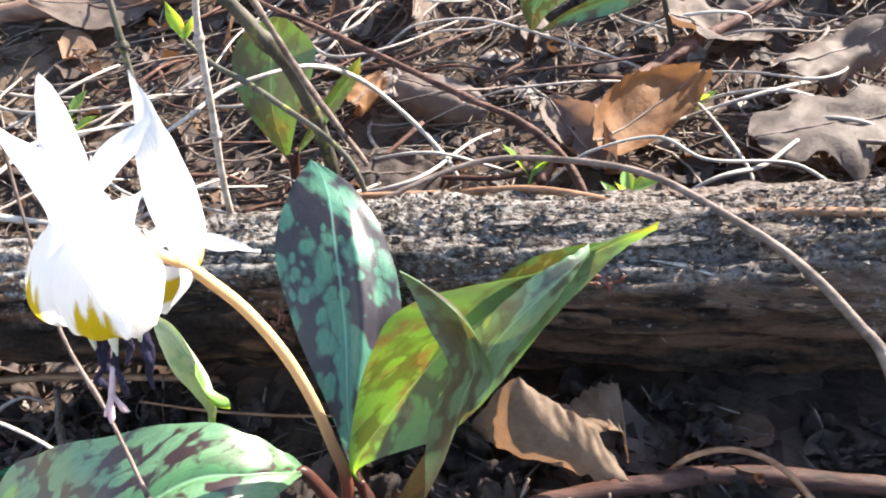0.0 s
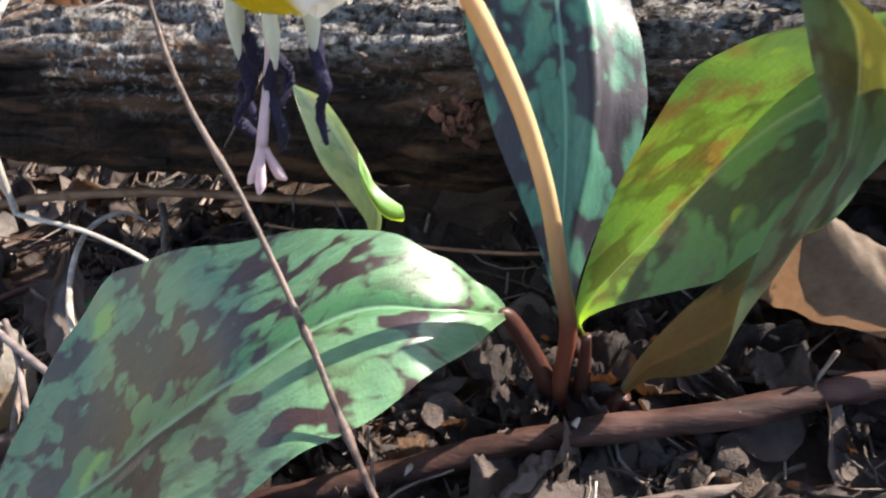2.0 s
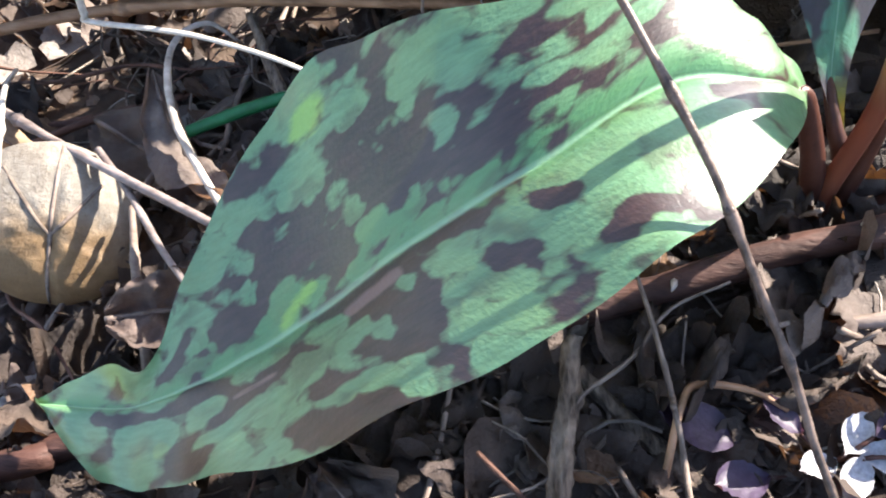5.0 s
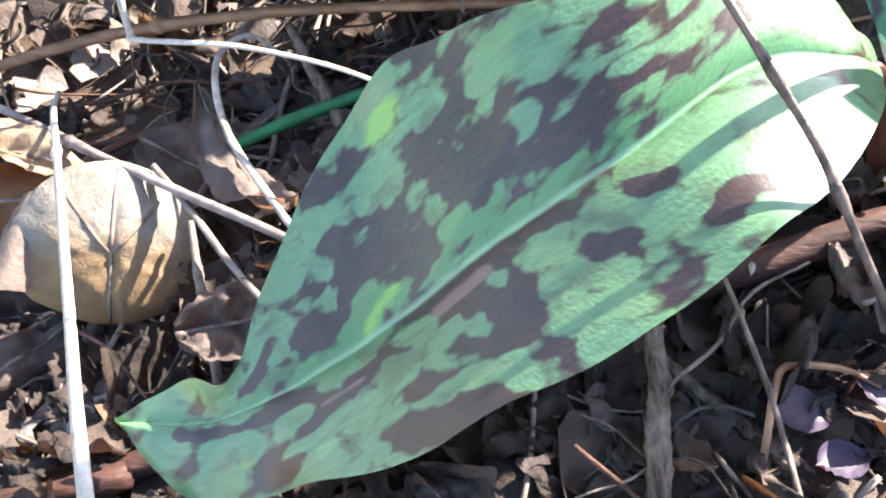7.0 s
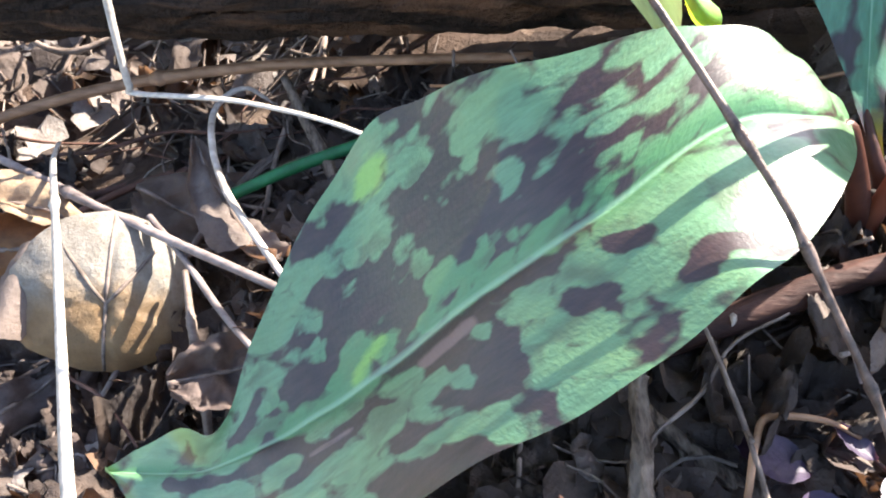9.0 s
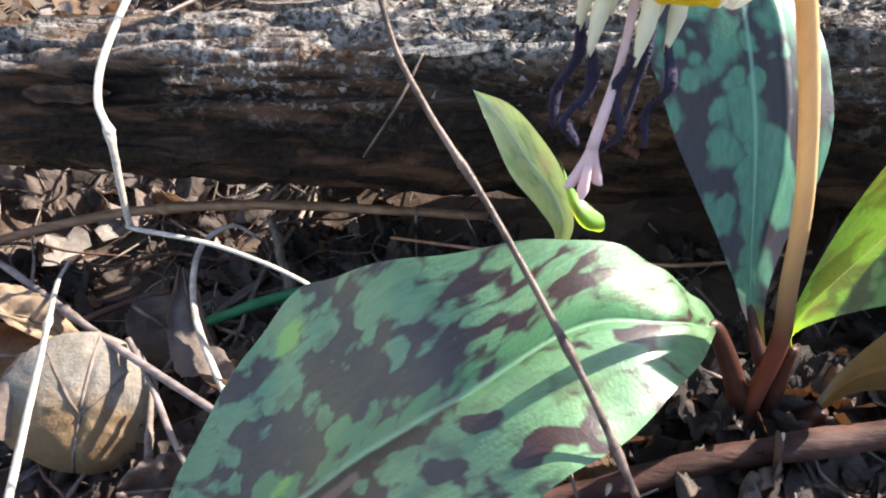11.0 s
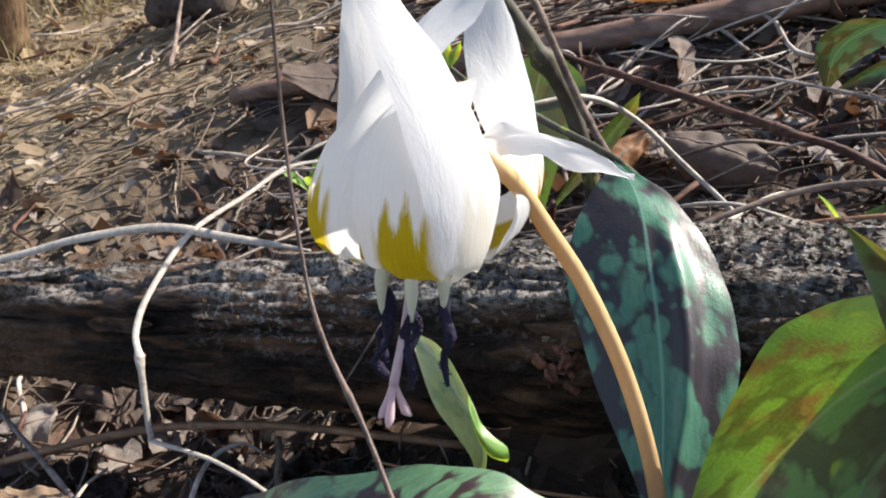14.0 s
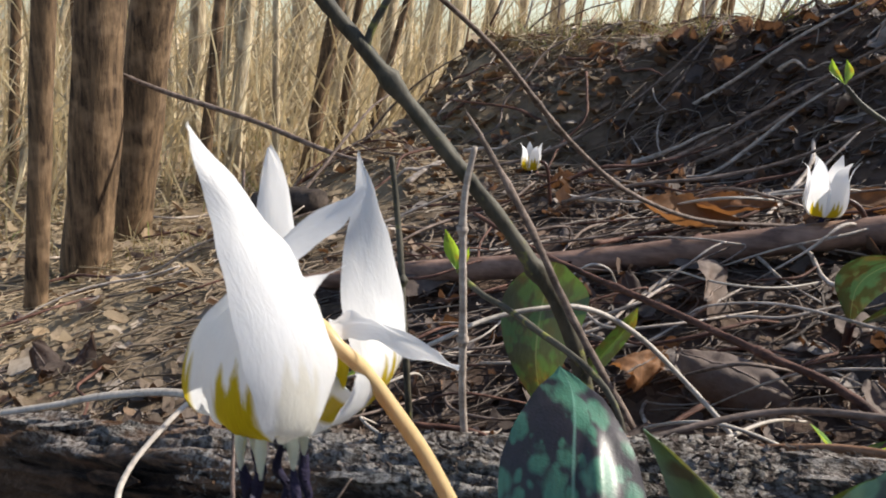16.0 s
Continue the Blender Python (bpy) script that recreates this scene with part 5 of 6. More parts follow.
DOME = Matrix.Translation((-0.1240, 0.0045, -0.0290)) @ Matrix((DOME_X, DOME_Z.cross(DOME_X), DOME_Z)).transposed().to_4x4()


def dome_point(r, a):
    """A point of the domed leaf: square-shouldered, with a pointed upper end and a shallow groove along the vein."""
    c, d = math.cos(a), math.sin(a)
    w = 0.0128 * (1 + 0.10 * (2 * c * d) ** 2 + 0.05 * math.sin(7 * a) + 0.03 * math.sin(13 * a + 1)) * (1.16 if c < 0 else 1.0)
    q = Vector((c * r * 2.2, d * r * 2.2, 3.3))
    return DOME @ Vector((c * r * w, d * r * 0.0128 * (1.06 + 0.10 * (d if d > 0 else 0)), 0.0058 * (1 - r**2.6) + 0.0010 * noise.noise(q) + 0.0004 * noise.noise(q * 4) - 0.0007 * math.exp(-((c * r / 0.06) ** 2))))


bm = bmesh.new()
rings = [[bm.verts.new(dome_point(0.02 + 0.98 * i / 16, 2 * math.pi * j / 48)) for j in range(48)] for i in range(17)]
bm.faces.new(rings[0])
for p, q in zip(rings, rings[1:]):
    for j in range(48):
        bm.faces.new((p[j], q[j], q[(j + 1) % 48], p[(j + 1) % 48]))
sit(part("blade", bm, M_DOME), round_leaf)
sit(part("left_fold", blade([(-0.1398, 0.0120, -0.0255), (-0.1415, 0.0040, -0.0265), (-0.1420, -0.0060, -0.0300)], [(-0.1350, 0.0115, -0.0225), (-0.1370, 0.0040, -0.0240), (-0.1395, -0.0050, -0.0280)], [(-0.1290, 0.0120, -0.0250), (-0.1335, 0.0040, -0.0275), (-0.1365, -0.0040, -0.0310)], 16, 10, 0.0006, 2.0), M_DRY_TAN, None, "grey-tan folded side of the leaf"), round_leaf)
for a0, a1, r0 in ((90, 270, 0.97), (52, 80, 0.8), (128, 100, 0.85)):
    line = [dome_point(r0 * (1 - f / 4), radians(a0)) if f < 4 else dome_point(r0 * (f - 4) / 4, radians(a1)) for f in range(0, 9 if r0 > 0.9 else 5)]
    sit(part("vein", tube(line, [0.0003, 0.0004, 0.0003], 24, 6), M_TWIG), round_leaf)
dry_leaf(5, pose(-0.1410, 0.0150, -0.0300, 40, 2, 8), M_DRY_ORANGE, "orange-brown dry leaf behind a rounded leaf", 0.040, 0.009, 0.3)
dry_leaf(6, pose(-0.1430, 0.0205, -0.0230, -12, 6, -14), M_DRY_PALE, "pale dry leaf in sun", 0.030, 0.007, 0.25)
dry_leaf(10, pose(-0.1162, 0.0277, -0.0330, 25, 0, -30), M_DRY_TAN, "mauve-grey curled dry leaf", 0.026, 0.011, 0.5)
for k, (x, y, z, turn) in enumerate(((-0.0997, -0.0122, -0.0230, 20), (-0.1266, -0.0095, -0.0450, 100), (-0.1393, -0.0075, -0.0440, 45), (-0.1191, -0.0240, -0.0430, 160), (-0.1330, -0.0200, -0.0450, 10))):
    dry_leaf(70 + k, pose(x, y, z, 28, 8 - 4 * k, turn), M_CRUMPLE_LIT, "crumpled mauve-brown leaf under a round dry leaf", 0.020 + 0.003 * (k % 3), 0.0085, 0.8, 0, 0.5)
dry_leaf(9, pose(-0.1050, 0.0180, -0.0210, 30, 10, 125), M_DRY, "narrow brown leaf with an upturned tip", 0.036, 0.007, 0.5)
dry_leaf(21, pose(0.083, 0.150, 0.034, 25, -12, 40), M_DRY_ORANGE, "orange-brown curled dry leaf on litter", 0.055, 0.020, 0.7)
dry_leaf(22, pose(0.150, 0.135, 0.048, 14, -8, 12), M_DRY_TAN, "large tan oak leaf on litter", 0.070, 0.022, 0.35, 3)
dry_leaf(23, pose(0.165, 0.185, 0.052, 20, -12, 25), M_DRY_TAN, "large brown dry leaf", 0.062, 0.018, 0.5, 3)
dry_leaf(24, pose(0.012, 0.185, 0.020, 30, 5, -20), M_DRY_TAN, "crumpled tan leaf with an orange edge", 0.040, 0.018, 0.7)
dry_leaf(25, pose(-0.020, 0.192, 0.012, 40, 0, 70), M_DRY_ORANGE, "orange dry leaf standing on edge", 0.028, 0.012, 0.6)
dry_leaf(26, pose(-0.002, 0.135, 0.012, 10, 0, 10), M_DRY, "brown leaf behind a log", 0.034, 0.018, 0.4)
dry_leaf(27, pose(0.060, 0.140, 0.028, 20, 10, -60), M_DRY_TAN, "tan dry leaf beside a green sprout", 0.04, 0.014, 0.6)
dry_leaf(28, pose(0.004, 0.262, 0.028, 60, 0, 80), M_DRY_TAN, "upright tan leaf in the litter", 0.05, 0.017, 0.4)
dry_leaf(29, pose(0.125, 0.215, 0.045, 20, 10, 20), M_DRY_TAN, "tan dry leaf under twigs", 0.06, 0.018, 0.4, 3)
dry_leaf(31, pose(0.105, 0.275, 0.055, 25, 0, 5), M_DRY_ORANGE, "bright orange dry leaf on litter", 0.05, 0.02, 0.5)
dry_leaf(33, pose(-0.018, 0.335, 0.040, 20, 10, 15), M_DRY_ORANGE, "orange dry leaf beyond a fallen branch", 0.05, 0.018, 0.5)
dry_leaf(35, pose(0.004, 0.345, 0.047, 20, -5, -10), M_DRY_ORANGE, "red-brown dry leaf beyond a fallen branch", 0.042, 0.013, 0.4)
dry_leaf(36, pose(0.068, 0.350, 0.055, 20, -5, 10), M_DRY_ORANGE, "red-brown dry leaf behind a white flower", 0.05, 0.014, 0.3)
dry_leaf(37, pose(-0.160, 0.29, 0.0, 15, 0, 20), M_DRY_TAN, "pale tan leaf among twigs", 0.07, 0.022, 0.3)
dry_leaf(38, pose(-0.055, -0.033, -0.012, 20, 10, 70), M_CRUMPLE, "brown crumpled leaf under a mottled leaf", 0.032, 0.012, 0.6)
dry_leaf(39, pose(0.005, -0.020, 0.002, 10, 0, 10), M_CRUMPLE, "brown crumpled leaf by a woody stem", 0.035, 0.014, 0.6)
dry_leaf(40, pose(0.070, -0.018, 0.016, 10, 0, 60), M_CRUMPLE, "dark mauve-brown leaf on litter", 0.04, 0.016, 0.5)

# ---- loose litter, each leaf and twig a thing of its own ----
rnd = random.Random(11)
KINDS = []
for k in range(8):
    ob = dry_leaf(50 + k, Matrix.Identity(4), M_DRY, "crumpled brown dry leaf on the forest floor", 0.045, 0.016 + 0.002 * (k % 4), 0.35 + 0.09 * k, 3 if k % 4 == 0 else 0, 0.45)
    tagged(ob, "crumpled brown dry leaf on the forest floor", "dry leaf", "litter leaves")
    KINDS.append(ob)


def near_log(x, y, pad):
    return LOG_A.x < x < LOG_B.x and abs(y - log_axis(x).y) < (0.2 if x < -0.06 else 1.0) * pad


def spot(rnd, lo, hi):
    """A place on the floor, more of them near the plant."""
    while True:
        d = lo + (hi - lo) * rnd.random() ** 1.6
        a = radians(rnd.uniform(-48, 78) + 90)
        x, y = -0.02 + d * math.cos(a) * 1.05, -0.10 + d * math.sin(a)
        if not near_log(x, y, 0.03):
            return x, y, d


def lay(x, y, lift, tilt, scale):
    z = relief(x, y) + lift
    e = 0.01
    nrm = Vector((-(hill(x + e, y) - hill(x - e, y)) / (2 * e), -(hill(x, y + e) - hill(x, y - e)) / (2 * e), 1)).normalized()
    q = Vector((0, 0, 1)).rotation_difference(nrm).to_matrix().to_4x4()
    return Matrix.Translation((x, y, z)) @ q @ Euler((rnd.uniform(-tilt, tilt), rnd.uniform(-tilt, tilt), rnd.uniform(0, 6.28))).to_matrix().to_4x4() @ Matrix.Scale(scale, 4)


for i in range(195):
    x, y, d = spot(rnd, 0.05, 1.1)
    s = rnd.uniform(0.30, 0.70) + 0.30 * min(d, 1)
    ob = KINDS[i % 8]
    m = lay(x, y, 0.002 + 0.004 * rnd.random(), 0.5, 1.0)
    s *= (0.35 if y < 0.0 else 0.55) if y < 0.06 else 1.0
    if i >= 8:
        ob = copy_thing(ob, m)
    ob.matrix_basis = m
    ob.scale = (s, s, s)

def crumpled_bm(seed):
    bm = bmesh.new()
    nu, nv, rows = 26, 18, []
    rc = random.Random(seed)
    l, w, c = rc.uniform(0.022, 0.034), rc.uniform(0.007, 0.012), rc.uniform(-1.3, 1.3)
    for i in range(nu):
        f = i / (nu - 1)
        ww = w * math.sin(math.pi * (0.05 + 0.9 * f)) ** 0.6 * (1 + 0.30 * noise.noise(Vector((f * 7, seed, 0))))
        row = []
        for j in range(nv + 1):
            s = 2 * j / nv - 1
            q = Vector((f * 3.1, s * 1.9, seed * 2.7))
            x, y = (f - 0.5) * l + 0.0025 * noise.noise(q * 1.7), s * ww
            z = 0.009 * noise.noise(q) + 0.0070 * abs(noise.noise(q * 2.1)) + 0.0028 * abs(noise.noise(q * 4.7)) + 0.0009 * noise.noise(q * 10)
            a = c * s
            x, y, z = x, y * math.cos(a * 0.8), z + abs(y) * math.sin(abs(a)) * (1 if c > 0 else -0.5)
            row.append(bm.verts.new((x, y, z)))
        rows.append(row)
    for p, q in zip(rows, rows[1:]):
        for j in range(nv):
            bm.faces.new((p[j], p[j + 1], q[j + 1], q[j]))
    return bm


def crumpled_leaf(seed):
    base = tagged(new("crumpled_leaf"), "shrivelled dark brown leaf in shaded litter", "dry leaf", "shrivelled leaves")
    base.empty_display_size = 0.01
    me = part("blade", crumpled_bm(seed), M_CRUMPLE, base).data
    line = [me.vertices[i * 19 + 9].co + Vector((0, 0, 0.0003)) for i in range(0, 26, 3)]
    tail = line[0] + (line[0] - line[1]).normalized() * 0.006
    part("midrib", tube([tail] + line, [0.0005, 0.0004, 0.0002], 18, 5), M_TWIG, base)
    return base


CRUMPLED = [crumpled_leaf(3 + k) for k in range(7)]
for i in range(290):
    while True:
        x, y = rnd.uniform(-0.19, 0.13), rnd.uniform(-0.085, 0.062)
        if not near_log(x, y, 0.018) and not (-0.052 < x < -0.034 and y < -0.018):
            break
    m = lay(x, y, 0.0015 + 0.003 * rnd.random(), 0.55, 1.0)
    ob = CRUMPLED[i % 7] if i < 7 else copy_thing(CRUMPLED[i % 7], m)
    ob.matrix_basis = m
    s = rnd.uniform(0.32, 0.80)
    ob.scale = (s, s, s)

TWIGS = []
for k in range(6):
    r2 = random.Random(k + 70)
    pts = [(-0.06 + 0.024 * i, r2.uniform(-1, 1) * 0.008, 0.003 * math.sin(i * 1.3 + k)) for i in range(6)]
    bm = tube(pts, [0.0007 + 0.0002 * (k % 3), 0.0010, 0.0005], 22, 6, 0.3, (0.3, 0.7), seed=k)
    ob = tagged(part("twig", bm, (M_TWIG, M_TWIG_PALE, M_TWIG_RED)[k % 3]), "thin dry twig lying in leaf litter", "twig", "loose twigs")
    TWIGS.append(ob)
for i in range(200):
    x, y, d = spot(rnd, 0.16, 1.3)
    s = rnd.uniform(0.35, 0.9) + 0.8 * min(d, 1.2)
    m = lay(x, y, 0.003 + 0.008 * rnd.random() * (0.4 + d), 0.12, 1.0)
    ob = TWIGS[i % 6] if i < 6 else copy_thing(TWIGS[i % 6], m)
    ob.matrix_basis = m
    ob.scale = (s, s, s)


for i in range(46):
    x, y = (rnd.uniform(-0.20, -0.085), rnd.uniform(-0.01, 0.062)) if i < 26 else (rnd.uniform(-0.09, 0.09), rnd.uniform(-0.075, -0.030))
    m = lay(x, y, 0.004 + 0.006 * rnd.random(), 0.16, 1.0)
    ob = copy_thing(TWIGS[(0, 2, 3, 5)[i % 4]], m)
    ob.matrix_basis = m
    s = rnd.uniform(0.22, 0.6)
    ob.scale = (s, s * 0.8, s * 0.8)


r10 = random.Random(41)
for i in range(76):
    up, x = r10.uniform(-0.04, 0.24), r10.uniform(-0.50, 0.32)
    y = (up + 0.398 - 0.591 * x) / 0.806
    m = lay(x, y, 0.003 + 0.006 * r10.random(), 0.6, 1.0)
    ob = copy_thing(KINDS[i % 8], m)
    ob.matrix_basis = m
    s = r10.uniform(0.45, 0.95)
    ob.scale = (s, s, s)
    if i % 2:
        continue
    m = lay(x + 0.03, y + 0.02, 0.006 + 0.01 * r10.random(), 0.25, 1.0)
    ob = copy_thing(TWIGS[i % 6], m)
    ob.matrix_basis = m
    s = r10.uniform(0.6, 1.7)
    ob.scale = (s, s, s)


# ---- fine litter ----
def fine_litter():
    r3 = random.Random(3)
    dry, shaded_bits = ([], []), ([], [])
    for i in range(14000):
        x, y, d = spot(r3, 0.02, 1.7)
        if i % 4 == 0:
            x, up = r3.uniform(-0.55, 0.35), r3.uniform(-0.12, 0.26)
            y = (up + 0.398 - 0.591 * x) / 0.806
            d = math.hypot(x, y + 0.1) * 0.8
        s = 0.0018 + 0.0075 * r3.random() ** 2.0
        s *= 0.75 + 0.7 * d
        a = r3.uniform(0, 6.28)
        ca, sa = math.cos(a), math.sin(a)
        tx, ty, cu = r3.uniform(-0.7, 0.7), r3.uniform(-0.7, 0.7), r3.uniform(-0.6, 0.6)
        z0 = relief(x, y) + 0.0004 + 0.0022 * r3.random() * (1 + d)
        # Pieces near the plant go into the shade-coloured mesh.
        verts, faces = shaded_bits if y < 0.030 and abs(x) < 0.11 else dry
        k = len(verts)
        asp, m, ph = r3.uniform(0.35, 0.9), (5 if d < 0.45 else 3), r3.uniform(0, 60)
        for iu in range(m):
            for iv in range(m):
                u, v = 2 * iu / (m - 1) - 1, 2 * iv / (m - 1) - 1
                rim = 1 - 0.28 * u * u * v * v + 0.28 * noise.noise(Vector((u * 1.4 + ph, v * 1.4, 0.7)))
                px, py = u * s * rim, v * s * asp * rim
                q = Vector((u * 1.1, v * 1.1, ph))
                pz = px * tx + py * ty * 0.8 + cu * (u * u + v * v) * s * 0.5 + s * (0.75 * noise.noise(q) + 0.35 * abs(noise.noise(q * 2.3)))
                verts.append((x + px * ca - py * sa, y + px * sa + py * ca, z0 + max(pz, -0.001)))
        for r in range(m - 1):
            for c in range(m - 1):
                q = k + r * m + c
                faces.append((q, q + 1, q + m + 1, q + m))
    for (verts, faces), name, material, label in ((dry, "leaf_litter", M_DRY_BITS, "crumbled brown leaf litter covering the slope"), (shaded_bits, "leaf_mould", M_SHADE_BITS, "leaf litter round the plant's foot, coloured darker for shade")):
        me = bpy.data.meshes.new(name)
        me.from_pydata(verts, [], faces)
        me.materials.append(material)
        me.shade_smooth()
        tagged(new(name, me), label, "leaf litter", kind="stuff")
    verts, faces = [], []
    for i in range(11000):
        x, y, d = spot(r3, 0.03, 1.8)
        if y < 0.06 and r3.random() < 0.5:
            continue
        l = (0.008 + (0.05 if y > 0.03 else 0.022) * r3.random() ** 1.8) * (0.6 + 1.6 * d)
        r = r3.uniform(0.00022, 0.00065) * (0.7 + 1.1 * d)
        a = r3.uniform(0, 6.28) if r3.random() < 0.8 else r3.gauss(0.1, 0.5)
        bend, lift, slope = r3.gauss(0, 0.45), r3.uniform(0.0006, 0.005) * (0.6 + d), r3.uniform(-0.15, 0.22)
        k = len(verts)
        for i2 in range(6):
            f = i2 / 5 - 0.5
            b2 = a + bend * f * 2
            px, py = x + math.cos(b2) * f * l, y + math.sin(b2) * f * l
            pz = max(hill(px, py), relief(px, py)) + lift + slope * f * l * 0.5 + l * 0.10 * (0.25 - f * f)
            for j in range(3):
                t = j * 2.094
                verts.append((px - math.sin(b2) * math.cos(t) * r, py + math.cos(b2) * math.cos(t) * r, pz + math.sin(t) * r))
        for i2 in range(5):
            for j in range(3):
                p, q = k + i2 * 3 + j, k + i2 * 3 + (j + 1) % 3
                faces.append((p, q, q + 3, p + 3))
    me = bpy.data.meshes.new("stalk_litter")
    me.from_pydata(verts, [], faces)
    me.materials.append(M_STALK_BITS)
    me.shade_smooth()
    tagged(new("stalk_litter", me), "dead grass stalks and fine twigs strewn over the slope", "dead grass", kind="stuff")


fine_litter()


# ---- trees and thicket beyond ----
def tree(x, y, r, lean, height, material, label, seed, limbs=3):
    z = relief(x, y)
    base = thing("tree", (x, y, z), label, "tree", "trees of the wood")
    r4 = random.Random(seed)
    pts = [Vector((x, y, z - 0.05))]
    for i in range(1, 7):
        f = i / 6
        pts.append(Vector((x + lean[0] * f * height + r4.uniform(-1, 1) * r * 0.5, y + lean[1] * f * height + r4.uniform(-1, 1) * r * 0.5, z + height * f)))
    sit(part("trunk", tube(pts, [r * 1.15, r, r * 0.95, r * 0.8, r * 0.5], 40, 14, 0.22, seed=seed), material), base)
    for k in range(limbs):
        p = spline(pts, 20)[8 + 3 * k]
        d = Vector((r4.uniform(-1, 1), r4.uniform(-1, 1), r4.uniform(0.5, 1.2))).normalized() * height * 0.3
        sit(part("limb", tube([p, p + d * 0.4 + Vector((0, 0, 0.05)), p + d, p + d * 1.5 + Vector((0, 0, 0.1))], [r * 0.4, r * 0.3, r * 0.15, r * 0.05], 14, 7, 0.2), material), base)
    return base


tree(-0.569, 0.391, 0.0088, (0.17, 0.0), 1.6, M_TRUNK, "thin dark sapling trunk", 1)
tree(-0.664, 0.542, 0.0225, (0.095, 0.0), 2.4, M_TRUNK, "brown tree trunk with furrowed bark", 2)
tree(-0.762, 0.700, 0.0255, (0.25, 0.0), 2.4, M_TRUNK, "leaning brown tree trunk", 3)
for x, y, r, lean, material, label in (
    (-0.934, 1.071, 0.0099, (0.079, 0.111), M_TRUNK, "slim brown trunk in the thicket"), (-1.006, 1.264, 0.0137, (0.072, 0.115), M_TRUNK_PALE, "pale trunk in the thicket"),
    (-0.872, 1.239, 0.0070, (-0.006, 0.043), M_TRUNK_PALE, "thin white sapling trunk"), (-0.807, 1.221, 0.0136, (0.15, 0.146), M_TRUNK, "leaning brown trunk in the thicket"),
    (-0.872, 1.473, 0.0092, (0.116, 0.106), M_TRUNK, "slim leaning brown trunk"), (-0.781, 1.408, 0.0074, (0.23, 0.159), M_TRUNK, "thin leaning brown trunk"),
    (-1.542, 1.176, 0.0080, (0.22, 0.286), M_TRUNK_PALE, "thin white leaning sapling"), (-1.463, 1.112, 0.0097, (0.055, 0.103), M_TRUNK, "slim dark trunk in the thicket"),
    (-1.282, 1.569, 0.0092, (0.092, 0.082), M_TRUNK_PALE, "pale slender sapling trunk"),
):
    tree(x, y, r, lean, 2.2, material, label, round(-x * 100), 3)
r5 = random.Random(8)
for k in range(34):
    az = radians(-62 + 60 * (k + r5.random()) / 34)
    d = r5.uniform(1.9, 5.0)
    x, y = d * math.sin(az), -0.1 + d * math.cos(az)
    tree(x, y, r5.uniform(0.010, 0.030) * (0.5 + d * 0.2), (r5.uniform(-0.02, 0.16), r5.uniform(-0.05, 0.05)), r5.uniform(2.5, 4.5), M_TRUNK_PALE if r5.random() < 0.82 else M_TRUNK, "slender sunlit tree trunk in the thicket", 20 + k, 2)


def thicket():
    r6 = random.Random(4)
    verts, faces = [], []
    for i in range(3800):
        az = radians(r6.uniform(-68, 22))
        d = 1.35 + 6.5 * r6.random() ** 1.3
        if az > radians(-22):
            if r6.random() < 0.62:
                continue
            d = max(d, 1.5 + 5 * r6.random())
        x, y = d * math.sin(az), -0.1 + d * math.cos(az)
        h = r6.uniform(0.12, 0.75) * (0.5 + 0.22 * d)
        r = r6.uniform(0.0010, 0.0042) * (0.45 + 0.3 * d)
        lx, ly = r6.gauss(0.15, 0.4), r6.gauss(0, 0.35)
        bx, by = r6.gauss(0, 0.35), r6.gauss(0, 0.3)
        z0, k = relief(x, y) - 0.01, len(verts)
        for i2 in range(5):
            f = i2 / 4
            px, py = x + (lx * f + bx * f * f) * h, y + (ly * f + by * f * f) * h
            pz = z0 + h * f * (1 - 0.25 * f * abs(bx + lx))
            for j in range(3):
                t = j * 2.094
                rr = r * (1 - 0.7 * f)
                verts.append((px + math.cos(t) * rr, py + math.sin(t) * rr, pz))
        for i2 in range(4):
            for j in range(3):
                p, q = k + i2 * 3 + j, k + i2 * 3 + (j + 1) % 3
                faces.append((p, q, q + 3, p + 3))
    me = bpy.data.meshes.new("dry_thicket")
    me.from_pydata(verts, [], faces)
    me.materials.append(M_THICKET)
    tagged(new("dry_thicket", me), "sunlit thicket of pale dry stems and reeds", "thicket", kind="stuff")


thicket()


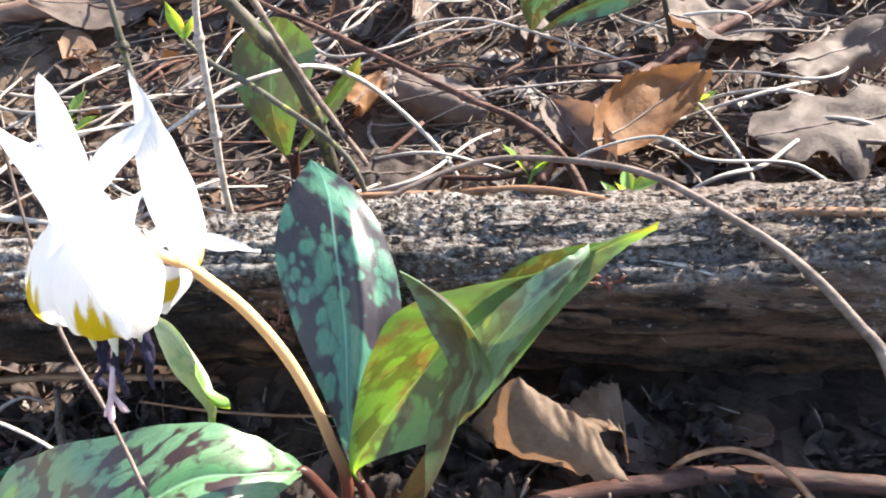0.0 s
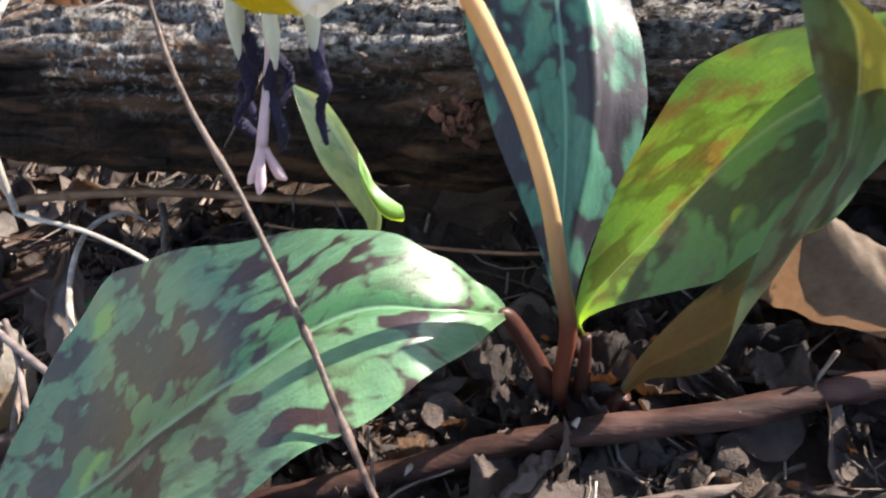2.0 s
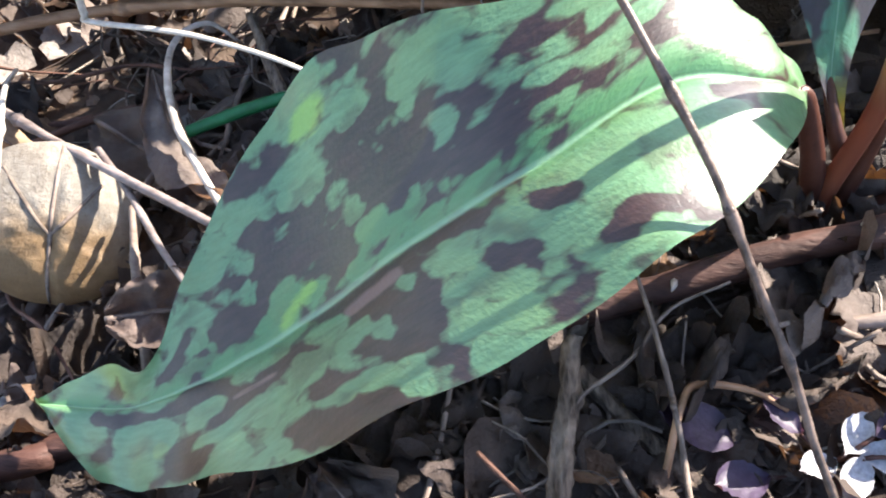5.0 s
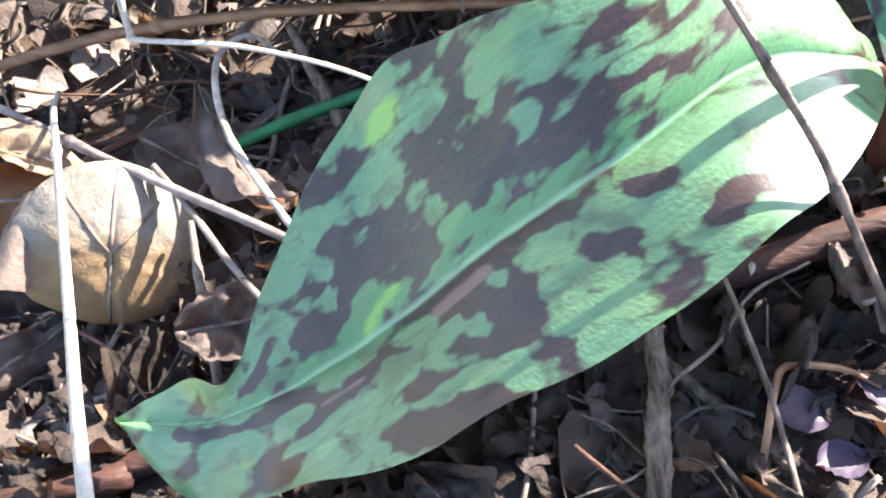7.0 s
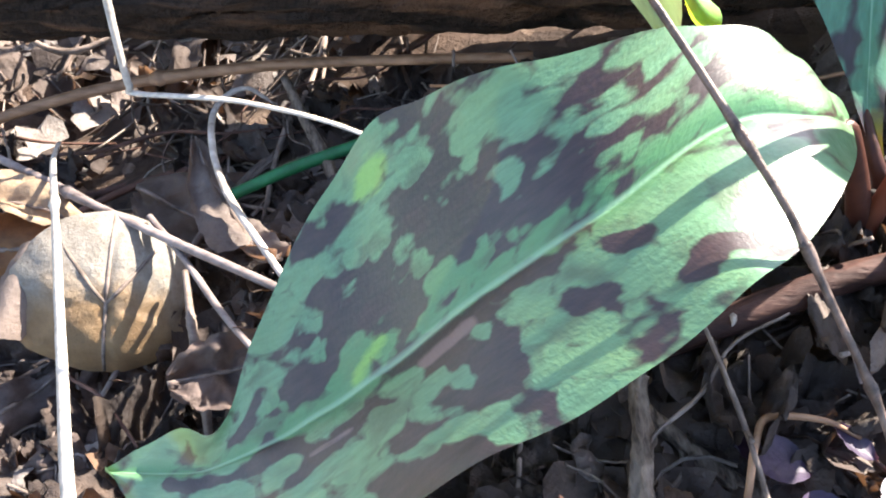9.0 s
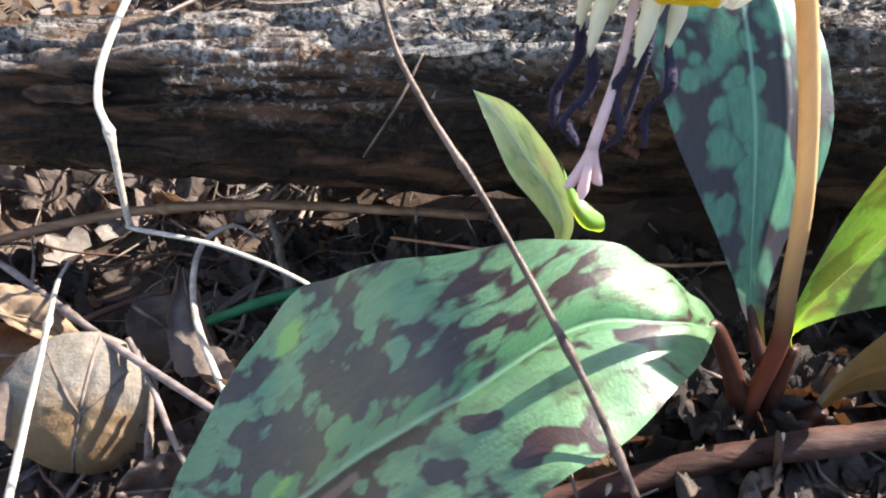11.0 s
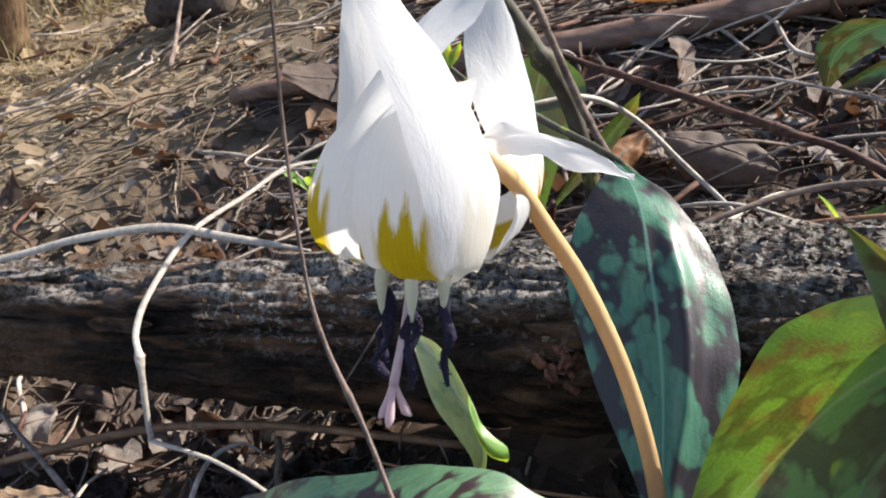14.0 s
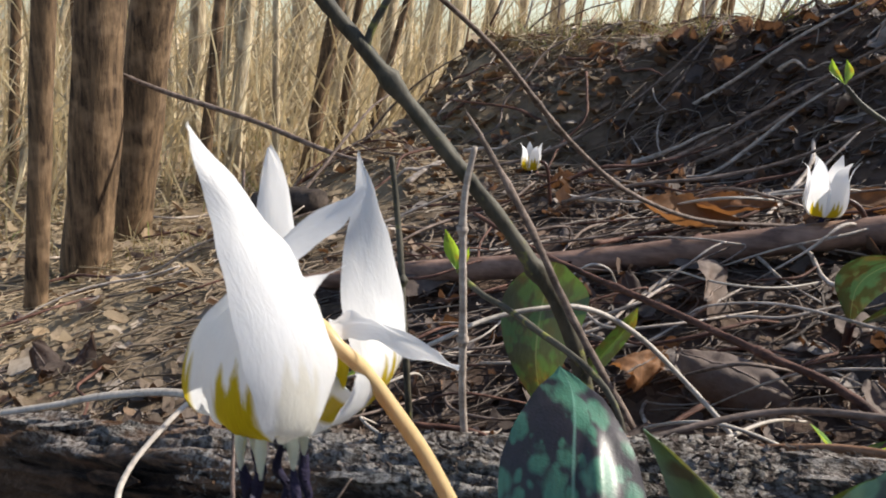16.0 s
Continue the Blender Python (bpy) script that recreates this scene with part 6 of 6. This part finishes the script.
def crest_grass():
    """Short dead grass in tufts along the sunlit crest of the bank and the clearing."""
    r7 = random.Random(12)
    verts, faces = [], []
    for i in range(7000):
        if i % 3 == 0:
            x, up = r7.uniform(-0.62, 0.20), r7.uniform(0.13, 0.34)
            y = (up + 0.398 - 0.591 * x) / 0.806
        else:
            x, y = r7.uniform(-2.2, -0.40), r7.uniform(0.45, 2.4)
        if noise.noise(Vector((x * 7, y * 7, 0.4))) < -0.05:
            continue
        far = min(1.0, math.hypot(x, y) / 2)
        h, r = r7.uniform(0.015, 0.06) * (0.5 + far), r7.uniform(0.0007, 0.0016) * (0.4 + 1.4 * far)
        a, lean = r7.uniform(0, 6.28), r7.uniform(0.2, 2.2)
        z0, k = relief(x, y) - 0.002, len(verts)
        for i2 in range(4):
            f = i2 / 3
            px, py, pz = x + math.cos(a) * lean * h * f * f, y + math.sin(a) * lean * h * f * f, z0 + h * f * (1 - 0.3 * lean * f)
            for j in range(3):
                t = j * 2.094
                verts.append((px + math.cos(t) * r * (1 - 0.8 * f), py + math.sin(t) * r * (1 - 0.8 * f), pz))
        for i2 in range(3):
            for j in range(3):
                p, q = k + i2 * 3 + j, k + i2 * 3 + (j + 1) % 3
                faces.append((p, q, q + 3, p + 3))
    me = bpy.data.meshes.new("crest_grass")
    me.from_pydata(verts, [], faces)
    me.materials.append(M_GRASS)
    tagged(new("crest_grass", me), "tufts of pale dead grass with some fresh green", "dead grass", kind="stuff")


crest_grass()


# ---- things behind the log ----
stalk("pale_runner", [(-0.085, 0.098, 0.0330), (-0.0703, 0.1080, 0.0410), (-0.0603, 0.1220, 0.0450), (-0.0462, 0.1303, 0.0487), (-0.0328, 0.1383, 0.0485), (-0.0188, 0.1500, 0.0390), (-0.0018, 0.1540, 0.0240), (0.0135, 0.1420, 0.0150), (0.022, 0.135, relief(0.022, 0.135))], [0.0006, 0.0008, 0.0009, 0.0008], M_STRAW, "pale bleached runner arching above litter", "runner", (), 60)
twig_b = thing("budding_twig", (-0.010, 0.090, relief(-0.010, 0.090)), "thin dark twig with a bursting green bud", "twig")
sit(part("shoot", tube([(-0.008, 0.086, relief(-0.008, 0.086)), (-0.0149, 0.0860, 0.0430), (-0.0441, 0.1123, 0.0500), (-0.0640, 0.1270, 0.0520), (-0.0747, 0.1370, 0.0545)], [0.0007, 0.0009, 0.0009, 0.0008], 40, 8, 0.2, (0.5,)), M_DARKSTEM), twig_b)
for dx, dy, dz, w in ((-0.0035, -0.004, 0.0145, 0.0024), (0.003, 0.001, 0.0085, 0.0015), (-0.004, 0.003, 0.006, 0.0013)):
    p0 = Vector((-0.0747, 0.1370, 0.0540))
    tip, o = p0 + Vector((dx, dy, dz)), Vector((0.9, 0.4, 0)) * w
    sit(part("bud_leaf", blade([p0, p0.lerp(tip, 0.5) - o, tip], [p0, p0.lerp(tip, 0.5) + Vector((0, 0.001, 0)), tip], [p0, p0.lerp(tip, 0.5) + o, tip], 12, 6), M_SHOOT), twig_b)
BUD = [(0.0282, 0.1889, 0.1247), (0.0308, 0.1880, 0.1180), (0.0374, 0.1887, 0.1116), (0.0501, 0.1913, 0.1037), (0.0645, 0.1941, 0.0943), (0.090, 0.200, 0.070), (0.112, 0.205, relief(0.112, 0.205))]
twig_c = thing("budding_twig", BUD[-1], "thin dark twig ending in a fresh green bud", "twig")
sit(part("shoot", tube(BUD[1:], [0.0007, 0.0009, 0.0011, 0.0012], 24, 8, 0.2, (0.35,)), M_DARKSTEM), twig_c)
for o in (-0.0022, 0.0020):
    p0, tip = Vector(BUD[1]), Vector(BUD[0]) + Vector((o, 0, 0.001))
    c, w = p0.lerp(tip, 0.5) + Vector((o * 0.5, 0, 0)), Vector((0.0014, 0.0006, 0))
    sit(part("bud_leaf", blade([p0, c - w, tip], [p0, c + Vector((0, 0.001, 0)), tip], [p0, c + w, tip], 12, 6), M_SHOOT), twig_c)
stalk("dead_stem", [(-0.048, 0.082, 0.012), (-0.0510, 0.0800, 0.0370), (-0.0520, 0.0790, 0.0620), (-0.0535, 0.0790, 0.0880), (-0.0520, 0.0800, 0.1020)], [0.0011, 0.0010, 0.0009, 0.0007], M_TWIG_PALE, "upright pale grey dead stem", "dry stem", (0.45, 0.7), 40)
stalk("dark_stub", [(-0.093, 0.150, relief(-0.093, 0.15) - 0.002), (-0.0990, 0.1510, 0.0280), (-0.1040, 0.1560, 0.0560), (-0.110, 0.160, 0.085)], [0.0014, 0.0013, 0.0012, 0.0010], M_DARKSTEM, "dark upright stub of a shrub", "shrub stem", (0.5,), 30)
stalk("split_stake", [(-0.014, 0.128, 0.018), (-0.0330, 0.1240, 0.0480), (-0.0480, 0.1180, 0.0770), (-0.0600, 0.1110, 0.0990), (-0.0650, 0.109, 0.107)], [0.0010, 0.0012, 0.0012, 0.0009, 0.0003], M_TWIG, "split pale brown stake leaning against a shrub stem", "stake", (), 30, 7, 0.5, 0.5)
stalk("leaning_twig", [(0.035, 0.330, 0.045), (-0.010, 0.300, 0.0480), (-0.0400, 0.270, 0.0620), (-0.0567, 0.245, 0.0790), (-0.0700, 0.215, 0.1000), (-0.082, 0.18, 0.1240), (-0.10, 0.13, 0.15)], [0.0009, 0.0011, 0.0011, 0.0009], M_TWIG, "thin brown twig leaning over litter", "twig", (0.4, 0.7), 40)
stalk("dark_branch", [(0.172, 0.245, 0.055), (0.1091, 0.200, 0.040), (0.0688, 0.160, 0.031), (0.0561, 0.140, 0.0265), (0.045, 0.12, 0.022)], [0.0024, 0.0023, 0.0021, 0.0018], M_TWIG_RED, "dark knotty branch on the litter", "branch", (0.25, 0.55), 40, 10, 0.35)
stalk("dark_branch", [(-0.0850, 0.1800, 0.0640), (-0.0590, 0.1720, 0.0556), (-0.0362, 0.1630, 0.0515), (-0.0167, 0.1490, 0.0508), (0.0010, 0.1360, 0.0499), (0.0177, 0.1240, 0.0489), (0.0339, 0.1160, 0.0467), (0.0480, 0.1080, 0.0400), (0.0580, 0.1000, 0.0280)], [0.0008, 0.0010, 0.0011, 0.0013], M_TWIG_RED, "long dark branch slanting over litter behind a log", "branch", (0.3, 0.62), 60, 10, 0.3)
stalk("curled_tendril", [(-0.010, 0.228, 0.0200), (0.0005, 0.230, 0.0275), (0.0278, 0.230, 0.0325), (0.0629, 0.210, 0.0340), (0.0908, 0.190, 0.0345), (0.1058, 0.160, 0.0364), (0.1124, 0.120, 0.0356), (0.114, 0.11, 0.030)], [0.0005, 0.0006, 0.0007, 0.0006], M_TWIG_PALE, "pale curling tendril over litter", "tendril", (), 60)
stalk("pale_tendril", [(0.048, 0.118, 0.024), (0.0587, 0.120, 0.0350), (0.0799, 0.120, 0.0430), (0.0946, 0.110, 0.0420), (0.1224, 0.110, 0.0430), (0.1377, 0.100, 0.0393), (0.15, 0.10, 0.038)], [0.0004, 0.0006, 0.0006, 0.0005], M_STRAW, "pale thin tendril behind a log", "tendril", (), 50)
r9 = random.Random(17)
for k in range(110):
    x, y = r9.uniform(-0.16, 0.24), r9.uniform(0.085, 0.34)
    if near_log(x, y, 0.026):
        y += 0.06
    a, l, h = r9.uniform(-0.6, 0.9), r9.uniform(0.04, 0.12), r9.uniform(0.004, 0.022)
    pts = []
    for q in range(5):
        f = q / 4 - 0.5
        px, py = x + math.cos(a + f * r9.uniform(0.2, 1.6)) * l * f, y + math.sin(a + f * (0.8 + k % 3)) * l * f
        pts.append((px, py, relief(px, py) + 0.002 + h * (1 - 4 * f * f) + r9.uniform(0, 0.003)))
    stalk("dry_tendril", pts, [0.0004, r9.uniform(0.0005, 0.0010), 0.0004], (M_TWIG_PALE, M_TWIG, M_STRAW, M_TWIG_RED)[k % 4], "dry tendril arching over leaf litter", "tendril", (), 26, 6, 0.2, 1.0, "litter tendrils")


def leafy_plant(at, leaves, label, material):
    base = thing("mottled_plant", (at[0], at[1], relief(at[0], at[1])), label, "plant")
    for l, m, r in leaves:
        sit(part("leaf", blade(l, m, r, 26, 12, fold=0.4), material), base)
        sit(part("petiole", tube([m[0], (Vector(m[0]) + Vector((at[0], at[1], m[0][2]))) * 0.5, (at[0], at[1], relief(at[0], at[1]) - 0.002)], [0.0010, 0.0013, 0.0015], 10, 8), M_PETIOLE), base)
    return base


leafy_plant((-0.042, 0.148), [
    ([(-0.0455, 0.1480, 0.0050), (-0.0590, 0.1480, 0.0240), (-0.0640, 0.1520, 0.0400), (-0.0600, 0.1560, 0.0500), (-0.0500, 0.1580, 0.0560)], [(-0.0450, 0.1480, 0.0050), (-0.0500, 0.1500, 0.0230), (-0.0510, 0.1550, 0.0380), (-0.0500, 0.1580, 0.0490), (-0.0480, 0.1580, 0.0560)], [(-0.0445, 0.1480, 0.0050), (-0.0410, 0.1480, 0.0230), (-0.0360, 0.1520, 0.0390), (-0.0360, 0.1560, 0.0480), (-0.0450, 0.1580, 0.0555)]),
    ([(-0.0420, 0.1470, 0.0080), (-0.0330, 0.1480, 0.0280), (-0.0240, 0.1500, 0.0420), (-0.0190, 0.150, 0.0480)], [(-0.0415, 0.1470, 0.0080), (-0.0310, 0.1500, 0.0260), (-0.0220, 0.1520, 0.0400), (-0.0190, 0.150, 0.0480)], [(-0.0410, 0.1470, 0.0080), (-0.0290, 0.1480, 0.0240), (-0.0200, 0.1500, 0.0390), (-0.0190, 0.150, 0.0480)]),
], "mottled green plant growing behind a log", M_LEAF_DULL)
leafy_plant((0.050, 0.225), [
    ([(0.0500, 0.2240, 0.0300), (0.0420, 0.2200, 0.0480), (0.0500, 0.2160, 0.0590), (0.0700, 0.215, 0.0600)], [(0.0500, 0.2240, 0.0300), (0.0500, 0.2220, 0.0460), (0.0580, 0.2190, 0.0560), (0.0700, 0.215, 0.0600)], [(0.0500, 0.2240, 0.0300), (0.0560, 0.2200, 0.0430), (0.0640, 0.2160, 0.0520), (0.0700, 0.215, 0.0600)]),
    ([(0.0520, 0.2250, 0.0300), (0.0650, 0.2220, 0.0440), (0.0850, 0.2200, 0.0560), (0.1000, 0.220, 0.0580)], [(0.0520, 0.2250, 0.0300), (0.0680, 0.2250, 0.0410), (0.0860, 0.2240, 0.0510), (0.1000, 0.220, 0.0580)], [(0.0520, 0.2250, 0.0300), (0.0700, 0.2230, 0.0380), (0.0880, 0.2220, 0.0460), (0.1000, 0.220, 0.0580)]),
], "bluish mottled leaves in the litter", M_LEAF_UP)


def sprout(x, y, h, label, n=5, seed=1):
    z = relief(x, y)
    base = thing("green_sprout", (x, y, z), label, "sprout")
    rq = random.Random(seed)
    sit(part("stem", tube([(x, y, z - 0.002), (x + 0.001, y, z + h * 0.45)], [0.0006, 0.0005], 8, 6), M_SHOOT), base)
    for k in range(n):
        a = k * 2.4 + rq.random()
        p0 = Vector((x, y, z + h * (0.25 + 0.07 * k)))
        tip = p0 + Vector((math.cos(a) * h * 0.45, math.sin(a) * h * 0.4, h * rq.uniform(0.25, 0.5)))
        o = Vector((-math.sin(a), math.cos(a), 0)) * h * 0.10
        c = p0.lerp(tip, 0.5)
        sit(part("leaf", blade([p0, c - o + Vector((0, 0, h * 0.06)), tip], [p0, c, tip], [p0, c + o + Vector((0, 0, h * 0.06)), tip], 10, 6), M_SHOOT), base)


sprout(0.0720, 0.1080, 0.024, "bright green sprout behind a log", 6, 2)
sprout(0.0431, 0.1305, 0.026, "small green sprout among tendrils", 3, 5)
sprout(-0.150, 0.20, 0.03, "small green sprout in sunlit litter", 4, 7)
sprout(0.11, 0.17, 0.02, "small green sprout beside oak leaves", 3, 9)


# ---- other white flowers ----
def far_flower(x, y, z, s, label, seed):
    base = thing("white_flower", (x, y, relief(x, y)), label, "flower")
    rq = random.Random(seed)
    for k in range(6):
        a = k * 60 + rq.uniform(-10, 10)
        def at(r, h):
            return Vector((x + r * s * math.cos(radians(a)), y + r * s * math.sin(radians(a)), z + h * s))
        line = [at(0.1, 0.15), at(0.45, 0.0), at(0.70, 0.40), at(0.68, 1.10), at(0.66 + 0.2 * rq.random(), 1.75), at(0.95 + 0.2 * rq.random(), 2.0 + 0.3 * rq.random())]
        t = Vector((-math.sin(radians(a)), math.cos(radians(a)), 0)) * s
        ws = (0.12, 0.30, 0.44, 0.44, 0.26, 0.02)
        sit(part("tepal", blade([p - t * w for p, w in zip(line, ws)], line, [p + t * w for p, w in zip(line, ws)], 20, 8), M_PETAL), base)
    for k in range(3):
        sit(part("anther", tube([(x, y, z), (x + 0.1 * s * (k - 1), y, z - 0.35 * s)], [0.0006, 0.0004], 6, 6), M_ANTHER), base)
    sit(part("stem", tube([(x, y, z + 0.5 * s), (x + 0.6 * s, y + 0.1 * s, z + 0.7 * s), (x + 1.4 * s, y + 0.2 * s, z + 0.2 * s), (x + 2.0 * s, y + 0.2 * s, relief(x + 2 * s, y) - 0.002)], [0.0011, 0.0012, 0.0014], 18, 8), M_PETIOLE), base)


far_flower(0.0420, 0.303, 0.0565, 0.0120, "nodding white flower beyond a fallen branch", 3)
far_flower(-0.1360, 0.450, 0.040, 0.0085, "small white flower far off on the bank", 6)

# ---- cut log piece and branches farther off ----
stalk("cut_log_piece", [(-0.440, 0.557, relief(-0.440, 0.557) + 0.017), (-0.400, 0.545, relief(-0.4, 0.545) + 0.016), (-0.355, 0.530, relief(-0.355, 0.530) + 0.014)], [0.0135, 0.0140, 0.0125], M_CHAR, "short blackened log piece lying on grass", "log piece", (), 24, 16, 0.2)
stalk("fallen_bough", [(-0.655, 0.58, 0.082), (-0.586, 0.59, 0.060), (-0.480, 0.607, 0.035), (-0.368, 0.612, 0.006), (-0.30, 0.615, relief(-0.30, 0.615) + 0.002)], [0.0022, 0.0030, 0.0028, 0.0014], M_TWIG, "thin straight fallen bough across the clearing", "bough", (), 30, 8, 0.2)
r8 = random.Random(23)
for k in range(95):
    x, y = r8.uniform(-0.5, 0.35), r8.uniform(0.40, 1.05)
    l, a, up = r8.uniform(0.05, 0.15) if k % 3 else r8.uniform(0.15, 0.30), r8.uniform(-1.2, 1.9), r8.uniform(0.0, 0.22)
    pts = []
    for q in range(5):
        f = q / 4 - 0.5
        px, py = x + math.cos(a) * l * f, y + math.sin(a) * l * f * 0.6
        pts.append((px, py, relief(px, py) + 0.004 + up * l * (f + 0.5) + r8.uniform(0, 0.008)))
    stalk("bank_branch", pts, [r8.uniform(0.0008, 0.0030), r8.uniform(0.0008, 0.0018), 0.0006], (M_TWIG, M_TWIG_PALE, M_TWIG_RED)[k % 3], "dead branch lying on the wooded bank", "branch", (), 24, 7, 0.3, 1.0, "branches on the bank")
for k in range(26):
    x, y = r8.uniform(-0.55, 0.55), r8.uniform(0.92, 1.5)
    h = r8.uniform(0.10, 0.34)
    z = relief(x, y)
    pts = [(x, y, z - 0.01), (x + r8.gauss(0.02, 0.03), y, z + h * 0.5), (x + r8.gauss(0.06, 0.06), y + r8.gauss(0, 0.03), z + h)]
    stalk("bare_sapling", pts, [0.0022, 0.0017, 0.0008], (M_TWIG_PALE, M_TWIG, M_TWIG_ORANGE)[k % 3], "bare thin sapling on the bank", "sapling", (), 18, 6, 0.2, 1.0, "saplings on the bank")


# ---- small plants and pieces in front ----
rosette = thing("purple_seedling", (-0.0140, -0.0385, relief(-0.014, -0.0385)), "low seedling with purple and frosted leaves", "seedling")
M_FROST = plain("frosted_leaf", (0.42, 0.40, 0.42), 0.45, 1800, 0.6, 0.0004, 0.1, (0.5, 0.4, 0.4))
rq = random.Random(31)
for k, (x, y, l, mat_k) in enumerate(((-0.0290, -0.0345, 0.0105, M_PURPLE), (-0.0252, -0.0412, 0.0075, M_PURPLE), (-0.0195, -0.0335, 0.0060, M_PURPLE), (-0.0120, -0.0362, 0.0060, M_FROST), (-0.0165, -0.0395, 0.0055, M_FROST), (-0.0090, -0.0388, 0.0058, M_FROST), (-0.0128, -0.0412, 0.0060, M_FROST), (-0.0082, -0.0355, 0.0050, M_PURPLE), (-0.0050, -0.0395, 0.0050, M_PURPLE))):
    c = Vector((x, y, relief(x, y) + 0.0050 + 0.0015 * rq.random()))
    d = (c - Vector((-0.0135, -0.0385, c.z - 0.001)))
    d = Vector((d.x, d.y, 0)).normalized() if d.length > 0.003 else Vector((0.6, 0.8, 0))
    n = Vector((-d.y, d.x, 0.15))
    a, b = c - d * l * 0.5, c + d * l * 0.5 + Vector((0, 0, 0.001))
    st = ((0.0, 0.02), (0.25, 0.26), (0.55, 0.33), (0.85, 0.20), (1.0, 0.02))
    sit(part("leaf", blade([a.lerp(b, f) - n * l * w + Vector((0, 0, 0.0006)) for f, w in st], [a.lerp(b, f) for f, w in st], [a.lerp(b, f) + n * l * w + Vector((0, 0, 0.0006)) for f, w in st], 16, 8, 0.0003, k), mat_k), rosette)
    sit(part("petiole", tube([a, a.lerp(Vector((-0.0135, -0.0385, a.z - 0.002)), 0.6), (-0.0138, -0.0385, relief(-0.0138, -0.0385))], [0.0003, 0.0003, 0.0004], 8, 6), M_PETIOLE), rosette)
stalk("pale_needle", [(-0.0050, -0.0400, 0.0040), (-0.0046, -0.0300, 0.0120), (-0.0042, -0.0210, 0.0150)], [0.0004, 0.0004, 0.0002], M_STRAW, "pale needle standing out of litter", "needle", (), 16, 6)
stalk("bark_splinter", [(-0.0160, -0.0215, 0.0005), (-0.0021, -0.0200, 0.0040), (0.0119, -0.0170, 0.0068), (0.022, -0.014, 0.0085)], [0.0006, 0.0011, 0.0012, 0.0006], M_TWIG, "brown bark splinter on litter", "splinter", (), 24, 7, 0.4, 0.6)
stalk("black_twig", [(0.0150, 0.0085, 0.0055), (0.0290, 0.0126, 0.0105), (0.0444, 0.0139, 0.0135)], [0.0006, 0.0009, 0.0008], M_DARKSTEM, "short black twig behind a woody stem", "twig", (), 20, 7, 0.4)
stalk("broken_peg", [(-0.0989, 0.0526, -0.0190), (-0.0930, 0.0395, -0.0195), (-0.0869, 0.0261, -0.0200)], [0.0008, 0.0011, 0.0010], M_STICK, "broken grey peg under a log", "stick", (), 18, 7, 0.4)
stalk("looped_tendril", [(-0.0330, -0.0440, relief(-0.033, -0.044)), (-0.0330, -0.0380, -0.0020), (-0.0321, -0.0334, 0.0010), (-0.0298, -0.0305, 0.0015), (-0.0232, -0.0310, 0.0020), (-0.0186, -0.0328, 0.0010)], [0.0005, 0.0005, 0.0005, 0.0003], M_TWIG_ORANGE, "looped brown tendril over purple leaves", "tendril", (), 36, 6)
